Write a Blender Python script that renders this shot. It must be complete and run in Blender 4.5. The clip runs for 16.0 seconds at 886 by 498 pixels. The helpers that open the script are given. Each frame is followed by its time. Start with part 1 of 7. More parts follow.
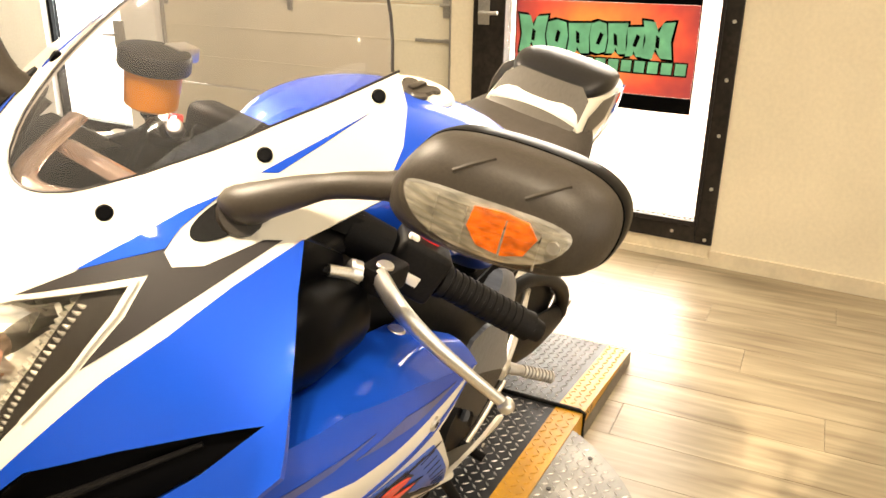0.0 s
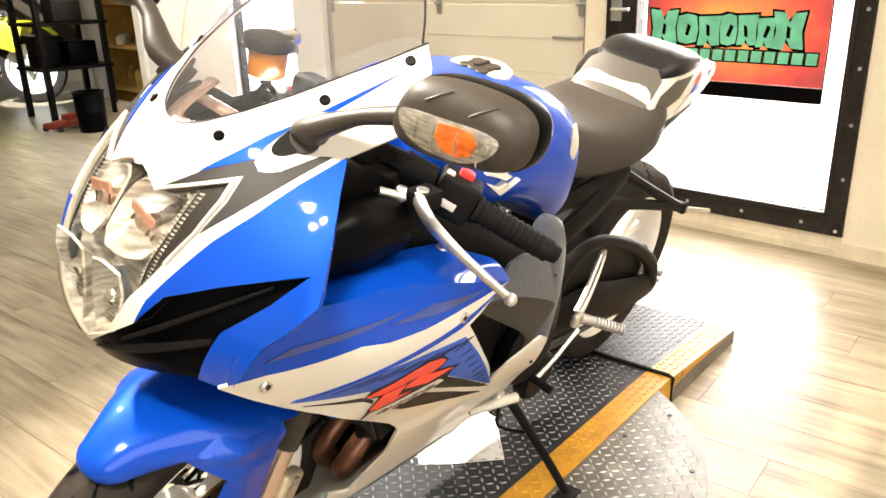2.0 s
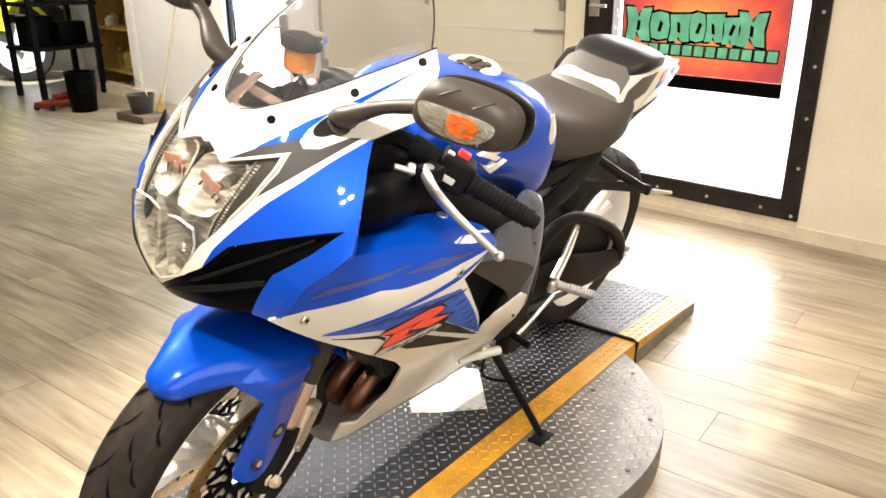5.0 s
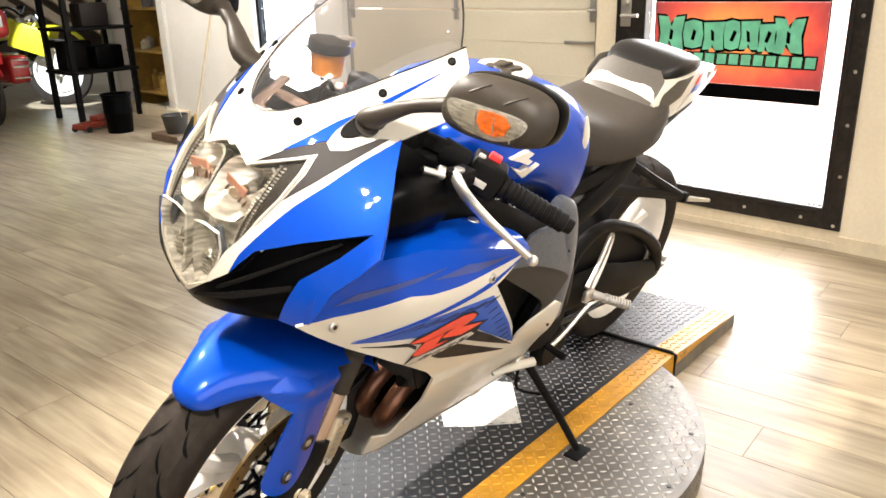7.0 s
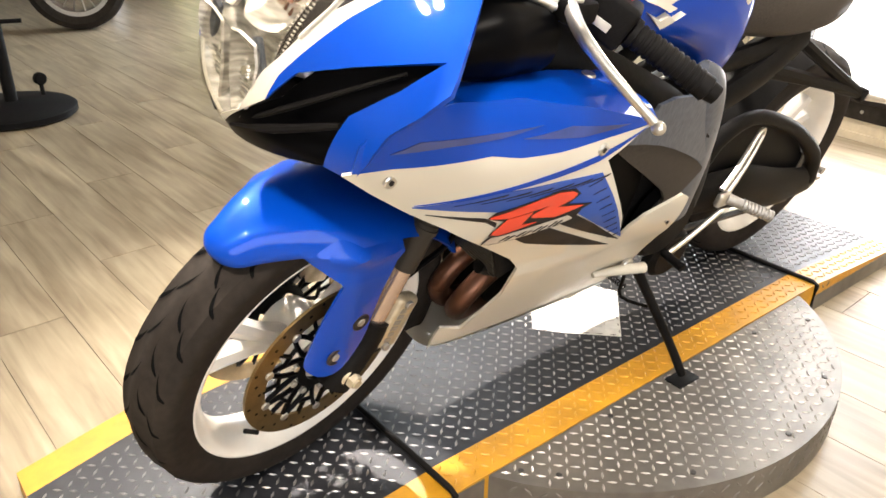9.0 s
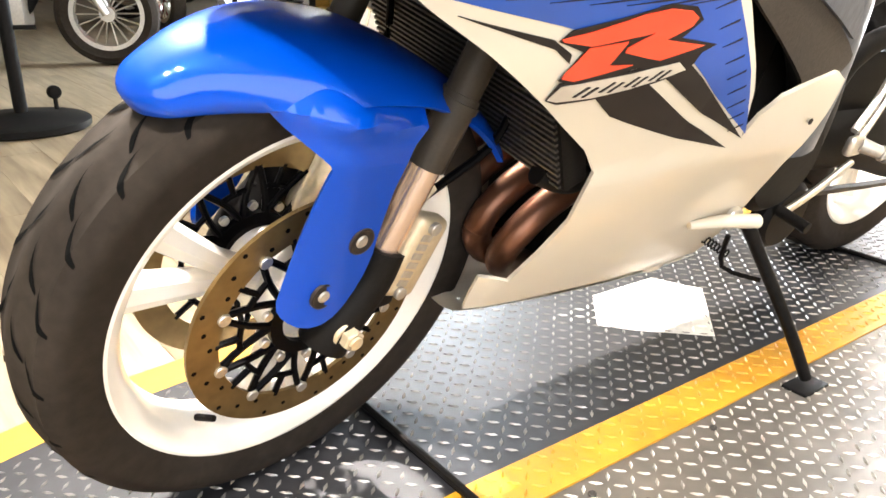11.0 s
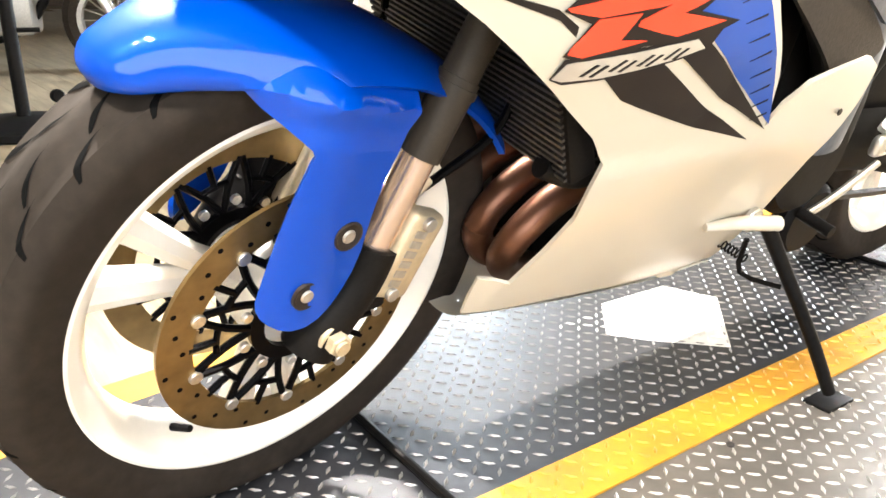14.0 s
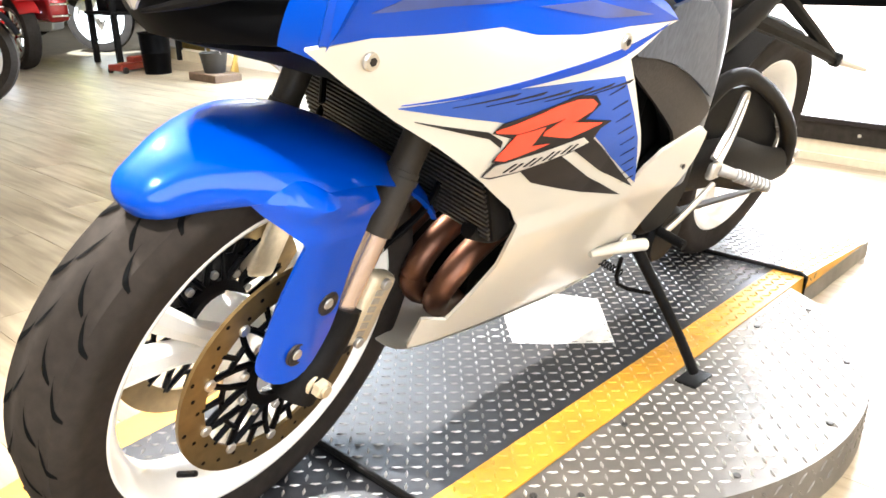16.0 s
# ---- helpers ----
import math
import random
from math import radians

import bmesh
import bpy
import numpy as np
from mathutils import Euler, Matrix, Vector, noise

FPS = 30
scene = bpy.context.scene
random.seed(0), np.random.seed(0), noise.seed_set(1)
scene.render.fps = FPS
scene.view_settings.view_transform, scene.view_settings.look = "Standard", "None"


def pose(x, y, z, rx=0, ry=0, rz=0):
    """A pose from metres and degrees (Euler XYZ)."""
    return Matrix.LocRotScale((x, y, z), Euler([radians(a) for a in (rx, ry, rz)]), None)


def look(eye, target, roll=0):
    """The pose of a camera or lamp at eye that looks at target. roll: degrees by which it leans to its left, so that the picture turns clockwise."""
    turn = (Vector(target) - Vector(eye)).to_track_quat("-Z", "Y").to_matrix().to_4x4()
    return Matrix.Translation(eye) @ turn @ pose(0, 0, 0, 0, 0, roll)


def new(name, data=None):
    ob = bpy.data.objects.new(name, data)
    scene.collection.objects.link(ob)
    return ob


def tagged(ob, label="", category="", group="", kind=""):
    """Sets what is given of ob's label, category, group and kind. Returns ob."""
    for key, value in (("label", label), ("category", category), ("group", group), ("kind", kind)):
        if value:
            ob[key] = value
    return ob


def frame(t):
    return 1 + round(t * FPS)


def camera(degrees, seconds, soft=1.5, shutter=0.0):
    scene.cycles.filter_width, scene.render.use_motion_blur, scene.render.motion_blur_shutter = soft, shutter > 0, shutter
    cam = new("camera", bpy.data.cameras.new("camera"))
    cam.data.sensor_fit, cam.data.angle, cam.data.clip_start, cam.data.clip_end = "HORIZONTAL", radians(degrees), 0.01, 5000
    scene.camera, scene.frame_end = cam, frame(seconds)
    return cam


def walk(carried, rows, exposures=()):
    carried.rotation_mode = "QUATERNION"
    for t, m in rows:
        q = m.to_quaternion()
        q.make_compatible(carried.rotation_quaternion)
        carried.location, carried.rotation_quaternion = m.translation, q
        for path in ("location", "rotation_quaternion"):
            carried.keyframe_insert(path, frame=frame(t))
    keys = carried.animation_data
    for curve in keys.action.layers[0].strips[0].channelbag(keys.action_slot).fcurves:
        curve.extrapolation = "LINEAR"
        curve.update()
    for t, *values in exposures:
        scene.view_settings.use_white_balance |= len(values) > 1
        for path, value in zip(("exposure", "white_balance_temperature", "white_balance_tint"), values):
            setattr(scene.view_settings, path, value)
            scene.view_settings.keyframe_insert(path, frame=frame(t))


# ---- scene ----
# camera and its path
cam = camera(59.58, 16.0, soft=1.6)
walk(cam, [
    (0, look((0.4162, 0.6775, 1.1253), (-0.8371, 0.0300, 0.6152), 0.99)),
    (0.5, look((0.3777, 0.7295, 1.1314), (-0.8099, -0.0306, 0.6196), -1.54)),
    (1, look((0.3807, 0.8391, 1.1273), (-0.7243, -0.0380, 0.6178), 2.38)),
    (1.5, look((0.4523, 0.8781, 1.1164), (-0.6104, -0.0709, 0.6471), -0.44)),
    (2, look((0.5552, 0.9657, 1.1170), (-0.5254, 0.0537, 0.6163), -1.54)),
    (2.5, look((0.6489, 1.0212, 1.1286), (-0.4785, 0.1627, 0.6368), -1.00)),
    (3, look((0.7166, 1.0606, 1.1437), (-0.3816, 0.1928, 0.6044), -0.27)),
    (3.5, look((0.7550, 1.0869, 1.1649), (-0.3192, 0.2030, 0.6039), -1.51)),
    (4, look((0.7656, 1.0902, 1.1699), (-0.3172, 0.2131, 0.6147), -0.65)),
    (6.3, look((0.7530, 1.0888, 1.1405), (-0.3556, 0.2087, 0.6440), -0.62)),
    (6.5, look((0.7480, 1.0827, 1.1321), (-0.3428, 0.2005, 0.6013), -0.71)),
    (7, look((0.7430, 1.0732, 1.1341), (-0.3275, 0.1451, 0.6416), -1.54)),
    (7.5, look((0.7431, 1.0600, 1.1212), (-0.3109, 0.1355, 0.5882), -0.74)),
    (8, look((0.7531, 1.0465, 1.0804), (-0.2691, 0.0922, 0.5379), -1.25)),
    (8.5, look((0.6838, 1.0058, 1.0274), (-0.2398, -0.0129, 0.4281), 1.25)),
    (9, look((0.5509, 0.9595, 0.9882), (-0.3025, -0.0787, 0.3220), 1.19)),
    (9.5, look((0.4739, 0.9065, 0.8999), (-0.3356, -0.1569, 0.2189), 1.35)),
    (9.7, look((0.4650, 0.8921, 0.8554), (-0.3464, -0.1899, 0.2067), 0.89)),
    (11.8, look((0.3354, 0.7062, 0.5932), (-0.4927, -0.4332, 0.0773), 1.70)),
    (12, look((0.3313, 0.7092, 0.5944), (-0.4955, -0.4322, 0.0809), 1.81)),
    (12.5, look((0.3291, 0.7112, 0.6016), (-0.5109, -0.4252, 0.0985), 2.11)),
    (13, look((0.3289, 0.7133, 0.5987), (-0.4981, -0.4280, 0.0853), 1.73)),
    (13.5, look((0.3328, 0.7147, 0.5975), (-0.4875, -0.4304, 0.0818), 1.59)),
    (14, look((0.3329, 0.7145, 0.5992), (-0.4861, -0.4340, 0.0892), 1.02)),
    (14.5, look((0.3681, 0.7391, 0.6226), (-0.4726, -0.3780, 0.0791), 1.75)),
    (15, look((0.4146, 0.7735, 0.6515), (-0.4456, -0.3252, 0.1010), 2.02)),
    (15.5, look((0.5179, 0.8108, 0.7355), (-0.4530, -0.2048, 0.2102), 0.08)),
    (16, look((0.5070, 0.7827, 0.7304), (-0.5014, -0.2023, 0.2176), -0.90)),
], exposures=[(0, -0.38, 8100, 10), (0.5, -0.40, 7800, 10), (1, -0.34, 7300, 10), (1.5, -0.28, 7000, 10), (2, -0.1, 6800, 10), (2.6, -0.05, 6700, 10), (3.1, -0.1, 6650, 10), (3.7, -0.33, 6600, 10), (6.5, -0.3, 6500, 11), (8, -0.27, 6500, 11), (9.5, -0.12, 6500, 11), (12, 0.72, 6300, 10), (15, 0.62, 6150, 9), (16, 0.6, 6000, 9)])

# daylight outside, warm lamps inside, plus added fills
sky = bpy.data.worlds.new("sky")
sky.use_nodes = True
scene.world = sky
sky_tex = sky.node_tree.nodes.new("ShaderNodeTexSky")
sky_tex.sky_type = "NISHITA"
sky_tex.sun_disc = False
sky_tex.sun_elevation, sky_tex.sun_rotation = radians(38), radians(200)
sky.node_tree.links.new(sky_tex.outputs[0], sky.node_tree.nodes["Background"].inputs[0])
sky.node_tree.nodes["Background"].inputs[1].default_value = 0.15


def lamp(name, kind, place, target, power, colour, size=0.1, size_y=None, spread=None):
    data = bpy.data.lights.new(name, kind)
    data.energy, data.color = power, colour
    if kind == "SUN":
        data.angle = radians(size)
    elif kind == "AREA":
        data.shape, data.size, data.size_y = "RECTANGLE", size, size_y or size
        if spread:
            data.spread = radians(spread)
    else:
        data.shadow_soft_size = size
    ob = new(name, data)
    ob.matrix_world = look(place, target)
    return ob


lamp("sun", "SUN", (-6, 3, 6), (0, 0, 0), 3.0, (1.0, 0.94, 0.85), 0.5)
DAY = (0.78, 0.90, 1.0)
WARM = (1.0, 0.91, 0.80)
# added fill behind the camera, no window known there
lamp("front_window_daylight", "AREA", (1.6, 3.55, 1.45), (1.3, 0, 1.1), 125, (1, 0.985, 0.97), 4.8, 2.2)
lamp("door_daylight", "AREA", (-3.16, -0.28, 1.0), (0, -0.28, 0.5), 108, (0.97, 0.98, 1.0), 0.9, 1.7)
lamp("window_daylight", "AREA", (-3.36, -4.13, 1.2), (0, -3.6, 0.3), 230, DAY, 0.9, 1.9)
lamp("back_daylight", "AREA", (-6.6, -10.0, 2.0), (-3.0, -8.0, 0.2), 120, (0.78, 0.89, 1.0), 1.3, 1.0)
# added spot, no such lamp known: brightens the far wheel and floor
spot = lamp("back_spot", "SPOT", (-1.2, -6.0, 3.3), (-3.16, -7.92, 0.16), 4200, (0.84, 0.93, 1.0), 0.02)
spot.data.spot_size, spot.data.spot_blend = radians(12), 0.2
# the last three spots are added fills for walls and overhead door
for x, y, e, aim, spread in ((1.52, 1.18, 9, (-0.4, 0.1, 0.3), 62), (1.76, 1.26, 9, (-0.4, 0.1, 0.3), 62), (1.60, 1.52, 9, (-0.4, 0.1, 0.3), 62),
                             (0.1, -2.0, 36, (-0.2, 0.3, 0), 50), (-0.8, -2.1, 36, (-0.7, 0.3, 0), 50), (-1.2, 2.2, 76, (-2.4, 0.9, 0.4), 150), (-1.5, -1.9, 34, (-3.0, -2.0, 0.7), 120), (-1.5, -5.1, 30, (-3.2, -5.0, 1.3), 75)):
    lamp("ceiling_spot", "AREA", (x, y, 3.32), aim, e, WARM, 0.09, spread=spread)


# ---------------------------------------------------------------- materials
def mat(name, colour, rough=0.5, metal=0.0, grain=0.0, scale=30.0, stain=0.0, stain_scale=3.0, bump=0.0,
        coat=0.0, coat_rough=0.04, vary=0.0, emit=0.0, stretch=(1, 1, 1), rough_var=0.0, spec=0.5):
    m = bpy.data.materials.new(name)
    m.use_nodes = True
    t = m.node_tree
    b = t.nodes["Principled BSDF"]
    b.inputs["Base Color"].default_value = (*colour, 1)
    b.inputs["Roughness"].default_value = rough
    b.inputs["Metallic"].default_value = metal
    b.inputs["Specular IOR Level"].default_value = spec
    if coat:
        b.inputs["Coat Weight"].default_value = coat
        b.inputs["Coat Roughness"].default_value = coat_rough
    if emit:
        b.inputs["Emission Color"].default_value = (*colour, 1)
        b.inputs["Emission Strength"].default_value = emit
    co = t.nodes.new("ShaderNodeTexCoord")
    mp = t.nodes.new("ShaderNodeMapping")
    mp.inputs["Scale"].default_value = stretch
    t.links.new(co.outputs["Object"], mp.inputs["Vector"])

    def noise_tex(s, detail=4.0):
        n = t.nodes.new("ShaderNodeTexNoise")
        n.inputs["Scale"].default_value, n.inputs["Detail"].default_value = s, detail
        t.links.new(mp.outputs[0], n.inputs["Vector"])
        return n

    last = None

    def darken(fac_socket, amount, prev):
        r = t.nodes.new("ShaderNodeMapRange")
        r.inputs["To Min"].default_value, r.inputs["To Max"].default_value = 1 - amount, 1 + amount * 0.6
        r.inputs["From Min"].default_value, r.inputs["From Max"].default_value = 0.3, 0.7
        t.links.new(fac_socket, r.inputs["Value"])
        x = t.nodes.new("ShaderNodeVectorMath")
        x.operation = "SCALE"
        if prev is None:
            x.inputs[0].default_value = colour
        else:
            t.links.new(prev, x.inputs[0])
        t.links.new(r.outputs[0], x.inputs["Scale"])
        return x.outputs[0]

    if grain:
        last = darken(noise_tex(scale).outputs["Fac"], grain, last)
    if stain:
        last = darken(noise_tex(stain_scale, 6).outputs["Fac"], stain, last)
    if vary:
        info = t.nodes.new("ShaderNodeObjectInfo")
        last = darken(info.outputs["Random"], vary, last)
    if last is not None:
        t.links.new(last, b.inputs["Base Color"])
    if rough_var:
        r = t.nodes.new("ShaderNodeMapRange")
        r.inputs["To Min"].default_value, r.inputs["To Max"].default_value = max(0.02, rough - rough_var), rough + rough_var
        t.links.new(noise_tex(stain_scale * 2 + 1, 5).outputs["Fac"], r.inputs["Value"])
        t.links.new(r.outputs[0], b.inputs["Roughness"])
    if bump:
        bp = t.nodes.new("ShaderNodeBump")
        bp.inputs["Strength"].default_value, bp.inputs["Distance"].default_value = bump, 0.002
        t.links.new(noise_tex(scale * 1.5, 3).outputs["Fac"], bp.inputs["Height"])
        t.links.new(bp.outputs[0], b.inputs["Normal"])
    return m


def thin_clear(name, tint, rough=0.03, haze=0.0):
    """A thin clear sheet: mostly see-through, with a gloss that grows to the rim."""
    m = bpy.data.materials.new(name)
    m.use_nodes = True
    t = m.node_tree
    out = t.nodes["Material Output"]
    tr = t.nodes.new("ShaderNodeBsdfTransparent")
    tr.inputs[0].default_value = (*tint, 1)
    gl = t.nodes.new("ShaderNodeBsdfGlossy")
    gl.inputs["Roughness"].default_value = rough
    lw = t.nodes.new("ShaderNodeLayerWeight")
    lw.inputs[0].default_value = 0.5
    pw = t.nodes.new("ShaderNodeMath")
    pw.operation, pw.inputs[1].default_value = "POWER", 4.0
    t.links.new(lw.outputs["Facing"], pw.inputs[0])
    fr = t.nodes.new("ShaderNodeMath")
    fr.operation, fr.inputs[1].default_value, fr.inputs[2].default_value = "MULTIPLY_ADD", 0.45, 0.035
    t.links.new(pw.outputs[0], fr.inputs[0])
    mx = t.nodes.new("ShaderNodeMixShader")
    t.links.new(fr.outputs[0], mx.inputs[0])
    t.links.new(tr.outputs[0], mx.inputs[1])
    t.links.new(gl.outputs[0], mx.inputs[2])
    last = mx.outputs[0]
    if haze:
        df = t.nodes.new("ShaderNodeBsdfDiffuse")
        df.inputs[0].default_value = (0.75, 0.74, 0.74, 1)
        m2 = t.nodes.new("ShaderNodeMixShader")
        m2.inputs[0].default_value = haze
        t.links.new(last, m2.inputs[1])
        t.links.new(df.outputs[0], m2.inputs[2])
        last = m2.outputs[0]
    t.links.new(last, out.inputs["Surface"])
    return m


M = {}
M["blue"] = mat("blue metallic paint", (0.0, 0.053, 0.43), 0.44, 0.22, coat=0.65, coat_rough=0.03, spec=0.05, stain=0.04, stain_scale=9)
M["navy"] = mat("dark blue decal", (0.008, 0.075, 0.42), 0.4, 0.0, coat=0.4, stain=0.1, stain_scale=14)
M["smoky"] = mat("smoky blue-grey decal", (0.022, 0.048, 0.21), 0.35, coat=0.8, stain=0.35, stain_scale=18)
M["white"] = mat("white gloss paint", (0.66, 0.615, 0.52), 0.32, coat=0.3, stain=0.03, stain_scale=6)
M["rimwhite"] = mat("white wheel paint", (0.84, 0.81, 0.75), 0.32, coat=0.4, stain=0.08, stain_scale=18)
M["black"] = mat("black gloss plastic", (0.0016, 0.0016, 0.002), 0.32, spec=0.05, stain=0.2, stain_scale=12)
M["satin"] = mat("satin black plastic", (0.0065, 0.0058, 0.0055), 0.55, spec=0.09, grain=0.25, scale=260, bump=0.12)
M["mirror_shell"] = mat("dark bronze-black satin plastic", (0.036, 0.029, 0.022), 0.46, spec=0.25, grain=0.12, scale=320, bump=0.1)
M["frame"] = mat("black painted frame", (0.0065, 0.006, 0.006), 0.5, 0.0, spec=0.10, grain=0.3, scale=90, bump=0.1)
M["charcoal"] = mat("charcoal decal", (0.020, 0.016, 0.015), 0.45, spec=0.2, stain=0.1, stain_scale=20)
M["carbon"] = mat("carbon-look grey plastic", (0.085, 0.095, 0.115), 0.30, 0.0, spec=0.3, grain=0.3, scale=24, stretch=(10, 1, 3))
M["rubber"] = mat("tyre rubber", (0.026, 0.0205, 0.0165), 0.85, spec=0.15, grain=0.2, scale=60, stain=0.25, stain_scale=7, bump=0.15)
# near-black for flat sipe ribbons: shade in the cuts put into colour
M["groove"] = mat("tyre groove shade", (0.004, 0.004, 0.004), 0.95, spec=0.05)
M["seat"] = mat("seat vinyl", (0.045, 0.038, 0.032), 0.55, spec=0.2, grain=0.2, scale=240, bump=0.3)
M["seat_black"] = mat("black seat pad vinyl", (0.009, 0.008, 0.008), 0.4, spec=0.3, grain=0.2, scale=240, bump=0.2)
M["silver"] = mat("brushed aluminium", (0.66, 0.64, 0.60), 0.33, 0.9, grain=0.1, scale=160, stretch=(1, 8, 1))
M["grey_metal"] = mat("cast grey metal", (0.42, 0.40, 0.37), 0.42, 0.7, grain=0.15, scale=120, bump=0.1)
M["gold"] = mat("pale gold caliper", (0.55, 0.47, 0.33), 0.4, 0.5, grain=0.12, scale=90, bump=0.1)
M["stanchion"] = mat("coppery fork tube", (0.62, 0.47, 0.38), 0.22, 0.75, grain=0.05, scale=40)
M["disc"] = mat("bronzed brake disc", (0.20, 0.135, 0.055), 0.36, 0.75, grain=0.2, scale=50, stretch=(1, 6, 1))
M["bolt"] = mat("zinc bolt", (0.62, 0.60, 0.56), 0.3, 0.9, grain=0.15, scale=300)
M["chrome"] = mat("chrome", (0.85, 0.84, 0.82), 0.08, 1.0)
M["exhaust"] = mat("heat-tinted header pipe", (0.15, 0.066, 0.038), 0.38, 0.75, stain=0.5, stain_scale=16)
M["fins"] = mat("radiator fins", (0.06, 0.056, 0.052), 0.5, 0.6, grain=0.4, scale=220)
M["red"] = mat("red decal", (0.85, 0.06, 0.02), 0.3, coat=0.6, stain=0.05)
M["redplastic"] = mat("red plastic", (0.75, 0.03, 0.03), 0.35)
M["silver_decal"] = mat("silver decal", (0.62, 0.58, 0.52), 0.35, 0.3, stain=0.12, stain_scale=40)
M["amber"] = mat("amber fluid", (0.80, 0.28, 0.02), 0.3, stain=0.15, stain_scale=20)
M["amber_bulb"] = mat("amber reflector", (0.85, 0.17, 0.02), 0.25, 0.0, coat=0.5, grain=0.55, scale=40, stretch=(1, 3, 5))
M["reflector"] = mat("silvered reflector", (0.70, 0.67, 0.62), 0.22, 0.35, coat=0.5, grain=0.35, scale=26, stretch=(1, 1, 6), stain=0.3, stain_scale=26)
M["bowl"] = mat("ribbed silvered bowl", (0.46, 0.44, 0.40), 0.25, 0.35, coat=0.6, grain=0.25, scale=30, stretch=(1, 2, 9), stain=0.3, stain_scale=30)
M["hump"] = mat("pewter carbon-look plastic", (0.075, 0.066, 0.055), 0.42, 0.0, grain=0.12, scale=30, stretch=(1, 12, 4), spec=0.4)
M["salmon"] = mat("salmon reflection colour", (0.66, 0.33, 0.25), 0.3, 0.2, coat=0.5, grain=0.2, scale=60)
M["lens"] = thin_clear("clear lens", (0.96, 0.95, 0.92))
M["smoke"] = thin_clear("smoked screen", (0.82, 0.79, 0.80), haze=0.035)
M["pane"] = thin_clear("window pane", (0.98, 0.98, 0.98))
M["mirror"] = mat("mirror glass", (0.9, 0.9, 0.9), 0.02, 1.0)


# ---------------------------------------------------------------- helpers for meshes
def part(name, bm, material, parent=None, label="", smooth=True, angle=40):
    bmesh.ops.recalc_face_normals(bm, faces=bm.faces)
    me = bpy.data.meshes.new(name)
    bm.to_mesh(me)
    bm.free()
    for m in material if isinstance(material, (list, tuple)) else [material]:
        me.materials.append(m)
    if smooth:
        me.polygons.foreach_set("use_smooth", [True] * len(me.polygons))
        me.set_sharp_from_angle(angle=radians(angle))
    ob = new(name, me)
    if parent is not None:
        ob.parent = parent
    if label:
        ob["label"] = label
    return ob


def thing(name, m, label, category, group=""):
    ob = new(name)
    ob.empty_display_size = 0.1
    ob.matrix_world = m
    return tagged(ob, label, category, group)


def add_box(bm, lo, hi, bevel=0.0, seg=2, mi=0, m=None):
    geo = bmesh.ops.create_cube(bm, size=1)
    vs = geo["verts"]
    for v in vs:
        v.co = Vector([(lo[i] + hi[i]) / 2 + v.co[i] * (hi[i] - lo[i]) for i in range(3)])
    fs = {f for v in vs for f in v.link_faces}
    if bevel:
        es = {e for v in vs for e in v.link_edges}
        out = bmesh.ops.bevel(bm, geom=list(es), offset=bevel, segments=seg, affect="EDGES", profile=0.5)
        vs = list({v for f in out["faces"] for v in f.verts})
        fs = {f for v in vs for f in v.link_faces}
    for f in fs:
        f.material_index = mi
    if m is not None:
        for v in vs:
            v.co = m @ v.co
    return vs


def ring_loft(bm, rings, closed=True, cap=True, mi=0, loop=False):
    """Joins rings of points, each of the same length, into a skin."""
    vr = [[bm.verts.new(p) for p in r] for r in rings]
    n = len(vr[0])
    pairs = list(zip(vr[:-1], vr[1:])) + ([(vr[-1], vr[0])] if loop else [])
    for a, b in pairs:
        for i in range(n if closed else n - 1):
            j = (i + 1) % n
            bm.faces.new((a[i], a[j], b[j], b[i])).material_index = mi
    if cap and closed and not loop:
        bm.faces.new(vr[0]).material_index = mi
        bm.faces.new(list(reversed(vr[-1]))).material_index = mi
    return vr


def spline(pts, n=8):
    """A smooth line through the points."""
    p = [Vector(q) for q in pts]
    if len(p) < 3:
        return [p[0].lerp(p[-1], i / n) for i in range(n + 1)]
    out = []
    for i in range(len(p) - 1):
        a, b, c, d = p[max(i - 1, 0)], p[i], p[i + 1], p[min(i + 2, len(p) - 1)]
        for k in range(n):
            s = k / n
            out.append(0.5 * ((2 * b) + (c - a) * s + (2 * a - 5 * b + 4 * c - d) * s * s + (3 * b - a - 3 * c + d) * s ** 3))
    return out + [p[-1]]


def add_tube(bm, pts, r, seg=10, n=6, mi=0, flat=1.0, up=(0, 0, 1), smooth=True, cap=True):
    """A tube along the points; r is a radius or one for each point; flat squeezes it across 'up'."""
    path = spline(pts, n) if smooth else [Vector(p) for p in pts]
    rs = r if isinstance(r, (list, tuple)) else [r] * len(pts)
    rings = []
    for i, p in enumerate(path):
        t = (path[min(i + 1, len(path) - 1)] - path[max(i - 1, 0)]).normalized()
        u = Vector(up) - t * t.dot(Vector(up))
        if u.length < 1e-3:
            u = Vector((1, 0, 0)) - t * t.x
        u.normalize()
        w = t.cross(u)
        s = i / (len(path) - 1) * (len(rs) - 1)
        k = min(int(s), len(rs) - 2)
        rad = rs[k] + (rs[k + 1] - rs[k]) * (s - k)
        rings.append([p + u * (math.cos(a) * rad * flat) + w * (math.sin(a) * rad) for a in [2 * math.pi * q / seg for q in range(seg)]])
    ring_loft(bm, rings, mi=mi, cap=cap)


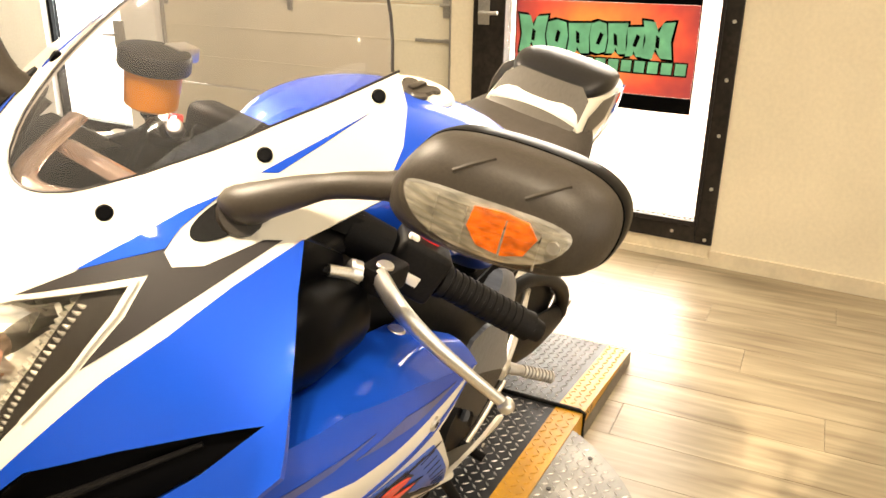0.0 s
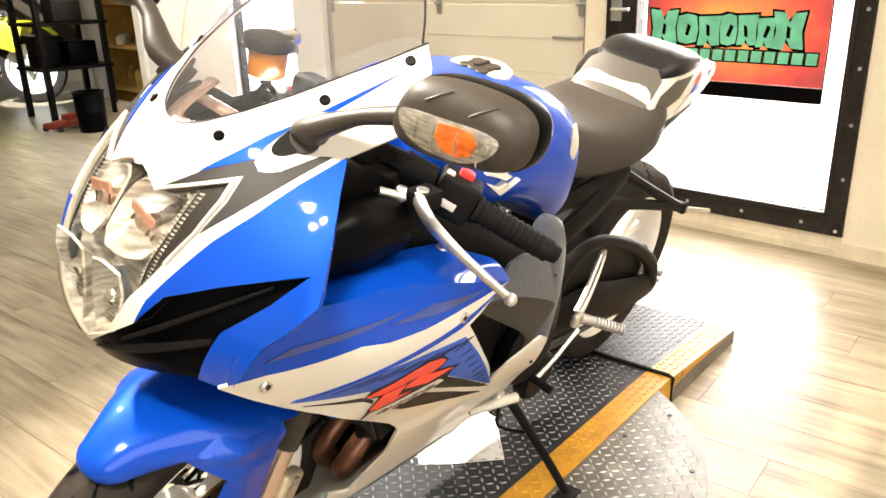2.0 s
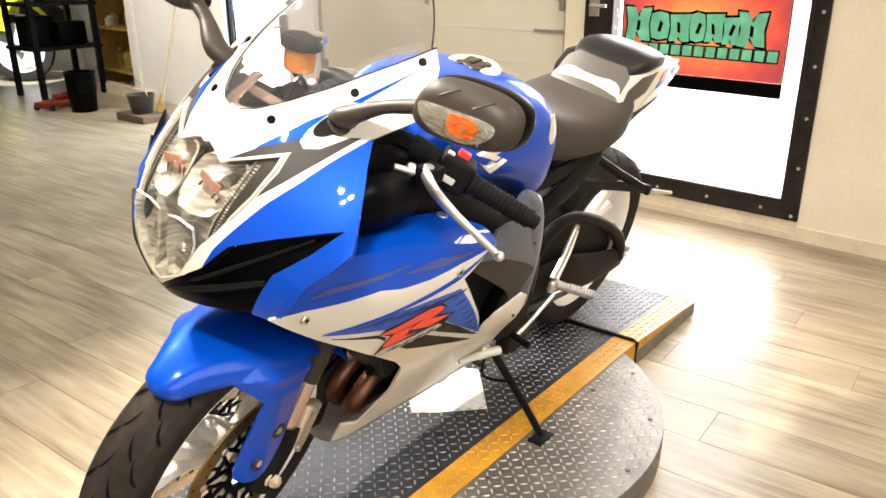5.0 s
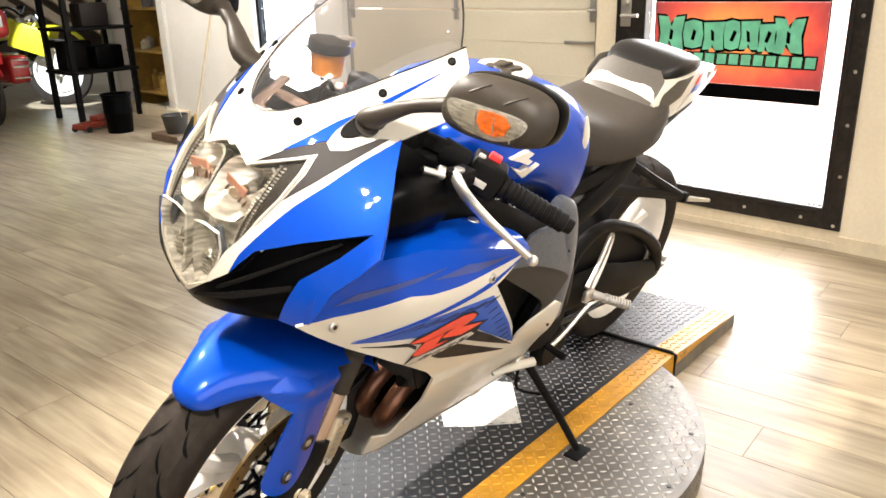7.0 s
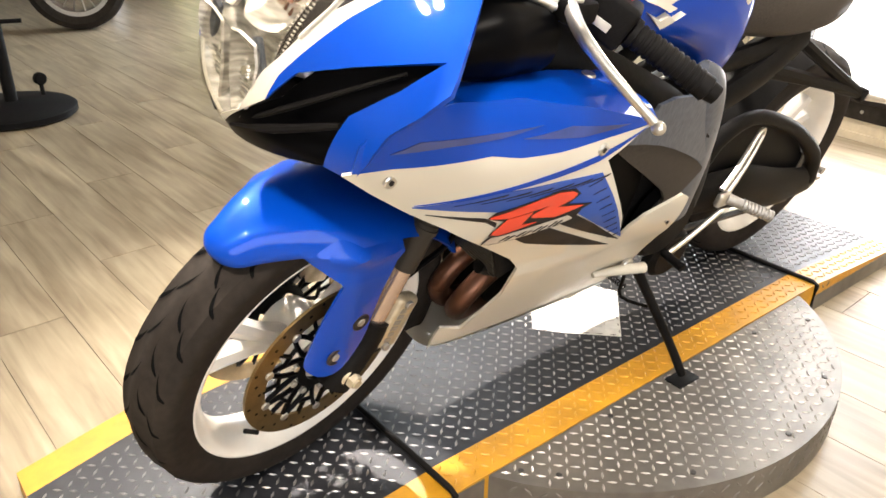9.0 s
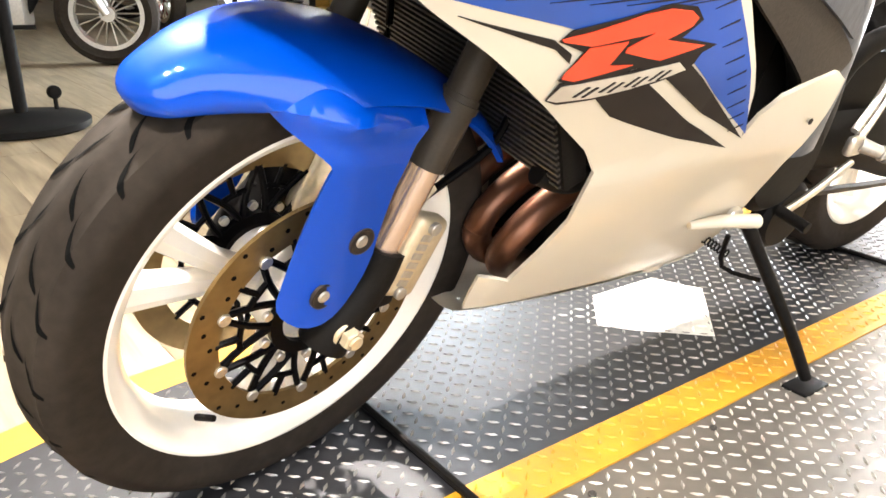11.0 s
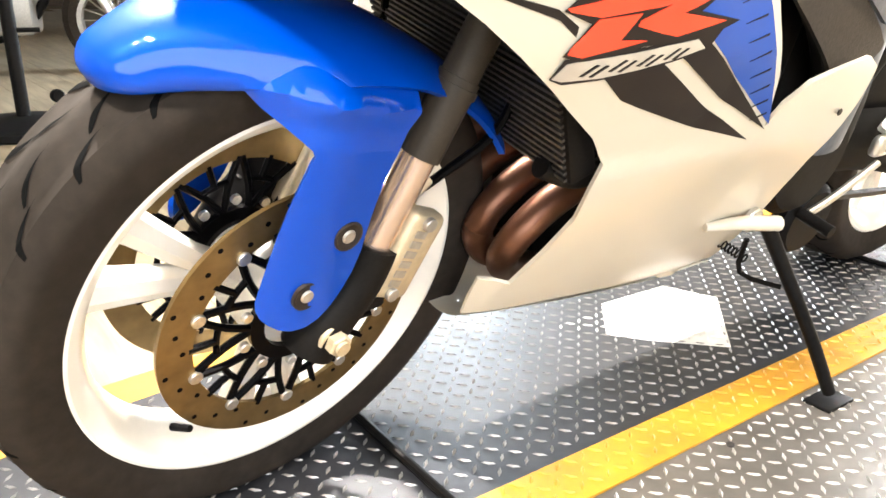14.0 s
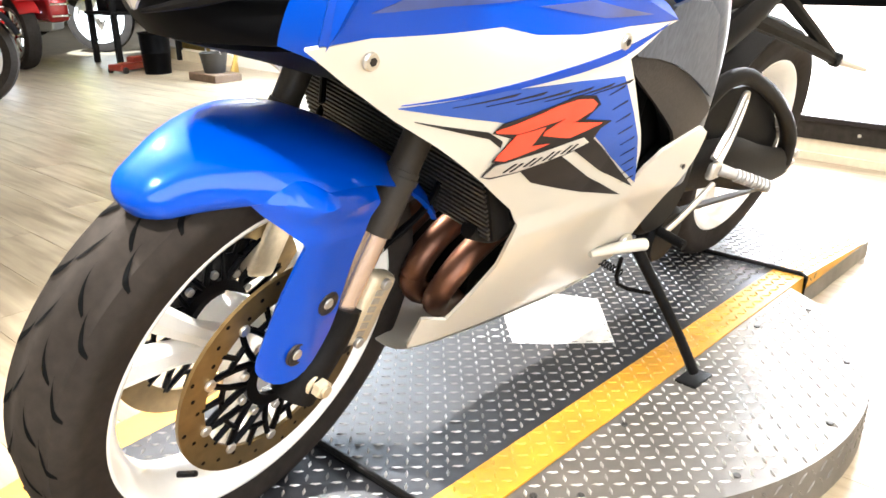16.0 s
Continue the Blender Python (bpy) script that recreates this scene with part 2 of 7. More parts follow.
def add_lathe(bm, profile, centre=(0, 0, 0), seg=64, mi=0, a0=0.0, a1=360.0, closed=False):
    """Turns (across, radius) pairs about the y axis through the centre."""
    full = a1 - a0 >= 359.9
    c = Vector(centre)
    rings = []
    for k in range(seg if full else seg + 1):
        a = radians(a0 + (a1 - a0) * k / seg)
        rings.append([c + Vector((math.cos(a) * r, y, math.sin(a) * r)) for y, r in profile])
    ring_loft(bm, rings, closed=closed, cap=False, mi=mi, loop=full)


def add_disc(bm, centre, axis, r, h, seg=16, mi=0, r2=None, bevel=0.0):
    """A short cylinder from the centre along the axis, with a small bevel at its far end."""
    a = Vector(axis).normalized()
    u = a.orthogonal().normalized()
    w = a.cross(u)
    c = Vector(centre)
    r2 = r if r2 is None else r2
    rows = [(0, r), (h - bevel, r2), (h, r2 - bevel)] if bevel else [(0, r), (h, r2)]
    ring_loft(bm, [[c + a * d + (u * math.cos(k) + w * math.sin(k)) * q for k in [2 * math.pi * i / seg for i in range(seg)]] for d, q in rows], mi=mi)


def chaikin(pts, times=1):
    for _ in range(times):
        out = []
        for a, b in zip(pts, pts[1:] + pts[:1]):
            out += [(a[0] * .75 + b[0] * .25, a[1] * .75 + b[1] * .25), (a[0] * .25 + b[0] * .75, a[1] * .25 + b[1] * .75)]
        pts = out
    return pts


def add_patch(bm, outline, chart, off=0.0, thick=0.004, cell=0.014, round_=0, mi=0, mirror=False):
    """A curved panel: the outline, in the two coordinates of the chart, is filled, cut to a net, and laid on the chart's surface."""
    pts = chaikin(list(outline), round_)
    tmp = bmesh.new()
    vs = [tmp.verts.new((a, b, 0)) for a, b in pts]
    f = tmp.faces.new(vs)
    f.normal_update()
    bmesh.ops.triangulate(tmp, faces=[f])
    for ax in (0, 1):
        lo, hi = min(p[ax] for p in pts), max(p[ax] for p in pts)
        k = math.floor(lo / cell) + 1
        while k * cell < hi:
            co, no = [0, 0, 0], [0, 0, 0]
            co[ax], no[ax] = k * cell + 1e-5, 1
            bmesh.ops.bisect_plane(tmp, geom=list(tmp.verts) + list(tmp.edges) + list(tmp.faces), plane_co=co, plane_no=no, dist=1e-6)
            k += 1
    e = 1e-3
    outer, inner = {}, {}
    sg = -1 if mirror else 1
    for v in tmp.verts:
        a, b = v.co.x, v.co.y
        p = Vector(chart(a, b))
        n = (Vector(chart(a + e, b)) - p).cross(Vector(chart(a, b + e)) - p)
        n.normalize()
        if n.dot(Vector((0.6, p.y if abs(p.y) > 0.02 else 0.02, 0.15))) < 0:
            n = -n
        q, w = p + n * off, p + n * (off - thick)
        outer[v] = bm.verts.new((q.x, q.y * sg, q.z))
        inner[v] = bm.verts.new((w.x, w.y * sg, w.z))
    for f in tmp.faces:
        bm.faces.new([outer[v] for v in f.verts]).material_index = mi
        bm.faces.new([inner[v] for v in reversed(f.verts)]).material_index = mi
    for ed in tmp.edges:
        if ed.is_boundary:
            a, b = ed.verts
            bm.faces.new((outer[a], outer[b], inner[b], inner[a])).material_index = mi
    tmp.free()


def patch(name, outline, chart, material, parent, label="", sides=(False, True), **kw):
    obs = []
    for s in sides:
        bm = bmesh.new()
        add_patch(bm, outline, chart, mirror=s, **kw)
        obs.append(part(name, bm, material, parent, label))
    return obs


def full_outline(half):
    """Left half, from the top of the middle round to its bottom, and its mirror image."""
    return list(half) + [(-a, b) for a, b in reversed(half)]


def lerp_list(pairs, s):
    for (a, *va), (b, *vb) in zip(pairs[:-1], pairs[1:]):
        if s <= b:
            k = (s - a) / (b - a)
            k = max(0.0, min(1.0, k))
            return [p + (q - p) * k for p, q in zip(va, vb)]
    return list(pairs[-1][1:])

FLOOR_Z = -0.085


def plank_mat():
    m = bpy.data.materials.new("oak vinyl plank")
    m.use_nodes = True
    t = m.node_tree
    b = t.nodes["Principled BSDF"]
    co = t.nodes.new("ShaderNodeTexCoord")
    info = t.nodes.new("ShaderNodeObjectInfo")
    geo = t.nodes.new("ShaderNodeNewGeometry")
    add = t.nodes.new("ShaderNodeMath")
    add.operation = "ADD"
    t.links.new(info.outputs["Random"], add.inputs[0])
    t.links.new(geo.outputs["Random Per Island"], add.inputs[1])
    offs = t.nodes.new("ShaderNodeVectorMath")
    offs.operation = "SCALE"
    offs.inputs[0].default_value = (7.3, 13.1, 0)
    t.links.new(add.outputs[0], offs.inputs["Scale"])
    mv = t.nodes.new("ShaderNodeVectorMath")
    t.links.new(co.outputs["Object"], mv.inputs[0])
    t.links.new(offs.outputs[0], mv.inputs[1])
    mp = t.nodes.new("ShaderNodeMapping")
    mp.inputs["Scale"].default_value = (1.6, 22, 1)
    t.links.new(mv.outputs[0], mp.inputs["Vector"])
    n1 = t.nodes.new("ShaderNodeTexNoise")
    n1.inputs["Scale"].default_value, n1.inputs["Detail"].default_value, n1.inputs["Distortion"].default_value = 1.6, 6, 0.6
    t.links.new(mp.outputs[0], n1.inputs["Vector"])
    mp2 = t.nodes.new("ShaderNodeMapping")
    mp2.inputs["Scale"].default_value = (1.0, 4.5, 1)
    t.links.new(mv.outputs[0], mp2.inputs["Vector"])
    n2 = t.nodes.new("ShaderNodeTexNoise")
    n2.inputs["Scale"].default_value, n2.inputs["Detail"].default_value = 2.2, 4
    t.links.new(mp2.outputs[0], n2.inputs["Vector"])
    ramp = t.nodes.new("ShaderNodeValToRGB")
    ramp.color_ramp.elements[0].position, ramp.color_ramp.elements[0].color = 0.34, (0.155, 0.115, 0.072, 1)
    ramp.color_ramp.elements[1].position, ramp.color_ramp.elements[1].color = 0.70, (0.43, 0.36, 0.250, 1)
    mixv = t.nodes.new("ShaderNodeMath")
    mixv.operation = "MULTIPLY_ADD"
    mixv.inputs[1].default_value = 0.45
    t.links.new(n1.outputs["Fac"], mixv.inputs[0])
    half = t.nodes.new("ShaderNodeMath")
    half.operation = "MULTIPLY"
    half.inputs[1].default_value = 0.55
    t.links.new(n2.outputs["Fac"], half.inputs[0])
    t.links.new(half.outputs[0], mixv.inputs[2])
    t.links.new(mixv.outputs[0], ramp.inputs[0])
    tone = t.nodes.new("ShaderNodeMapRange")
    tone.inputs["From Max"].default_value = 2.0
    tone.inputs["To Min"].default_value, tone.inputs["To Max"].default_value = 0.90, 1.08
    t.links.new(add.outputs[0], tone.inputs["Value"])
    sc = t.nodes.new("ShaderNodeVectorMath")
    sc.operation = "SCALE"
    t.links.new(ramp.outputs[0], sc.inputs[0])
    t.links.new(tone.outputs[0], sc.inputs["Scale"])
    t.links.new(sc.outputs[0], b.inputs["Base Color"])
    rr = t.nodes.new("ShaderNodeMapRange")
    rr.inputs["To Min"].default_value, rr.inputs["To Max"].default_value = 0.26, 0.46
    t.links.new(n2.outputs["Fac"], rr.inputs["Value"])
    t.links.new(rr.outputs[0], b.inputs["Roughness"])
    bp = t.nodes.new("ShaderNodeBump")
    bp.inputs["Strength"].default_value, bp.inputs["Distance"].default_value = 0.25, 0.001
    t.links.new(n1.outputs["Fac"], bp.inputs["Height"])
    t.links.new(bp.outputs[0], b.inputs["Normal"])
    return m


M["plank"] = plank_mat()
M["joint"] = mat("dark floor joint", (0.19, 0.145, 0.09), 0.8, grain=0.2)
M["wall"] = mat("cream wall paint", (0.72, 0.64, 0.49), 0.7, grain=0.05, scale=60, stain=0.06, stain_scale=2.5, bump=0.12)
M["wallwhite"] = mat("white wall paint", (0.82, 0.81, 0.77), 0.65, grain=0.04, scale=60, stain=0.05, bump=0.1)
M["trim"] = mat("pale trim paint", (0.66, 0.57, 0.42), 0.5, grain=0.06, scale=40, stain=0.12, stain_scale=5)
M["garage"] = mat("cream steel door", (0.66, 0.61, 0.49), 0.42, grain=0.05, scale=120, stain=0.06, stain_scale=2, bump=0.06)
M["doorframe"] = mat("dark bronze door frame", (0.022, 0.018, 0.015), 0.45, 0.0, spec=0.2, grain=0.4, scale=45, stain=0.4, stain_scale=8, bump=0.15)
M["ceiling"] = mat("ceiling paint", (0.72, 0.70, 0.65), 0.8, grain=0.05, scale=50)
M["darkwood"] = mat("dark timber", (0.12, 0.075, 0.045), 0.6, grain=0.3, scale=30, stain=0.3, stretch=(1, 6, 6), bump=0.2)
M["rafter"] = mat("bare pine rafter", (0.34, 0.24, 0.14), 0.65, grain=0.25, scale=30, stain=0.2, stretch=(1, 6, 6), bump=0.2)
M["ochre"] = mat("ochre painted shelf", (0.46, 0.28, 0.055), 0.6, grain=0.15, scale=30, stain=0.3, stain_scale=5)
M["plate"] = mat("bare diamond plate", (0.165, 0.150, 0.131), 0.40, 0.5, grain=0.16, scale=26, stain=0.3, stain_scale=7, bump=0.05, rough_var=0.1)
M["plate_dark"] = mat("dark painted diamond plate", (0.030, 0.031, 0.036), 0.42, 0.35, spec=0.3, grain=0.25, scale=40, stain=0.4, stain_scale=6, bump=0.08, rough_var=0.12)
# lugs lighter than their plate: glints on raised steel put into the colour
M["lug_worn_glint"] = mat("worn lug steel with painted glint", (0.30, 0.29, 0.28), 0.28, 0.6, grain=0.4, scale=35, stain=0.45, stain_scale=9)
M["lug_bare_glint"] = mat("bare lug steel with painted glint", (0.48, 0.455, 0.41), 0.28, 0.6, grain=0.3, scale=35, stain=0.3, stain_scale=9)
M["yellow"] = mat("yellow floor paint", (0.49, 0.235, 0.010), 0.42, grain=0.12, scale=40, stain=0.22, stain_scale=9, bump=0.06)
M["glow"] = mat("bright daylight beyond", (1.0, 0.99, 0.97), 1.0, emit=2.6)

# floor: a dark bed, with planks laid on it
bm = bmesh.new()
add_box(bm, (-9, -16, -0.30), (6, 6, FLOOR_Z - 0.003))
floor = tagged(part("floor", bm, M["joint"], smooth=False), "oak-look vinyl plank floor", "floor", kind="structure")
PLANK_L, PLANK_W = 1.22, 0.18
PLANKS = pose(0, 0, FLOOR_Z, 0, 0, 92)
rng = random.Random(7)


def plank_verts(bm, x0, y0, x1, y1):
    g, d = 0.0003, 0.0007
    top = [bm.verts.new((x0 + g + d, y0 + g + d, 0)), bm.verts.new((x1 - g - d, y0 + g + d, 0)), bm.verts.new((x1 - g - d, y1 - g - d, 0)), bm.verts.new((x0 + g + d, y1 - g - d, 0))]
    low = [bm.verts.new((x0 + g, y0 + g, -0.003)), bm.verts.new((x1 - g, y0 + g, -0.003)), bm.verts.new((x1 - g, y1 - g, -0.003)), bm.verts.new((x0 + g, y1 - g, -0.003))]
    bm.faces.new(top)
    for i in range(4):
        j = (i + 1) % 4
        bm.faces.new((low[i], low[j], top[j], top[i]))


far = bmesh.new()
near_planks = []
for r in range(-70, 70):
    shift = (r * 0.41 % 1.0) * PLANK_L + rng.uniform(-0.05, 0.05)
    for c_ in range(-11, 12):
        x0, y0 = c_ * PLANK_L + shift, r * PLANK_W
        mid = PLANKS @ Vector((x0 + PLANK_L / 2, y0 + PLANK_W / 2, 0))
        if not (-8.5 < mid.x < 5.5 and -15 < mid.y < 5.5):
            continue
        if len(near_planks) < 295 and -3.6 < mid.x < 1.7 and -4.4 < mid.y < 1.7:
            near_planks.append((x0, y0))
        else:
            plank_verts(far, x0, y0, x0 + PLANK_L, y0 + PLANK_W)
tagged(part("far_plank", far, M["plank"], floor, smooth=False), kind="stuff")
floor.children[-1].matrix_basis = PLANKS
bm = bmesh.new()
plank_verts(bm, 0, 0, PLANK_L, PLANK_W)
first = part("plank", bm, M["plank"], floor, smooth=False)
mesh_plank = first.data
for k, (x0, y0) in enumerate(near_planks):
    ob = first if k == 0 else new("plank", mesh_plank)
    ob.parent = floor
    ob.matrix_basis = PLANKS @ Matrix.Translation((x0, y0, 0))

# ---------------------------------------------------------------- display ramp with turntable
ramp = thing("display_ramp", pose(0, 0, 0), "low steel display ramp with round diamond-plate turntable and yellow edges", "ramp")
Y_L, Y_R, X_F, X_B, X_END, DISC_C, DISC_R = 0.185, -0.455, -0.125, -1.378, -1.885, (-0.748, -0.135), 0.632
STRIPE = 0.076


def slab(bm, outline, z1, z0=FLOOR_Z, top=None):
    a = [bm.verts.new((x, y, z1 if top is None else top(x))) for x, y in outline]
    b = [bm.verts.new((x, y, z0)) for x, y in outline]
    bm.faces.new(a)
    for i in range(len(a)):
        j = (i + 1) % len(a)
        bm.faces.new((a[i], a[j], b[j], b[i]))


def rear_top(x):
    return -0.002 - 0.036 * (X_B - x) / 0.5


def front_top(x):
    return -0.002 - 0.075 * (x - X_F)


bm = bmesh.new()
slab(bm, [(X_F, Y_L - STRIPE), (X_F, Y_R + STRIPE), (X_B, Y_R + STRIPE), (X_B, Y_L - STRIPE)], 0)
part("runway_plate", bm, M["plate_dark"], ramp, "dark diamond-plate runway", smooth=False)
bm = bmesh.new()
slab(bm, [(X_B - 0.006, Y_L - STRIPE), (X_B - 0.006, Y_R + STRIPE), (X_END, Y_R + STRIPE), (X_END, Y_L - STRIPE)], 0, top=rear_top)
part("rear_plate", bm, M["plate_dark"], ramp, "dark sloped rear plate", smooth=False)
bm = bmesh.new()
slab(bm, [(X_F + 0.006, Y_L - STRIPE), (0.15, Y_L - STRIPE), (0.46, Y_L - STRIPE - 0.06), (0.46, Y_R + STRIPE + 0.06), (0.15, Y_R + STRIPE), (X_F + 0.006, Y_R + STRIPE)], 0, top=front_top)
part("front_plate", bm, M["plate_dark"], ramp, "dark front plate", smooth=False)
for y0, y1 in ((Y_L - STRIPE, Y_L), (Y_R, Y_R + STRIPE)):
    bm = bmesh.new()
    slab(bm, [(X_F, y0), (X_F, y1), (X_B, y1), (X_B, y0)], 0.0004)
    part("edge_stripe", bm, M["yellow"], ramp, "yellow painted edge stripe", smooth=False)
    bm = bmesh.new()
    slab(bm, [(X_B - 0.006, y0), (X_B - 0.006, y1), (X_END, y1), (X_END, y0)], 0, top=lambda x: rear_top(x) + 0.0004)
    part("edge_stripe", bm, M["yellow"], ramp, "worn yellow edge stripe of the rear plate", smooth=False)
    bm = bmesh.new()
    d = -0.06 if y0 > 0 else 0.06
    slab(bm, [(X_F + 0.006, y0), (0.15, y0), (0.46, y0 + d), (0.46, y1 + d), (0.15, y1), (X_F + 0.006, y1)], 0, top=lambda x: front_top(x) + 0.0004)
    part("edge_stripe", bm, M["yellow"], ramp, "yellow edge stripe of the front plate", smooth=False)
# round wings of the turntable
for sgn in (1, -1):
    edge = Y_L + 0.001 if sgn > 0 else Y_R - 0.001
    h = abs(edge - DISC_C[1])
    a0 = math.asin(h / DISC_R)
    pts = [(DISC_C[0] + math.cos(a0 + (math.pi - 2 * a0) * k / 60) * DISC_R, DISC_C[1] + sgn * math.sin(a0 + (math.pi - 2 * a0) * k / 60) * DISC_R) for k in range(61)]
    bm = bmesh.new()
    slab(bm, pts, -0.002)
    part("turntable_wing", bm, M["plate"], ramp, "bare steel diamond-plate turntable wing", smooth=False)
    spots = [(-1.03, edge + sgn * 0.03), (-0.511, edge + sgn * 0.025), (-0.257, edge + sgn * 0.028)]
    for k in range(5):
        a = radians(42 + 24 * k)
        spots.append((DISC_C[0] + math.cos(a) * (DISC_R - 0.035), DISC_C[1] + sgn * math.sin(a) * (DISC_R - 0.035)))
    for x, y in spots:
        bm = bmesh.new()
        add_disc(bm, (x, y, -0.002), (0, 0, 1), 0.006, 0.003, 12, bevel=0.001)
        part("wing_bolt", bm, M["fins"], ramp)
# lugs of the diamond plate
def lugs(name, inside, top, mt, x0, x1, y0, y1, pitch=0.0225, label=""):
    verts, faces = [], []
    nx, ny = int((x1 - x0) / pitch) + 1, int((y1 - y0) / pitch) + 1
    for i in range(nx):
        for j in range(ny):
            x, y = x0 + i * pitch, y0 + j * pitch
            if not inside(x, y):
                continue
            a = radians(45 if (i + j) % 2 else -45)
            c, s, b = math.cos(a), math.sin(a), len(verts)
            L, Wd, H = 0.0100, 0.0029, 0.0022
            for u, v, w in ((L, 0, 0), (0, Wd, 0), (-L, 0, 0), (0, -Wd, 0), (L * 0.55, 0, H), (-L * 0.55, 0, H)):
                verts.append((x + c * u - s * v, y + s * u + c * v, top(x) + w))
            faces += [(b, b + 1, b + 4), (b + 1, b + 2, b + 5, b + 4), (b + 2, b + 3, b + 5), (b + 3, b, b + 4, b + 5)]
    me = bpy.data.meshes.new(name)
    me.from_pydata(verts, [], faces)
    me.materials.append(mt)
    ob = new(name, me)
    ob.parent = ramp
    tagged(ob, label, kind="stuff")
    return ob


lugs("runway_lug", lambda x, y: Y_R + STRIPE + 0.012 < y < Y_L - STRIPE - 0.012, lambda x: 0, M["lug_worn_glint"], X_B + 0.02, X_F - 0.012, Y_R, Y_L)
lugs("rear_lug", lambda x, y: Y_R + STRIPE + 0.012 < y < Y_L - STRIPE - 0.012, rear_top, M["lug_worn_glint"], X_END + 0.01, X_B - 0.02, Y_R, Y_L)
lugs("front_lug", lambda x, y: Y_R + STRIPE + 0.012 + max(0, x - 0.15) * 0.2 < y < Y_L - STRIPE - 0.012 - max(0, x - 0.15) * 0.2, front_top, M["lug_worn_glint"], X_F + 0.02, 0.45, Y_R, Y_L)
lugs("stripe_lug", lambda x, y: Y_L - STRIPE + 0.010 < y < Y_L - 0.008 or Y_R + 0.008 < y < Y_R + STRIPE - 0.010, lambda x: 0.0004, M["yellow"], X_B + 0.02, X_F - 0.012, Y_R + 0.012, Y_L)
lugs("stripe_lug", lambda x, y: Y_L - STRIPE + 0.010 < y < Y_L - 0.008 or Y_R + 0.008 < y < Y_R + STRIPE - 0.010, lambda x: rear_top(x) + 0.0004, M["yellow"], X_END + 0.01, X_B - 0.02, Y_R + 0.012, Y_L)
lugs("wing_lug", lambda x, y: math.hypot(x - DISC_C[0], y - DISC_C[1]) < DISC_R - 0.012 and (y > Y_L + 0.012 or y < Y_R - 0.012), lambda x: -0.002, M["lug_bare_glint"], DISC_C[0] - DISC_R, DISC_C[0] + DISC_R, DISC_C[1] - DISC_R, DISC_C[1] + DISC_R)
# pale plate colour paints a pool of light on the runway
M["aluminium"] = mat("pale tread plate as a pool of light", (0.78, 0.77, 0.74), 0.32, 0.25, grain=0.12, scale=30, stain=0.15, stain_scale=12)
LIGHT_POOL = [(-0.617, -0.118), (-0.662, -0.062), (-0.760, 0.034), (-0.922, -0.114), (-0.878, -0.212), (-0.707, -0.217)]
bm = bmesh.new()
slab(bm, LIGHT_POOL, 0.0008, -0.001)
part("bare_patch", bm, M["aluminium"], ramp, "pool of light on the tread plate, painted as a pale patch", smooth=False)
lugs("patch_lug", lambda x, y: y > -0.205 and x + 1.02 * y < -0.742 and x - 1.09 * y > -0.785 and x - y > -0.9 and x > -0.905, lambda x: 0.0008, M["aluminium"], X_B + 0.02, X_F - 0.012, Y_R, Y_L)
# ribbed skirts of the wing and the plates
verts, faces = [], []


def skirt_lug(p, t, n, k):
    b = len(verts)
    a = radians(45 if k % 2 else -45)
    u = t * math.cos(a) + Vector((0, 0, 1)) * math.sin(a)
    v = n.cross(u)
    for q, r, w in ((0.0115, 0, 0), (0, 0.0034, 0), (-0.0115, 0, 0), (0, -0.0034, 0), (0.006, 0, 0.0016), (-0.006, 0, 0.0016)):
        verts.append(tuple(p + u * q + v * r + n * w))
    faces.extend([(b, b + 1, b + 4), (b + 1, b + 2, b + 5, b + 4), (b + 2, b + 3, b + 5), (b + 3, b, b + 4, b + 5)])


n_ = int(math.pi * DISC_R / 0.028)
for i in range(n_):
    a = math.pi * (i + 0.5) / n_
    nrm = Vector((math.cos(a), math.sin(a), 0))
    p = Vector((DISC_C[0], DISC_C[1], 0)) + nrm * DISC_R
    if p.y > Y_L + 0.02:
        for j, z in enumerate((-0.020, -0.047)):
            skirt_lug(p + Vector((0, 0, z)), Vector((-nrm.y, nrm.x, 0)), nrm, i + j)
for i in range(18):
    x = X_B - 0.025 - i * 0.028
    for j, z in enumerate((-0.022, -0.047)):
        if z < rear_top(x) - 0.013:
            skirt_lug(Vector((x, Y_L, z)), Vector((1, 0, 0)), Vector((0, 1, 0)), i + j)
for i in range(12):
    x = X_F + 0.02 + i * 0.028
    for j, z in enumerate((-0.020, -0.047)):
        skirt_lug(Vector((x, Y_L, z)), Vector((1, 0, 0)), Vector((0, 1, 0)), i + j)
me = bpy.data.meshes.new("skirt_lug")
me.from_pydata(verts, [], faces)
me.materials.append(M["plate"])
ob = new("skirt_lug", me)
ob.parent = ramp
tagged(ob, kind="stuff")
bm = bmesh.new()
add_box(bm, (-0.193, Y_L, FLOOR_Z), (0.15, Y_L + 0.002, -0.004))
part("front_skirt", bm, M["plate"], ramp, smooth=False)
bm = bmesh.new()
add_box(bm, (X_END, Y_L, FLOOR_Z), (X_B - 0.006, Y_L + 0.002, -0.038))
part("rear_skirt", bm, M["plate"], ramp, smooth=False)
# rubber seam strips at both ends of the turntable
for x in (X_F + 0.003, X_B - 0.003):
    bm = bmesh.new()
    add_tube(bm, [(x, Y_R - 0.002, FLOOR_Z + 0.004), (x, Y_R - 0.004, 0.000), (x, Y_R + 0.01, 0.0055), (x, -0.14, 0.0050), (x, Y_L - 0.01, 0.0055), (x, Y_L + 0.004, 0.000), (x, Y_L + 0.002, FLOOR_Z + 0.004)], 0.0062, 8, 4, smooth=False)
    part("seam_strip", bm, M["satin"], ramp, "black rubber seam strip")

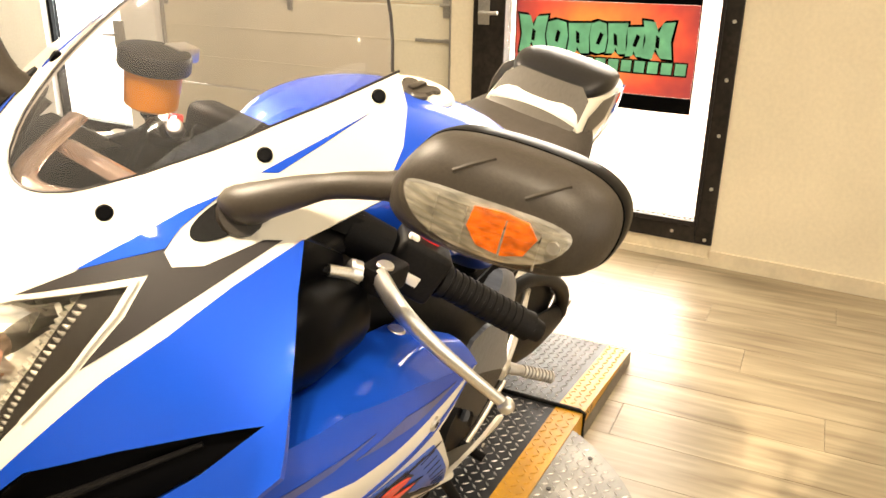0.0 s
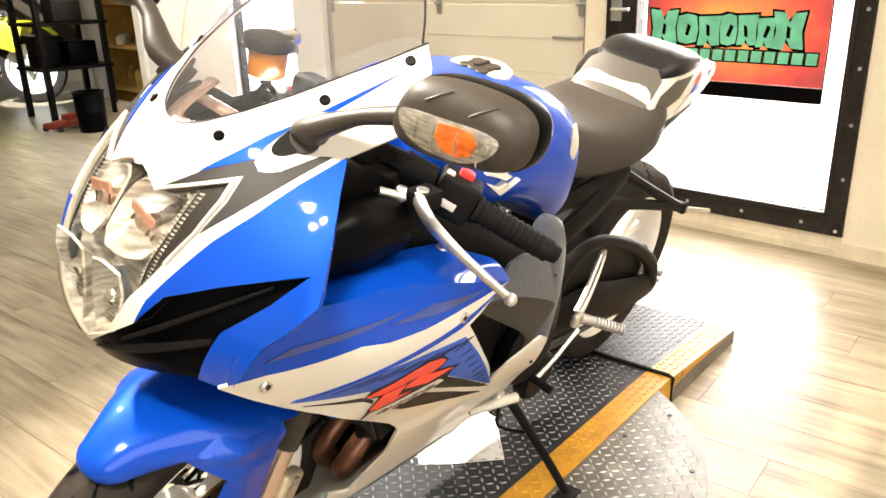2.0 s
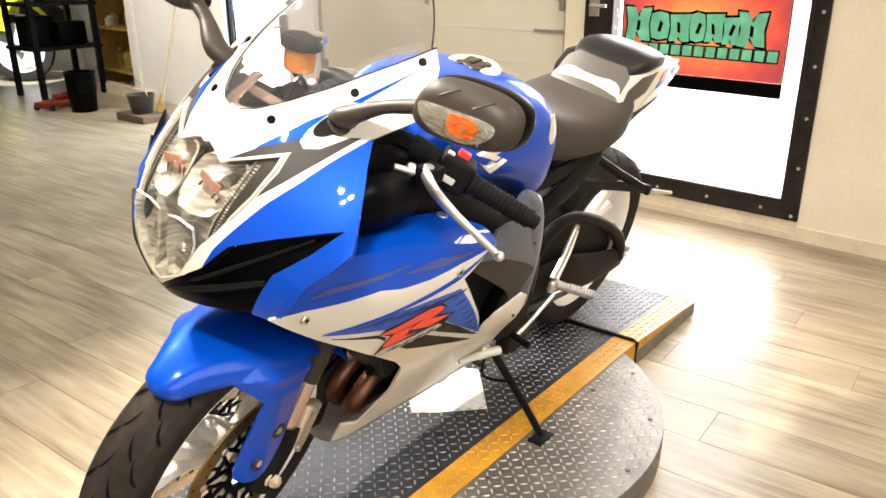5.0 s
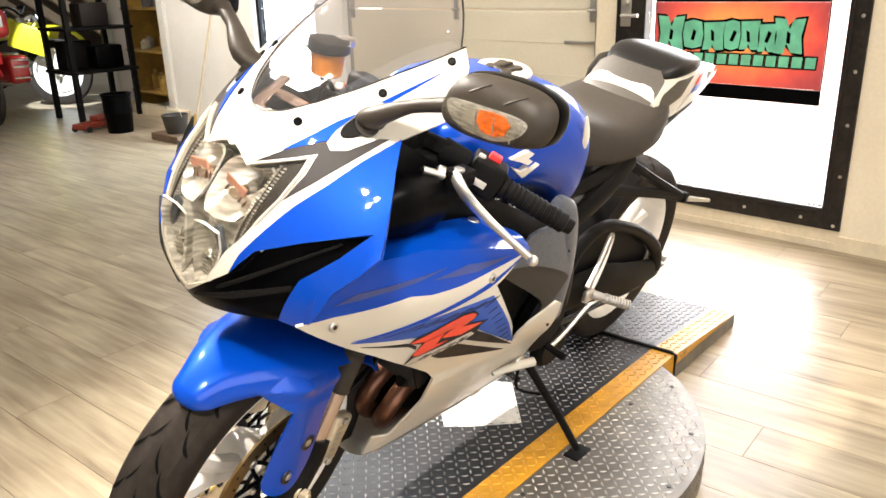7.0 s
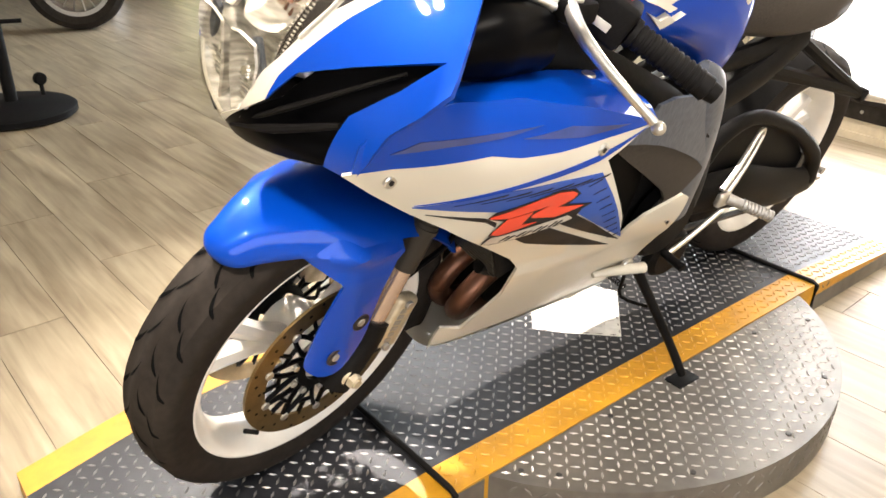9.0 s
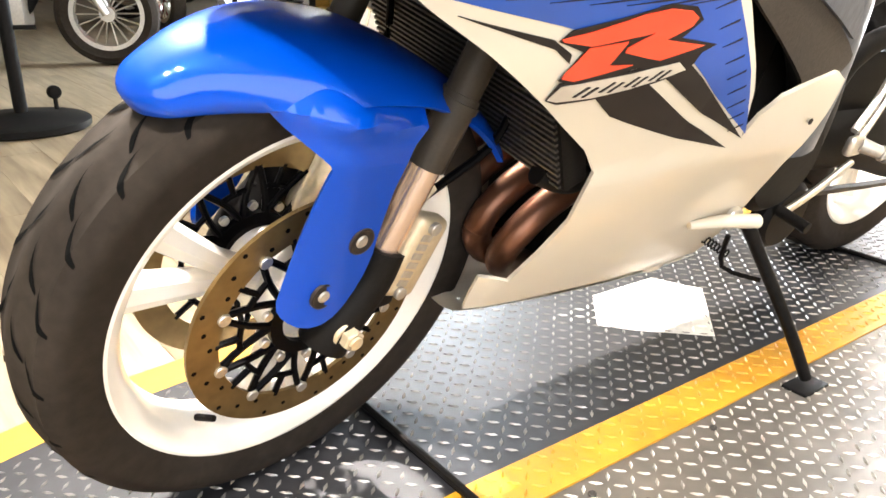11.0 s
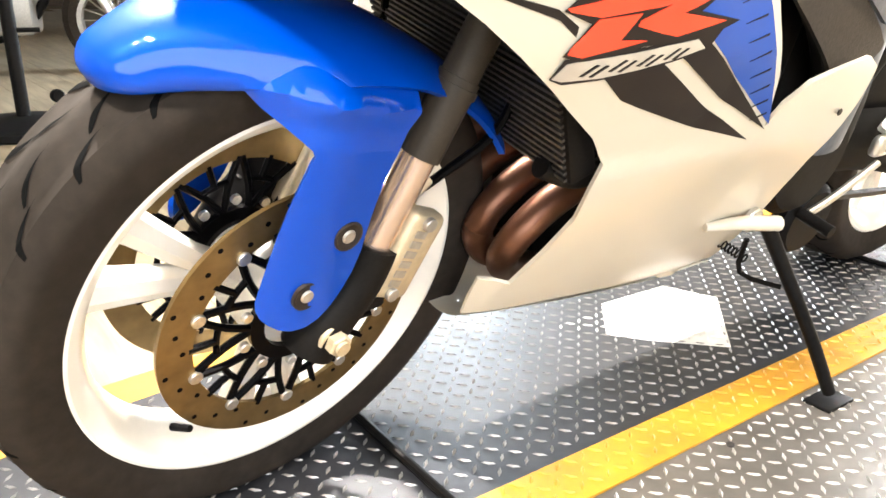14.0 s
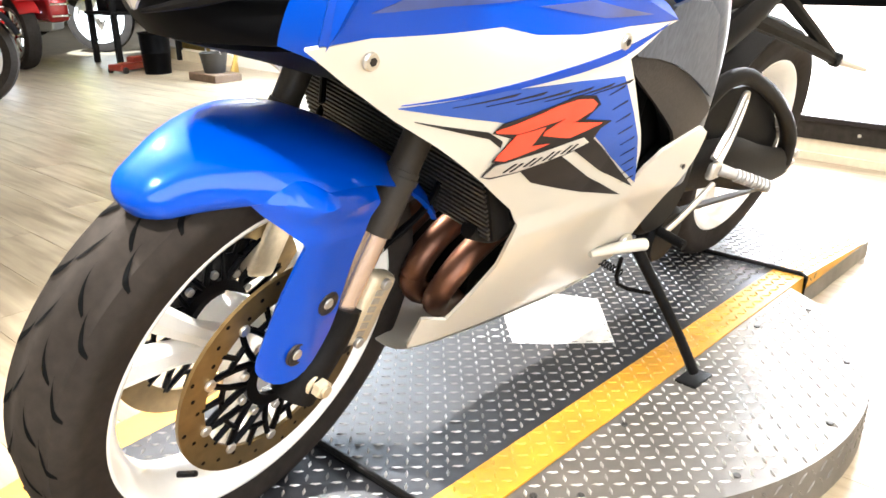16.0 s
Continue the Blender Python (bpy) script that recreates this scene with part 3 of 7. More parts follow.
# ---------------------------------------------------------------- room shell
WALL = pose(-2.985, -0.032, -0.017, 0, 0, -3.6)
TOP = 3.40


def wall_piece(name, y0, y1, z0, z1, mt, x0=-0.16, x1=0.0, label="", kind="structure", cat="wall"):
    bm = bmesh.new()
    add_box(bm, (x0, y0, z0), (x1, y1, z1))
    ob = part(name, bm, mt, smooth=False)
    ob.matrix_world = WALL
    return tagged(ob, label or "cream painted wall", cat, kind=kind)


wall_piece("wall_west", 0.285, 6.2, FLOOR_Z, TOP, M["wall"])
wall_piece("wall_west_header", -3.2, 0.285, 2.05, TOP, M["wall"])
wall_piece("wall_west_sill", -0.935, 0.285, FLOOR_Z, 0.020, M["trim"])
wall_piece("wall_west_post", -1.06, -0.935, FLOOR_Z, 2.05, M["wall"])
wall_piece("wall_west_pier", -3.53, -3.2, FLOOR_Z, TOP, M["wallwhite"])
wall_piece("wall_west_lintel", -4.36, -3.53, 2.05, TOP, M["wallwhite"])
wall_piece("wall_west_white", -5.86, -4.36, FLOOR_Z, TOP, M["wallwhite"])
wall_piece("wall_west_over_closet", -7.05, -5.86, 1.95, TOP, M["wallwhite"])
wall_piece("wall_west_end", -7.25, -7.05, FLOOR_Z, TOP, M["wallwhite"])
wall_piece("baseboard", 0.285, 6.0, FLOOR_Z, 0.0, M["trim"], 0.0, 0.014, "pale painted baseboard", cat="baseboard")
wall_piece("baseboard_low", -0.935, 0.285, FLOOR_Z, -0.035, M["trim"], 0.0, 0.014, "pale painted baseboard", cat="baseboard")

for nm, lo, hi, mt, lab in (("wall_south", (-9, -14.2, FLOOR_Z), (6, -14.0, TOP + 1.5), M["darkwood"], "dark timber end wall"),
                            # north wall is unseen; its opening only makes room for the added fill
                            ("wall_north", (-3.4, 3.6, FLOOR_Z), (6, 3.8, 0.3), M["wall"], "cream painted wall"),
("wall_north_header", (-3.4, 3.6, 2.6), (6, 3.8, TOP), M["wall"], "cream painted wall"),
("wall_north_pier", (-3.4, 3.6, 0.3), (-0.9, 3.8, 2.6), M["wall"], "cream painted wall"),
("wall_north_end", (4.1, 3.6, 0.3), (6, 3.8, 2.6), M["wall"], "cream painted wall"),
                            ("wall_east", (4.6, -14, FLOOR_Z), (4.8, 5.2, TOP), M["wall"], "cream painted wall"),
                            ("wall_far_west", (-7.2, -14, FLOOR_Z), (-7.0, -7.1, TOP + 1.5), M["darkwood"], "dark timber wall"),
                            ("wall_return", (-7.2, -7.25, FLOOR_Z), (-3.7, -7.1, TOP + 1.5), M["wallwhite"], "white painted return wall"),
                            ("ceiling", (-3.6, -7.2, TOP), (6, 5.2, TOP + 0.12), M["ceiling"], "plain pale ceiling"),
                            ("ceiling_back", (-7.2, -14.2, TOP + 1.5), (6, -7.2, TOP + 1.6), M["darkwood"], "dark timber roof deck")):
    bm = bmesh.new()
    add_box(bm, lo, hi)
    tagged(part(nm, bm, mt, smooth=False), lab, nm.split("_")[0], kind="structure")
bm = bmesh.new()
add_box(bm, (-3.7, -7.25, TOP), (6, -7.1, TOP + 1.6))
tagged(part("wall_gable", bm, M["darkwood"], smooth=False), "dark timber gable over the opening", "wall", kind="structure")

# glazed door with dark frame
door = tagged(new("door_1"), "glazed door with dark bronze bolted frame", "door", kind="structure")
door.matrix_world = WALL
bm = bmesh.new()
add_box(bm, (-0.06, 0.212, 0.022), (0.012, 0.285, 2.05), 0.004)
add_box(bm, (-0.06, -0.935, 0.022), (0.012, -0.765, 2.05), 0.004)
add_box(bm, (-0.06, -0.765, 0.022), (0.012, 0.212, 0.108), 0.004)
add_box(bm, (-0.06, -0.765, 1.93), (0.012, 0.212, 2.05), 0.004)
part("door_frame", bm, M["doorframe"], door, "dark bronze frame", smooth=False)
bm = bmesh.new()
add_box(bm, (0.002, 0.200, 0.10), (0.022, 0.216, 1.93), 0.003)
add_box(bm, (0.002, -0.765, 0.10), (0.022, 0.212, 0.122), 0.003)
part("glazing_bead", bm, M["charcoal"], door, smooth=False)
bm = bmesh.new()
for k in range(9):
    add_disc(bm, (0.011, 0.255, 0.045 + k * 0.23), (1, 0, 0), 0.008, 0.004, 12, bevel=0.001)
for k in range(4):
    add_disc(bm, (0.011, -0.70 + k * 0.27, 0.062), (1, 0, 0), 0.008, 0.004, 12, bevel=0.001)
part("frame_bolt", bm, M["bolt"], door)
bm = bmesh.new()
add_box(bm, (-0.035, -0.765, 0.108), (-0.029, 0.212, 1.93))
pane = part("pane", bm, M["pane"], door, smooth=False)
pane.visible_shadow = False
bm = bmesh.new()
for k in range(42):
    add_tube(bm, [(-0.02 + 0.004 * math.sin(k * 2.1), -0.765 + k * 0.0235, 0.118 - 0.003 * math.sin(k * 0.9)), (-0.02, -0.752 + k * 0.0235, 0.130 + 0.003 * math.sin(k * 1.7)), (-0.02, -0.742 + k * 0.0235, 0.118)], 0.0030, 5, 2)
add_tube(bm, [(-0.022, -0.765, 0.205), (-0.022, -0.2, 0.197), (-0.022, 0.212, 0.190)], 0.0018, 6, 4)
part("mesh_guard", bm, M["fins"], door, "wire mesh guard behind the glass")
bm = bmesh.new()
add_box(bm, (0.012, -0.905, 0.90), (0.020, -0.845, 1.06), 0.004)
add_tube(bm, [(0.02, -0.875, 0.955), (0.06, -0.875, 0.955), (0.065, -0.84, 0.955), (0.062, -0.78, 0.957)], 0.009, 8, 4)
add_disc(bm, (0.018, -0.875, 1.02), (1, 0, 0), 0.018, 0.02, 16, bevel=0.003)
part("door_handle", bm, M["grey_metal"], door, "dull metal lever handle")

# banner on the glass
banner = thing("banner", WALL, "printed banner, red-orange glow with green lettering shapes, black hems", "banner")
bm = bmesh.new()


def cloth(y, z):
    return (-0.012 + 0.004 * math.sin(y * 9 + 1) + 0.003 * math.sin(z * 14), y, z)


def banner_mat():
    m = bpy.data.materials.new("printed sunset")
    m.use_nodes = True
    t = m.node_tree
    b = t.nodes["Principled BSDF"]
    co = t.nodes.new("ShaderNodeTexCoord")
    mp = t.nodes.new("ShaderNodeMapping")
    mp.inputs["Location"].default_value = (0, 0.30 * 2.1, -0.86 * 3.4)
    mp.inputs["Scale"].default_value = (0.1, 2.1, 3.4)
    t.links.new(co.outputs["Object"], mp.inputs["Vector"])
    g = t.nodes.new("ShaderNodeTexGradient")
    g.gradient_type = "SPHERICAL"
    t.links.new(mp.outputs[0], g.inputs[0])
    n = t.nodes.new("ShaderNodeTexNoise")
    n.inputs["Scale"].default_value, n.inputs["Detail"].default_value = 9, 6
    t.links.new(co.outputs["Object"], n.inputs["Vector"])
    ad = t.nodes.new("ShaderNodeMath")
    ad.operation = "MULTIPLY_ADD"
    ad.inputs[1].default_value = 0.5
    t.links.new(n.outputs["Fac"], ad.inputs[0])
    t.links.new(g.outputs["Fac"], ad.inputs[2])
    r = t.nodes.new("ShaderNodeValToRGB")
    e = r.color_ramp.elements
    e[0].position, e[0].color = 0.2, (0.42, 0.07, 0.09, 1)
    e[1].position, e[1].color = 1.0, (0.85, 0.42, 0.14, 1)
    mid = r.color_ramp.elements.new(0.5)
    mid.color = (0.72, 0.13, 0.10, 1)
    t.links.new(ad.outputs[0], r.inputs[0])
    t.links.new(r.outputs[0], b.inputs["Base Color"])
    b.inputs["Roughness"].default_value = 0.5
    tl = t.nodes.new("ShaderNodeBsdfTranslucent")
    t.links.new(r.outputs[0], tl.inputs[0])
    mx = t.nodes.new("ShaderNodeMixShader")
    mx.inputs[0].default_value = 0.16
    t.links.new(b.outputs[0], mx.inputs[1])
    t.links.new(tl.outputs[0], mx.inputs[2])
    t.links.new(mx.outputs[0], t.nodes["Material Output"].inputs["Surface"])
    return m


for y0, z0, y1, z1 in ((-0.720, 0.575, 0.120, 0.642), (-0.720, 1.020, 0.120, 1.150), (-0.720, 0.642, -0.714, 1.020), (0.114, 0.642, 0.120, 1.020)):
    add_patch(bm, [(y0, z0), (y1, z0), (y1, z1), (y0, z1)], cloth, thick=0.002, cell=0.05)
part("hem", bm, M["black"], banner, "black vinyl hems", smooth=True)
bm = bmesh.new()
add_patch(bm, [(-0.7135, 0.6425), (0.1135, 0.6425), (0.1135, 1.0195), (-0.7135, 1.0195)], cloth, off=0.0, thick=0.001, cell=0.05)
part("print_field", bm, banner_mat(), banner, "red and orange print field")
GREEN = mat("mint green print", (0.16, 0.56, 0.36), 0.5, stain=0.25, stain_scale=14)
# heavy letter-like slabs, dark rim and green fill
for mt, off, grow in ((M["black"], 0.0030, 0.010), (GREEN, 0.0046, 0.0)):
    bm = bmesh.new()
    x = -0.690
    for k, (wd, hh) in enumerate(((0.130, 0.160), (0.105, 0.125), (0.105, 0.130), (0.082, 0.128), (0.090, 0.130), (0.080, 0.125), (0.125, 0.150))):
        z0 = 0.804 + 0.006 * math.sin(k * 2.3) - (0.012 if k in (0, 6) else 0)
        u = [(-0.04, 0.0), (0.34, -0.03), (0.42, 0.30), (0.60, 0.02), (1.02, 0.0), (0.93, 0.5), (1.04, 1.02), (0.62, 0.98), (0.5, 0.70), (0.36, 1.0), (-0.06, 1.03), (0.06, 0.5)] if k in (0, 6) else (
            [(0.10, 0.02), (0.5, -0.05), (0.92, 0.04), (1.0, 0.5), (0.90, 0.96), (0.5, 1.04), (0.08, 0.95), (0.0, 0.5)] if k in (1, 3) else
            [(0.0, 0.0), (0.40, 0.02), (0.46, 0.22), (0.60, 0.0), (1.0, 0.03), (0.95, 0.55), (1.03, 1.02), (0.02, 0.98), (0.08, 0.45)])
        o = [(x + wd * p + (grow if p > 0.5 else -grow), z0 + hh * q + (grow if q > 0.5 else -grow)) for p, q in u]
        add_patch(bm, o, cloth, off=off, thick=0.001, cell=0.06)
        x += wd - 0.002
    x = -0.56
    for k in range(11):
        o = [(x - grow * 0.6, 0.735 - grow * 0.6), (x + 0.046 + grow * 0.6, 0.735 - grow * 0.6), (x + 0.048 + grow * 0.6, 0.783 + grow * 0.6), (x + 0.002 - grow * 0.6, 0.783 + grow * 0.6)]
        add_patch(bm, o, cloth, off=off, thick=0.001, cell=0.06)
        x += 0.0595
    part("print_lettering" if off > 0.004 else "print_outline", bm, mt, banner, "mint green heavy lettering shapes" if off > 0.004 else "black lettering outline")
    if off > 0.004:
        x = -0.690
        for k, wd in enumerate((0.130, 0.105, 0.105, 0.082, 0.090, 0.080, 0.125)):
            lean = 0.012 * math.sin(k * 2.7)
            c = x + wd * 0.5
            bm = bmesh.new()
            add_patch(bm, [(c - 0.010, 0.845), (c + 0.006, 0.840), (c + 0.012 + lean, 0.885), (c - 0.004 + lean, 0.895)], cloth, off=0.006, thick=0.001, cell=0.06)
            part("print_counter", bm, M["black"], banner)
            x += wd - 0.002
for y in (-0.700, 0.105):
    for z in (0.600, 1.135):
        bm = bmesh.new()
        add_disc(bm, (-0.010, y, z), (1, 0, 0), 0.008, 0.003, 14)
        part("eyelet", bm, M["bolt"], banner)

# sectional overhead door
gd = tagged(new("door_2"), "cream steel sectional overhead door with hinges", "door", kind="structure")
gd.matrix_world = WALL
for k in range(4):
    z0 = FLOOR_Z + k * 0.53
    bm = bmesh.new()
    add_box(bm, (-0.10, -3.20, z0 + 0.004), (-0.055, -1.06, z0 + 0.526), 0.006)
    for z in (z0 + 0.17, z0 + 0.35):
        add_box(bm, (-0.056, -3.20, z), (-0.052, -1.06, z + 0.006), 0.001)
    part("door_panel", bm, M["garage"], gd, smooth=False)
for k in range(1, 4):
    z0 = FLOOR_Z + k * 0.53
    for y in (-1.12, -2.13, -3.14):
        bm = bmesh.new()
        add_box(bm, (-0.055, y - 0.018, z0 - 0.060), (-0.045, y + 0.018, z0 + 0.060), 0.004)
        add_tube(bm, [(-0.042, y - 0.03, z0), (-0.042, y + 0.03, z0)], 0.008, 8, 1, smooth=False)
        part("hinge", bm, M["grey_metal"], gd, "grey steel hinge")
bm = bmesh.new()
add_box(bm, (-0.055, -1.13, 0.80), (-0.035, -1.08, 0.815), 0.003)
add_box(bm, (-0.055, -1.30, 0.795), (-0.045, -1.10, 0.812), 0.003)
part("slide_lock", bm, M["grey_metal"], gd)
bm = bmesh.new()
add_tube(bm, [(-0.045, -1.085, FLOOR_Z), (-0.045, -1.085, 2.0)], 0.012, 8, 1, smooth=False)
add_tube(bm, [(-0.045, -3.175, FLOOR_Z), (-0.045, -3.175, 2.0)], 0.012, 8, 1, smooth=False)
part("door_track", bm, M["grey_metal"], gd)

# bright glazed door further along
win = tagged(new("window_1"), "tall glazed opening with blue-black frame, bright daylight", "window", kind="structure")
win.matrix_world = WALL
bm = bmesh.new()
for y0, y1, z0, z1 in ((-4.36, -4.33, FLOOR_Z, 2.05), (-3.56, -3.53, FLOOR_Z, 2.05), (-4.33, -3.56, 1.99, 2.05), (-4.33, -3.56, FLOOR_Z, 0.10)):
    add_box(bm, (-0.10, y0, z0), (-0.04, y1, z1), 0.004)
part("window_frame", bm, M["black"], win, "blue-black frame", smooth=False)
bm = bmesh.new()
add_box(bm, (-0.075, -4.33, 0.10), (-0.070, -3.56, 1.99))
p2 = part("pane", bm, M["pane"], win, smooth=False)
p2.visible_shadow = False
bm = bmesh.new()
add_box(bm, (-0.042, -3.60, 0.62), (0.012, -3.50, 0.80), 0.006)
add_tube(bm, [(0.0, -3.58, 0.71), (0.045, -3.58, 0.71), (0.050, -3.66, 0.71)], 0.010, 8, 3)
part("door_handle", bm, M["grey_metal"], win, "grey metal latch")
# daylight beyond the openings
for nm, y0, y1, xb in (("backdrop", -1.2, 0.6, -0.40), ("backdrop_far", -5.2, -3.3, -0.45)):
    bm = bmesh.new()
    add_box(bm, (xb - 0.02, y0, -0.3), (xb, y1, 2.6))
    ob = part(nm, bm, M["glow"], smooth=False)
    ob.matrix_world = WALL
    tagged(ob, "overexposed daylight outside the glass", "backdrop", kind="structure")


# ---------------------------------------------------------------- the sport motorcycle, leaning on its side stand
LEAN = 14.61
bike = thing("sport_motorcycle", pose(0.0232, -0.122, 0.0063, -LEAN, -0.79, 0) @ Matrix.Scale(1.016, 4), "blue and white sport motorcycle on its side stand on the ramp", "motorcycle")
STEER = Matrix.Translation((0.0171, 0.0035, 0.2715)) @ Matrix.Rotation(radians(8.8), 4, Vector((-0.41, 0, 0.91))) @ Matrix.Scale(1 / 1.016, 4) @ Matrix.Translation((0, 0, -0.3))


def cowl(y, z):
    """The nose: how far forward it reaches at a width and height."""
    h, q = z - 0.85, y * y
    x = 0.144 - 0.507 * h - 2.648 * h * h + 2.19 * h ** 3 - 3.342 * q - 4.875 * q * h - 18.823 * q * h * h + 26.165 * q * q + 3.642 * q * q * h
    return (x, y, z)


def flank(x, z):
    """The side fairing: its half width at a length and height."""
    def wide(zz):
        u, h = x + 0.25, zz - 0.6
        return (0.264 - 0.087 * u + 0.29 * h - 0.438 * u * u + 0.515 * u * h - 1.369 * h * h + 0.03 * u * u * h + 1.873 * u * h * h
                - 2.309 * h ** 3 - 0.771 * u ** 3)
    y = wide(z) if z >= 0.45 else 0.085 + (wide(0.45) - 0.085) * max((z - 0.19) / 0.26, 0.0) ** 0.9
    # the lower front tucks in, the rear corner of the graphics stands out
    k = max(0.0, min(1.0, (x + 0.55) / 0.30))
    j = max(0.0, min(1.0, (-0.30 - x) / 0.12)) * max(0.0, min(1.0, (z - 0.40) / 0.08)) * max(0.0, min(1.0, (0.66 - z) / 0.08))
    e = max(0.0, min(1.0, (x + 0.33) / 0.15)) * max(0.0, min(1.0, (z - 0.44) / 0.06)) * max(0.0, min(1.0, (0.74 - z) / 0.08))
    f = -0.013 * e - 0.20 * max(0.0, min(0.045, 0.61 - z, z - 0.46)) * k * k * (3 - 2 * k) + 0.018 * j - 0.3 * max(0.0, x + 0.215) * max(0.0, min(1.0, (0.36 - z) / 0.03))
    return (x + 1.1 * f, y + f, z + 0.9 * f)


# --- wheels
def wheel(name, x, r, width, rim_r, spokes, label, matrix=None):
    c = (x, 0, r)
    bm = bmesh.new()
    w = width * 0.42
    prof = [(w, rim_r + 0.008), (w + 0.001, rim_r - 0.002), (w - 0.006, rim_r - 0.012), (w * 0.62, rim_r - 0.022), (w * 0.3, rim_r - 0.030),
            (-w * 0.3, rim_r - 0.030), (-w * 0.62, rim_r - 0.022), (-w + 0.006, rim_r - 0.012), (-w - 0.001, rim_r - 0.002), (-w, rim_r + 0.008)]
    prof += [(-w + 0.012, rim_r + 0.004), (w - 0.012, rim_r + 0.004)]
    add_lathe(bm, prof, c, 96, closed=True)
    rim = part(name, bm, M["rimwhite"], bike, label)
    if matrix is not None:
        rim.matrix_basis = matrix
    bm = bmesh.new()
    add_lathe(bm, [(0.05, 0.02), (0.05, 0.045), (0.03, 0.052), (-0.03, 0.052), (-0.05, 0.045), (-0.05, 0.02)], c, 32, closed=True)
    part("hub", bm, M["rimwhite"], rim)
    for k in range(spokes):
        a = 2 * math.pi * (k + 0.22) / spokes
        bm = bmesh.new()
        for d in (-0.17, 0.17):
            p0, p1, p2 = 0.04, 0.11, rim_r - 0.022
            pts = [(x + math.cos(a + d * 0.4) * p0, 0, r + math.sin(a + d * 0.4) * p0), (x + math.cos(a + d * 0.8) * p1, 0, r + math.sin(a + d * 0.8) * p1),
                   (x + math.cos(a + d * 1.15) * p2, 0, r + math.sin(a + d * 1.15) * p2)]
            add_tube(bm, pts, [0.020, 0.015, 0.021], 8, 4, flat=1.2, up=(0, 1, 0))
        part("spoke", bm, M["rimwhite"], rim)
    bm = bmesh.new()
    h = width / 2
    sec = [(w - 0.004, rim_r - 0.004), (w + 0.004, rim_r + 0.006), (h * 0.97, rim_r + (r - rim_r) * 0.42), (h, rim_r + (r - rim_r) * 0.55), (h * 0.93, rim_r + (r - rim_r) * 0.72),
           (h * 0.75, rim_r + (r - rim_r) * 0.875), (h * 0.5, r - 0.0085), (h * 0.25, r - 0.0022), (0, r)]
    add_lathe(bm, sec + [(-a, b) for a, b in reversed(sec[:-1])] + [(-w + 0.01, rim_r + 0.002), (w - 0.01, rim_r + 0.002)], c, 120, closed=True)
    part("tyre", bm, M["rubber"], rim, "worn black sport tyre with curved sipes")
    knots = list(reversed([(h * 0.97, rim_r + (r - rim_r) * 0.42), (h, rim_r + (r - rim_r) * 0.55), (h * 0.93, rim_r + (r - rim_r) * 0.72), (h * 0.75, rim_r + (r - rim_r) * 0.875), (h * 0.5, r - 0.0085), (h * 0.25, r - 0.0022), (0, r)]))

    def skin(y, a):
        q = lerp_list([(p[0], p[1]) for p in knots[:5]], abs(y))[0] + 0.0012
        return Vector((x + math.cos(a) * q, y, r + math.sin(a) * q))
    # sipes: long curved dark ribbons on each shoulder, and short ones between
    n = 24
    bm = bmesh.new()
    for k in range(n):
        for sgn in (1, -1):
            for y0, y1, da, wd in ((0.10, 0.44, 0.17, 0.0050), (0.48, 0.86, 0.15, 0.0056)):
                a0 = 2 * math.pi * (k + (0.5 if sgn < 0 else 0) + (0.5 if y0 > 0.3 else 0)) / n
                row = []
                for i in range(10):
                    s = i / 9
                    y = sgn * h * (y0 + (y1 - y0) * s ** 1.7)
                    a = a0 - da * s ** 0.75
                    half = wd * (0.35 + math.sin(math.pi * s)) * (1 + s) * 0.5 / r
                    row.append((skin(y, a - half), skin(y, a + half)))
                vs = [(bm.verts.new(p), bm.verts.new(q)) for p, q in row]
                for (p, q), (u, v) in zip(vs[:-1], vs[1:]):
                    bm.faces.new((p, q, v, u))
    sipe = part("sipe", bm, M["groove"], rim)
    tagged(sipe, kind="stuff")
    return rim


front = wheel("front_wheel", 0.0, 0.30, 0.112, 0.2285, 3, "white cast front wheel with sport tyre and twin brake discs", Matrix.Translation((-0.004, 0, 0)) @ STEER)
rear = wheel("rear_wheel", -1.388, 0.308, 0.160, 0.2225, 3, "white cast rear wheel with wide sport tyre", Matrix.Translation((-0.002, -0.03, 0.012)))


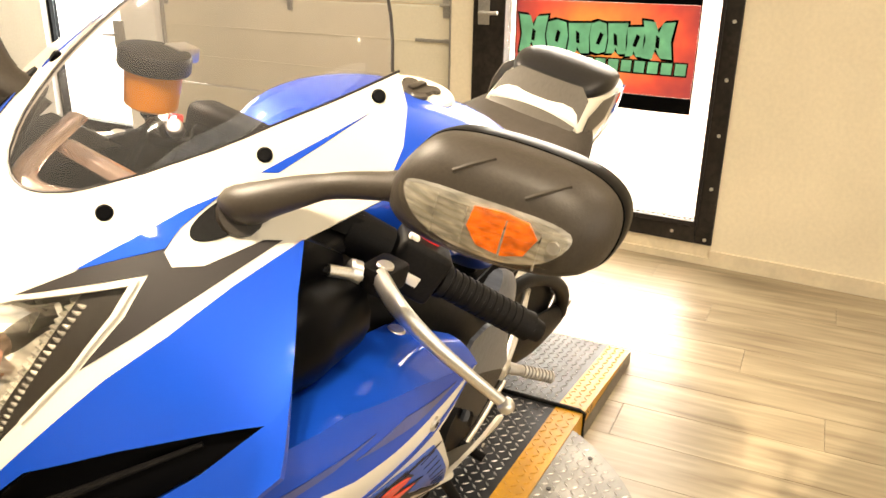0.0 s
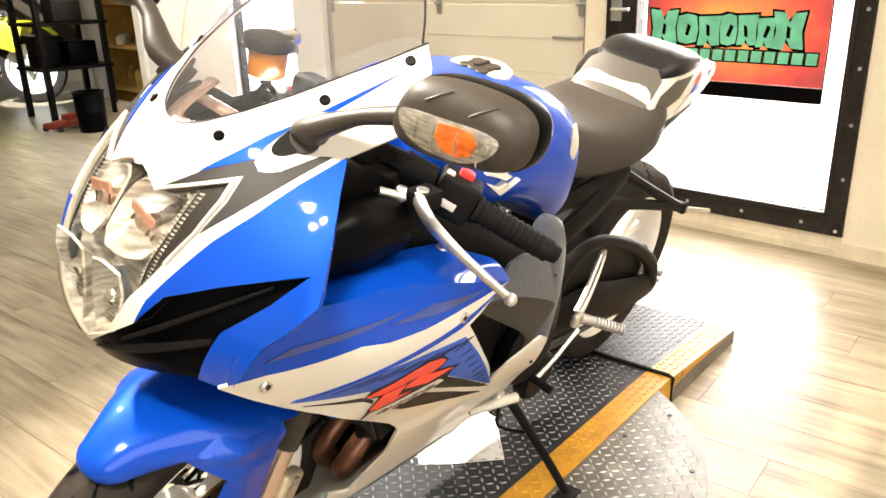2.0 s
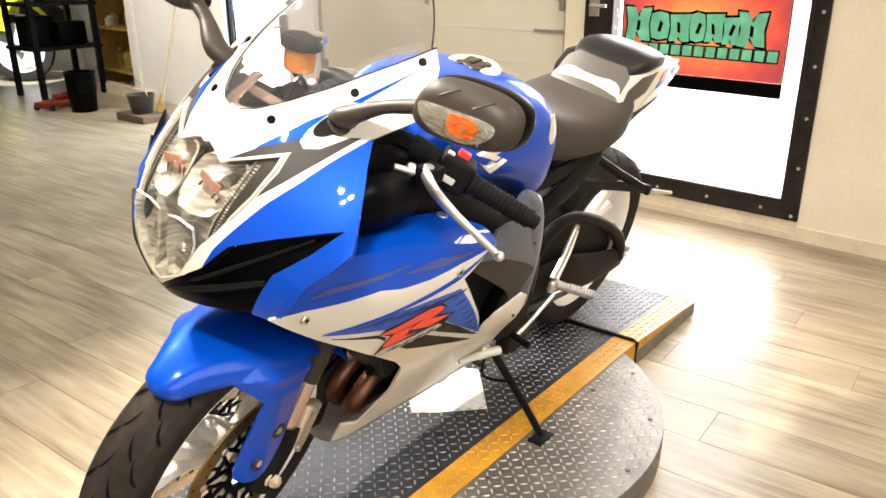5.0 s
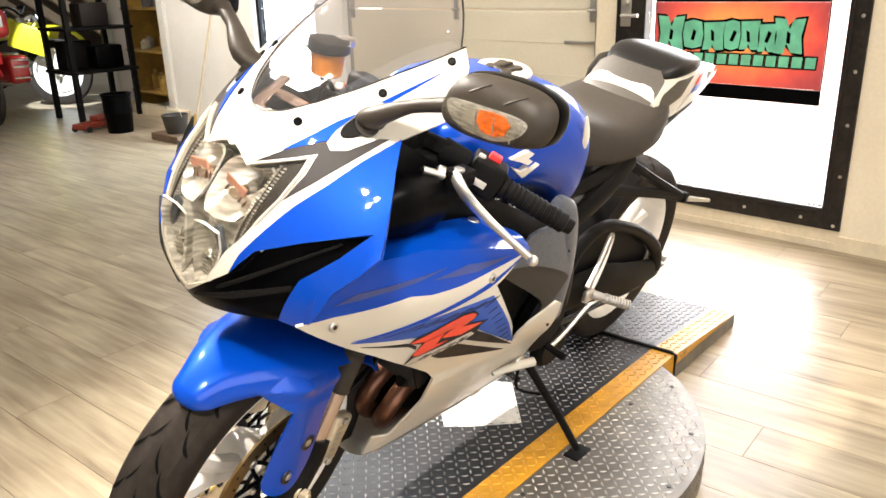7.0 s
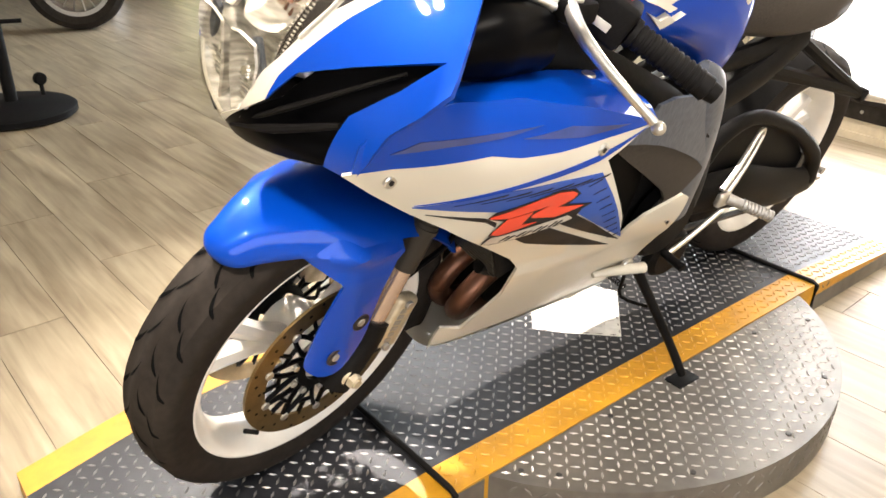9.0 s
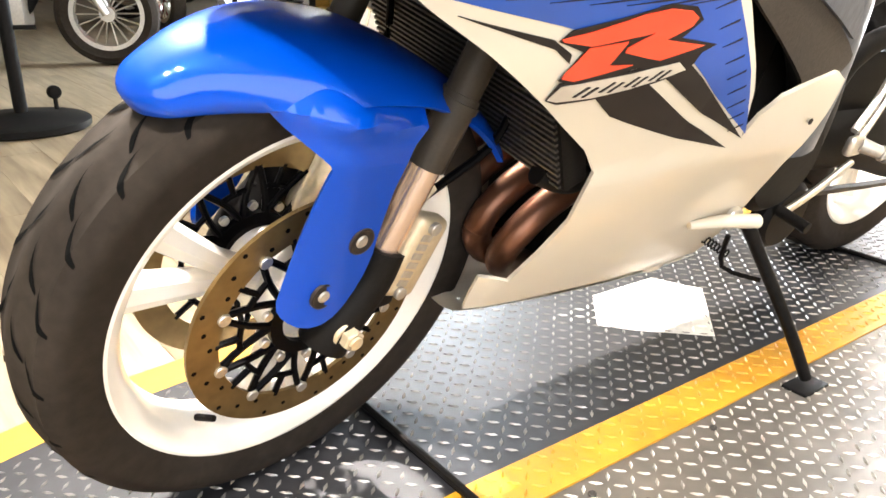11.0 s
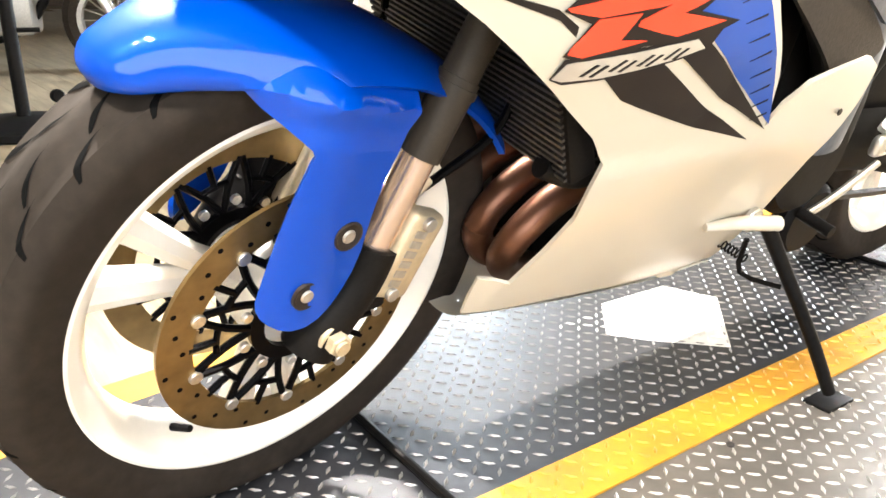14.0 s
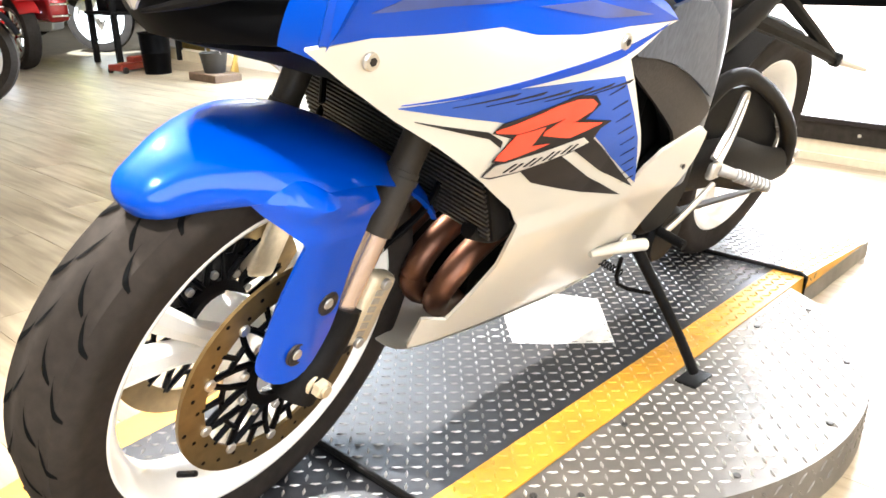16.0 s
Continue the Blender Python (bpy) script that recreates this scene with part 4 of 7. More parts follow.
def brake_disc(parent, c, y, sgn, r0, r1):
    bm = bmesh.new()
    add_lathe(bm, [(y - 0.0025, r0), (y - 0.0025, r1), (y + 0.0025, r1), (y + 0.0025, r0)], c, 72, closed=True)
    for k in range(36):
        a = 2 * math.pi * k / 36
        q = r0 + (r1 - r0) * (0.28, 0.55, 0.8)[k % 3]
        add_disc(bm, (c[0] + math.cos(a) * q, y + sgn * 0.002, c[2] + math.sin(a) * q), (0, sgn, 0), 0.003, 0.0008, 8, mi=1)
    d = part("brake_disc", bm, [M["disc"], M["black"]], parent, "bronze-coloured drilled brake disc")
    bm = bmesh.new()
    n = 10
    add_lathe(bm, [(y - 0.004, 0.040), (y - 0.004, 0.056), (y + 0.004, 0.056), (y + 0.004, 0.040)], c, 32, closed=True)
    part("disc_carrier", bm, M["black"], parent, "black lattice brake disc carrier")
    for k in range(n):
        bm = bmesh.new()
        a = 2 * math.pi * k / n
        for d2 in (-0.30, 0.30):
            p = [(c[0] + math.cos(a) * 0.05, y, c[2] + math.sin(a) * 0.05), (c[0] + math.cos(a + d2 * 0.55) * 0.085, y, c[2] + math.sin(a + d2 * 0.55) * 0.085),
                 (c[0] + math.cos(a + d2) * (r0 + 0.004), y, c[2] + math.sin(a + d2) * (r0 + 0.004))]
            add_tube(bm, p, 0.0044, 6, 3)
        p = [(c[0] + math.cos(a + d2) * 0.092, y, c[2] + math.sin(a + d2) * 0.092) for d2 in (-0.19, 0.0, 0.19)]
        add_tube(bm, p, 0.0038, 6, 3)
        add_tube(bm, [(c[0] + math.cos(a) * q, y, c[2] + math.sin(a) * q) for q in (0.090, 0.106, r0 + 0.004)], 0.0040, 6, 2)
        part("carrier_arm", bm, M["black"], parent)
    for k in range(n):
        a = 2 * math.pi * (k + 0.5) / n
        for q in (r0 + 0.002, 0.064):
            bm = bmesh.new()
            add_disc(bm, (c[0] + math.cos(a) * q, y, c[2] + math.sin(a) * q), (0, sgn, 0), 0.0075 if q > 0.1 else 0.006, 0.006, 12, bevel=0.001)
            part("disc_button", bm, M["bolt"], parent)
    return d


for sgn in (1, -1):
    brake_disc(front, (0, 0, 0.30), sgn * 0.066, sgn, 0.118, 0.155)
bm = bmesh.new()
add_tube(bm, [(0.118, 0.03, 0.155), (0.108, 0.052, 0.168)], [0.0045, 0.0042], 8, 2)
part("valve", bm, M["satin"], front)
bm = bmesh.new()
add_disc(bm, (-0.005, 0.118, 0.311), (0, 1, 0), 0.019, 0.012, 24, bevel=0.002)
add_disc(bm, (-0.005, 0.13, 0.311), (0, 1, 0), 0.0135, 0.012, 6, bevel=0.002)
add_disc(bm, (-0.005, 0.138, 0.311), (0, 1, 0), 0.008, 0.008, 16)
part("axle_nut", bm, M["gold"], front, "zinc-plated axle nut")
brake_disc(rear, (-1.388, 0, 0.322), -0.075, -1, 0.08, 0.11)

# --- fork legs
for sgn in (1, -1):
    def fx(z):
        return -0.036 - 0.38 * (z - 0.33)
    y = sgn * 0.103
    bm = bmesh.new()
    add_tube(bm, [(fx(0.505), y, 0.505), (fx(0.95), y, 0.95)], 0.0195, 20, 2, smooth=False)
    add_tube(bm, [(fx(0.495), y, 0.495), (fx(0.575), y, 0.575)], 0.0215, 20, 2, smooth=False)
    add_tube(bm, [(fx(0.56), y, 0.56), (fx(0.568), y, 0.568)], 0.0235, 20, 2, smooth=False)
    leg = part("fork_leg", bm, M["mirror_shell"], bike, "black upper fork tube with coppery slider")
    leg.matrix_basis = STEER
    bm = bmesh.new()
    add_tube(bm, [(fx(0.38), y, 0.38), (fx(0.50), y, 0.50)], 0.0180, 20, 2, smooth=False)
    part("stanchion", bm, M["stanchion"], leg, "coppery polished fork slider")
    bm = bmesh.new()
    add_tube(bm, [(0.004, y, 0.285), (-0.012, y, 0.315), (fx(0.36), y, 0.36), (fx(0.40), y, 0.40)], [0.030, 0.031, 0.028, 0.026], 16, 4)
    add_box(bm, (-0.085, y - 0.012, 0.315), (-0.02, y + 0.012, 0.375), 0.006)
    part("axle_clamp", bm, M["satin"], leg)
    # radial caliper behind the leg
    bm = bmesh.new()
    m = pose(-0.092, y + sgn * -0.012, 0.385, 0, -22, 0)
    add_box(bm, (-0.030, -0.034, -0.052), (0.022, -0.008, 0.054), 0.010, 3, m=m)
    add_box(bm, (-0.030, 0.008, -0.052), (0.022, 0.036, 0.054), 0.010, 3, m=m)
    add_box(bm, (-0.034, -0.03, -0.03), (-0.012, 0.03, 0.03), 0.006, 2, m=m)
    part("brake_caliper", bm, M["gold"], leg, "pale gold radial brake caliper")
    bm = bmesh.new()
    for dz in (-0.042, 0.044):
        add_disc(bm, m @ Vector((0.0, sgn * 0.036, dz)), m.to_3x3() @ Vector((0, sgn, 0)), 0.008, 0.006, 12, bevel=0.001)
    for k in range(6):
        add_box(bm, (-0.006, sgn * 0.0355, -0.034 + k * 0.012), (0.010, sgn * 0.037, -0.026 + k * 0.012), m=m)
    part("caliper_bolt", bm, M["grey_metal"], leg)
    bm = bmesh.new()
    add_tube(bm, [(-0.105, y * 0.95, 0.445), (-0.145, y * 0.92, 0.458), (-0.196, y * 1.04, 0.505), (-0.205, y * 1.06, 0.57), (-0.17, y * 0.9, 0.66)], 0.0052, 8, 6)
    add_tube(bm, [(-0.098, y * 0.95, 0.44), (-0.125, y * 0.92, 0.458)], 0.0085, 8, 2, mi=1)
    part("brake_hose", bm, [M["black"], M["bolt"]], leg)

# --- front fender and its leg covers
bm = bmesh.new()


def eased(pairs, s, d=2.5):
    """A list of values read off smoothly."""
    return sum(lerp_list(pairs, s + d * (k - 2) / 2)[0] for k in range(5)) / 5


def fender(th, s):
    """th: degrees about the axle, s: across, from -1 to 1."""
    g = max(0.0, (th - 55.8) / 4.4)
    tip = math.sqrt(min(1.0, g) * (2 - min(1.0, g)))
    w = eased([(56, 0.036), (60, 0.043), (64, 0.052), (72, 0.075), (80, 0.093), (88, 0.106), (100, 0.115), (140, 0.115)], th) * (0.06 + 0.94 * tip)
    crown = 0.318 + (eased([(56, 0.334), (60, 0.338), (68, 0.340), (80, 0.333), (95, 0.319), (110, 0.311), (140, 0.31)], th) - 0.318) * (0.15 + 0.85 * tip)
    edge = eased([(56, 0.316), (60, 0.306), (64, 0.299), (72, 0.289), (80, 0.280), (90, 0.281), (105, 0.283), (140, 0.28)], th)
    q = crown - (crown - edge) * abs(s) ** 2.7
    y = w * (s * (1.18 - 0.18 * s * s))
    a = radians(th)
    return Vector((math.cos(a) * q, y, 0.30 + math.sin(a) * q))


rows = []
for i in range(45):
    th = 55.8 + (140 - 55.8) * (i / 44) ** 1.5
    outer = [fender(th, -1 + k / 12) for k in range(25)]
    inner = [p + (Vector((0, 0, 0.30)) - Vector((p.x, 0, p.z))).normalized() * 0.004 - Vector((0, p.y * 0.05, 0)) for p in reversed(outer)]
    rows.append(outer + inner)
ring_loft(bm, rows)
fen = part("front_fender", bm, M["blue"], bike, "metallic blue front fender", angle=60)
fen.matrix_basis = STEER


def leg_cover(x, z):
    u = min(max(0.0, x) / 0.063, 1.25)
    line = 0.566 + 0.15 * x
    hollow = 0.010 * max(0.0, 1 - abs(z - line + 0.020) / 0.020) * max(0.0, min(1.0, (x + 0.085) / 0.03))
    return (x, 0.121 - 0.029 * u * u - 0.4 * hollow - 1.0 * max(0.0, z - line), z)


COVER = [(0.032, 0.525), (0.037, 0.512), (0.047, 0.472), (0.055, 0.430), (0.062, 0.378), (0.065, 0.352), (0.058, 0.335), (0.040, 0.325), (0.016, 0.333), (-0.008, 0.358), (-0.028, 0.398),
         (-0.034, 0.448), (-0.046, 0.503), (-0.080, 0.568), (-0.060, 0.585), (0.020, 0.598), (0.095, 0.592), (0.078, 0.566), (0.048, 0.540)]
patch("leg_cover", COVER, leg_cover, M["blue"], fen, "blue fork leg cover", thick=0.006, round_=1, cell=0.009)
for s in (1, -1):
    for bx, bz in ((-0.011, 0.434), (0.024, 0.371)):
        bm = bmesh.new()
        p = leg_cover(bx, bz)
        # raised charcoal ring and disc paint the shade of a sunk cup
        add_lathe(bm, [(p[1] - 0.002, 0.0165), (p[1] + 0.0012, 0.0160), (p[1] + 0.0018, 0.0140), (p[1] + 0.0006, 0.0125), (p[1] + 0.0004, 0.0)], (bx, 0, bz), 20, mi=1)
        add_disc(bm, (bx, p[1] - 0.001, bz), (0, 1, 0), 0.0075, 0.0036, 16, bevel=0.0016)
        for v in bm.verts:
            v.co.y *= s
        part("cover_screw", bm, [M["grey_metal"], M["charcoal"]], fen)

# --- nose: headlamp, cowl and graphics
LENS = [(0.0, 0.926), (0.010, 0.929), (0.024, 0.924), (0.048, 0.911), (0.056, 0.917), (0.111, 0.937), (0.113, 0.919), (0.109, 0.883), (0.098, 0.849),
        (0.088, 0.823), (0.076, 0.803), (0.061, 0.767), (0.048, 0.742), (0.002, 0.712)]
EDGE = [(0.014, 0.9735), (0.037, 0.980), (0.067, 0.999), (0.098, 1.025), (0.117, 1.047), (0.135, 1.067), (0.151, 1.090)]
BACK = [(0.174, 1.066), (0.192, 1.039), (0.206, 1.004), (0.181, 0.975)]
SIDE = [(0.163, 0.943), (0.148, 0.910), (0.130, 0.880), (0.112, 0.841), (0.095, 0.805), (0.086, 0.772)]
half = [(0.0, 0.9725)] + EDGE + BACK + SIDE + [(0.002, 0.7015)] + list(reversed(LENS))[0:-1]
bm = bmesh.new()
add_patch(bm, full_outline(half + [(0.0, 0.926)])[:-1], cowl, thick=0.004)
nose = part("upper_cowl", bm, M["white"], bike, "white upper cowl with blue and charcoal graphics")
# lamp bowls behind the lens
bm = bmesh.new()
add_patch(bm, full_outline(LENS)[1:-1], lambda y, z: (cowl(y, z)[0] + 0.004, y, z), thick=0.0025)
part("headlamp_lens", bm, M["lens"], nose, "clear headlamp lens")
ARM = [(0.086, 0.940), (0.118, 0.945), (0.117, 0.919), (0.112, 0.883), (0.100, 0.845), (0.088, 0.815), (0.079, 0.803), (0.079, 0.840), (0.084, 0.880)]
bm = bmesh.new()
loop_ = full_outline(LENS)[1:-1]
ring_loft(bm, [[Vector((cowl(y, z)[0] + dx, y * k, 0.826 + (z - 0.826) * k)) for y, z in loop_] for k, dx in ((1.01, -0.001), (0.97, -0.014), (0.90, -0.030), (0.78, -0.042), (0.5, -0.048), (0.2, -0.050))])
bm.faces.ensure_lookup_table()
bmesh.ops.delete(bm, geom=[f for f in bm.faces if len(f.verts) == len(loop_) and f.calc_center_median().x > 0.1], context="FACES_ONLY")
part("lamp_housing", bm, M["reflector"], nose, "silvered lamp housing")
patch("lamp_arm", ARM, lambda y, z: (cowl(y, z)[0] - 0.006, y, z), M["charcoal"], nose, "dark outer arm of the lamp", thick=0.003)
for s in (1, -1):
    ax = Vector((1, s * 0.25, 0.25)).normalized()
    bm = bmesh.new()
    c = Vector((cowl(0.045, 0.872)[0] - 0.008, s * 0.043, 0.874))
    cup = chaikin([(0.003, 0.905), (0.022, 0.918), (0.050, 0.906), (0.080, 0.918), (0.081, 0.880), (0.075, 0.842), (0.045, 0.833), (0.003, 0.840)], 1)
    ring_loft(bm, [[Vector((cowl(y, z)[0] - 0.010 - d, s * (0.043 + (y - 0.043) * q), 0.874 + (z - 0.874) * q)) for y, z in cup] for q, d in ((1.0, 0.004), (0.97, 0.0), (0.92, 0.003), (0.78, 0.014), (0.55, 0.026), (0.25, 0.032))], cap=False)
    part("upper_bowl", bm, M["reflector"], nose, "silvered faceted lamp bowl")
    bm = bmesh.new()
    add_disc(bm, c - ax * 0.03, ax, 0.0105, 0.024, 16, bevel=0.004)
    part("bulb_shield", bm, M["stanchion"], nose, "bronze-tinted bulb shield")
    # salmon bar and dark strokes paint the bowl's reddish reflection
    bm = bmesh.new()
    tilt = Matrix.Translation(c) @ Matrix.Rotation(radians(-14 * s), 4, "X") @ Matrix.Translation(-c)
    add_box(bm, (c.x - 0.012, c.y - 0.026, c.z + 0.000), (c.x - 0.008, c.y + 0.020, c.z + 0.016), 0.002, 1, m=tilt)
    part("bulb_bar", bm, M["salmon"], nose, "salmon bar, a painted reflection in the bowl")
    for k in range(5):
        bm = bmesh.new()
        y = c.y - 0.024 + k * 0.0105
        add_tube(bm, [tilt @ Vector((c.x - 0.011, y, c.z - 0.014)), tilt @ Vector((c.x - 0.009, y + 0.007, c.z - 0.001))], [0.0022, 0.0012], 6, 1, smooth=False)
        part("bulb_slot", bm, M["exhaust"], nose, "dark reddish stroke of the painted reflection in the bowl")
    bm = bmesh.new()
    c2 = Vector((cowl(0.035, 0.785)[0] - 0.008, s * 0.034, 0.784))
    shape = ((-0.022, 0.040), (0.0, 0.046), (0.034, 0.045), (0.040, 0.022), (0.028, -0.026), (0.006, -0.058), (-0.016, -0.060), (-0.024, -0.01))
    ring_loft(bm, [[c2 - ax * d + Vector((0, s * py * q, pz * q)) for py, pz in shape] for d, q in ((0.003, 1.05), (0, 1.0), (0.012, 0.86), (0.026, 0.5), (0.032, 0.25))], cap=False)
    part("lower_bowl", bm, M["reflector"], nose, "silvered lower lamp bowl")
    bm = bmesh.new()
    add_disc(bm, c2 - ax * 0.03, ax, 0.008, 0.022, 14, bevel=0.003)
    part("bulb", bm, M["chrome"], nose)
    bm = bmesh.new()
    for k in range(6):
        z = 0.745 + k * 0.006
        add_box(bm, (c2.x - 0.012, min(s * 0.024, s * 0.050), z), (c2.x - 0.006, max(s * 0.024, s * 0.050), z + 0.0025), 0.0005, 1)
    part("bowl_step", bm, M["chrome"], nose)
    bm = bmesh.new()
    for k in range(24):
        z = 0.818 + k * 0.0043
        y = 0.0795 + 0.0003 * k
        p = cowl(y, z)
        add_box(bm, (p[0] - 0.022, min(s * (y - 0.008), s * (y + 0.006)), z), (p[0] - 0.008, max(s * (y - 0.008), s * (y + 0.006)), z + 0.0024), 0.0005, 1)
    part("lamp_flute", bm, M["reflector"], nose, "fluted white lamp edge")
    bm = bmesh.new()
    c3 = cowl(0.058, 0.812)
    add_box(bm, (c3[0] - 0.014, -0.008, -0.026), (c3[0] - 0.006, 0.008, 0.026), 0.003, m=Matrix.Translation((0, s * 0.058, 0.806)) @ Matrix.Rotation(radians(22 * s), 4, "X"))
    part("lamp_shutter", bm, M["carbon"], nose)
# black lining between headlamp and cowl edge
LINE = [(0.048, 0.911), (0.056, 0.9185), (0.113, 0.940), (0.1155, 0.919), (0.111, 0.882), (0.100, 0.847), (0.098, 0.849), (0.109, 0.883), (0.112, 0.918), (0.110, 0.9355), (0.056, 0.9155)]
patch("lens_trim", LINE, cowl, M["white"], nose, off=0.0055, thick=0.004)
# graphics
G1 = [(0.052, 0.9185), (0.075, 0.938), (0.095, 0.965), (0.107, 0.983), (0.118, 0.994), (0.112, 0.972), (0.114, 0.958), (0.124, 0.950), (0.140, 0.953), (0.160, 0.972),
      (0.170, 0.973), (0.150, 0.938), (0.132, 0.909), (0.114, 0.884), (0.119, 0.918), (0.115, 0.944)]
patch("cowl_decal", G1, cowl, M["charcoal"], nose, "charcoal cowl decal", off=0.0012, thick=0.001)
G2 = [(0.075, 0.9395), (0.095, 0.966), (0.107, 0.984), (0.119, 0.996), (0.1125, 0.974), (0.113, 0.960), (0.098, 0.952)]
patch("cowl_decal", G2, cowl, M["blue"], nose, "blue cowl decal", off=0.0022, thick=0.001)
patch("cowl_stripe", [(0.129, 1.012), (0.138, 1.013), (0.148, 1.035), (0.157, 1.058), (0.144, 1.036)], cowl, M["blue"], nose, off=0.0012, thick=0.001)
# blue side of the cowl
UPPER = [(0.181, 0.975)] + SIDE + [(0.095, 0.787), (0.112, 0.814), (0.159, 0.838), (0.236, 0.871), (0.260, 0.864), (0.246, 0.882), (0.203, 0.941)]
LOWER = [(0.236, 0.871), (0.213, 0.833), (0.176, 0.790), (0.169, 0.768), (0.152, 0.714), (0.186, 0.709), (0.206, 0.742), (0.226, 0.790), (0.252, 0.822), (0.268, 0.852), (0.260, 0.864)]
for right in (False, True):
    def side_of_cowl(y, z):
        x = cowl(y, z)[0]
        return (x, y if not right or y < 0.14 else 0.14 + (y - 0.14) * 0.30, z)
    panel = patch("cowl_side", UPPER, side_of_cowl, M["blue"], bike, "metallic blue side of the upper cowl", sides=(right,), off=0.002, thick=0.006, cell=0.012)[0]
    patch("cowl_lip", LOWER, side_of_cowl, M["blue"], panel, sides=(right,), off=0.002, thick=0.006, cell=0.012)
# black air intake and chin
SLIT = [(0.0, 0.7025), (0.088, 0.773), (0.095, 0.788), (0.112, 0.815), (0.159, 0.839), (0.236, 0.872), (0.213, 0.832), (0.176, 0.788), (0.169, 0.768), (0.153, 0.712), (0.070, 0.692), (0.0, 0.680)]


def intake(y, z):
    x = cowl(y, z)[0]
    dip = 0.020 * max(0.0, min(1.0, (abs(y) - 0.05) / 0.05)) * max(0.0, min(1.0, (z - 0.72) / 0.03))
    return (x - 0.004 - dip, y, z)


bm = bmesh.new()
add_patch(bm, SLIT + [(-a, b) for a, b in reversed(SLIT[1:-1])], intake, thick=0.004, cell=0.01)
chin = part("air_intake", bm, M["black"], bike, "gloss black ram-air intake and chin")
for s in (1, -1):
    bm = bmesh.new()
    add_tube(bm, [(cowl(0.02, 0.706)[0], s * 0.02, 0.706), (cowl(0.09, 0.735)[0] - 0.004, s * 0.09, 0.735), (cowl(0.165, 0.772)[0] - 0.006, s * 0.165, 0.772)], [0.002, 0.006, 0.004], 8, 5)
    add_tube(bm, [(cowl(0.04, 0.715)[0] - 0.004, s * 0.04, 0.722), (cowl(0.1, 0.765)[0] - 0.012, s * 0.10, 0.765), (cowl(0.2, 0.845)[0] - 0.012, s * 0.2, 0.845)], [0.002, 0.004, 0.002], 8, 5)
    part("intake_vane", bm, M["satin"], chin)
# underside of the nose, back to the fork
bm = bmesh.new()
under = []
for i in range(7):
    s = i / 6
    wv = 0.150 - 0.03 * s
    under.append([Vector((cowl(wv * k / 6 * 0.98, 0.690)[0] * (1 - s) - 0.055 * s - 0.008, wv * k / 6, 0.684 + 0.022 * (abs(k) / 6) ** 2 - 0.065 * s + 0.02 * s * abs(k) / 6)) for k in range(-6, 7)])
ring_loft(bm, under, closed=False)
part("chin_underside", bm, M["satin"], chin)
for ob_y in (1, -1):
    for y, z in ((0.0655, 0.9735), (0.1225, 1.0225), (0.153, 1.070)):
        p = cowl(y, z)
        bm = bmesh.new()
        add_disc(bm, (p[0] - 0.002, ob_y * p[1], p[2]), (0.72, ob_y * 0.45, 0.5), 0.0065, 0.005, 16, bevel=0.0015)
        part("cowl_screw", bm, M["black"], nose)

# --- windscreen
bm = bmesh.new()
E0 = [(0.0, 0.9725)] + EDGE


def rim_of_screen(u):
    s = abs(u) ** 0.85 * (len(E0) - 1)
    k = min(int(s), len(E0) - 2)
    a, b = E0[k], E0[k + 1]
    y, z = a[0] + (b[0] - a[0]) * (s - k), a[1] + (b[1] - a[1]) * (s - k)
    p = cowl(y, z)
    return Vector((p[0] - 0.001, math.copysign(y, u), z - 0.001))


grid = []
for i in range(21):
    v = i / 20
    row = []
    for k in range(33):
        u = -1 + k / 16
        b = rim_of_screen(u)
        t = Vector((-0.275 + 0.069 * abs(u) ** 2.4, 0.149 * u, 1.185 - 0.095 * abs(u) ** 2.4))
        p = b.lerp(t, v)
        lift = math.sin(math.pi * v ** 0.8) * (1 - u * u) ** 0.7 * 0.030
        row.append(p + Vector((0.45, 0, 0.9)) * lift)
    grid.append(row)
ring_loft(bm, grid, closed=False)
part("windscreen", bm, M["smoke"], bike, "lightly smoked clear windscreen bubble")
bm = bmesh.new()
for s in (1, -1):
    add_tube(bm, [rim_of_screen(s * i / 16) + Vector((0.0, 0, 0.001)) for i in range(17)], 0.0014, 6, 1, smooth=False)
add_tube(bm, [(-0.275 + 0.069 * abs(u) ** 2.4, 0.149 * u, 1.185 - 0.095 * abs(u) ** 2.4) for u in [-1 + i / 10 for i in range(21)]], 0.0016, 6, 1, smooth=False)
part("screen_rim", bm, M["charcoal"], bike)
# instrument pod behind the screen
bm = bmesh.new()
add_box(bm, (-0.13, -0.09, 0.90), (-0.085, 0.09, 0.985), 0.012, 3, m=Matrix.Translation((-0.02, 0, 0)) @ pose(0, 0, 0.01, 0, -6, 0))
pod = part("instrument_pod", bm, M["satin"], bike, "black instrument pod")
bm = bmesh.new()
add_box(bm, (-0.02, -0.10, 0.925), (0.03, 0.10, 0.935), 0.004)
part("pod_tray", bm, M["satin"], pod)
bm = bmesh.new()
add_tube(bm, [(-0.075, 0.075, 0.978), (0.012, 0.03, 0.968), (0.022, -0.03, 0.966), (-0.075, -0.09, 0.978)], 0.010, 8, 6, flat=0.5)
add_tube(bm, [(-0.03, 0.085, 0.97), (-0.04, -0.06, 0.966)], 0.012, 8, 2, flat=0.6)
part("pod_stay", bm, M["stanchion"], pod, "bronze metal stay")

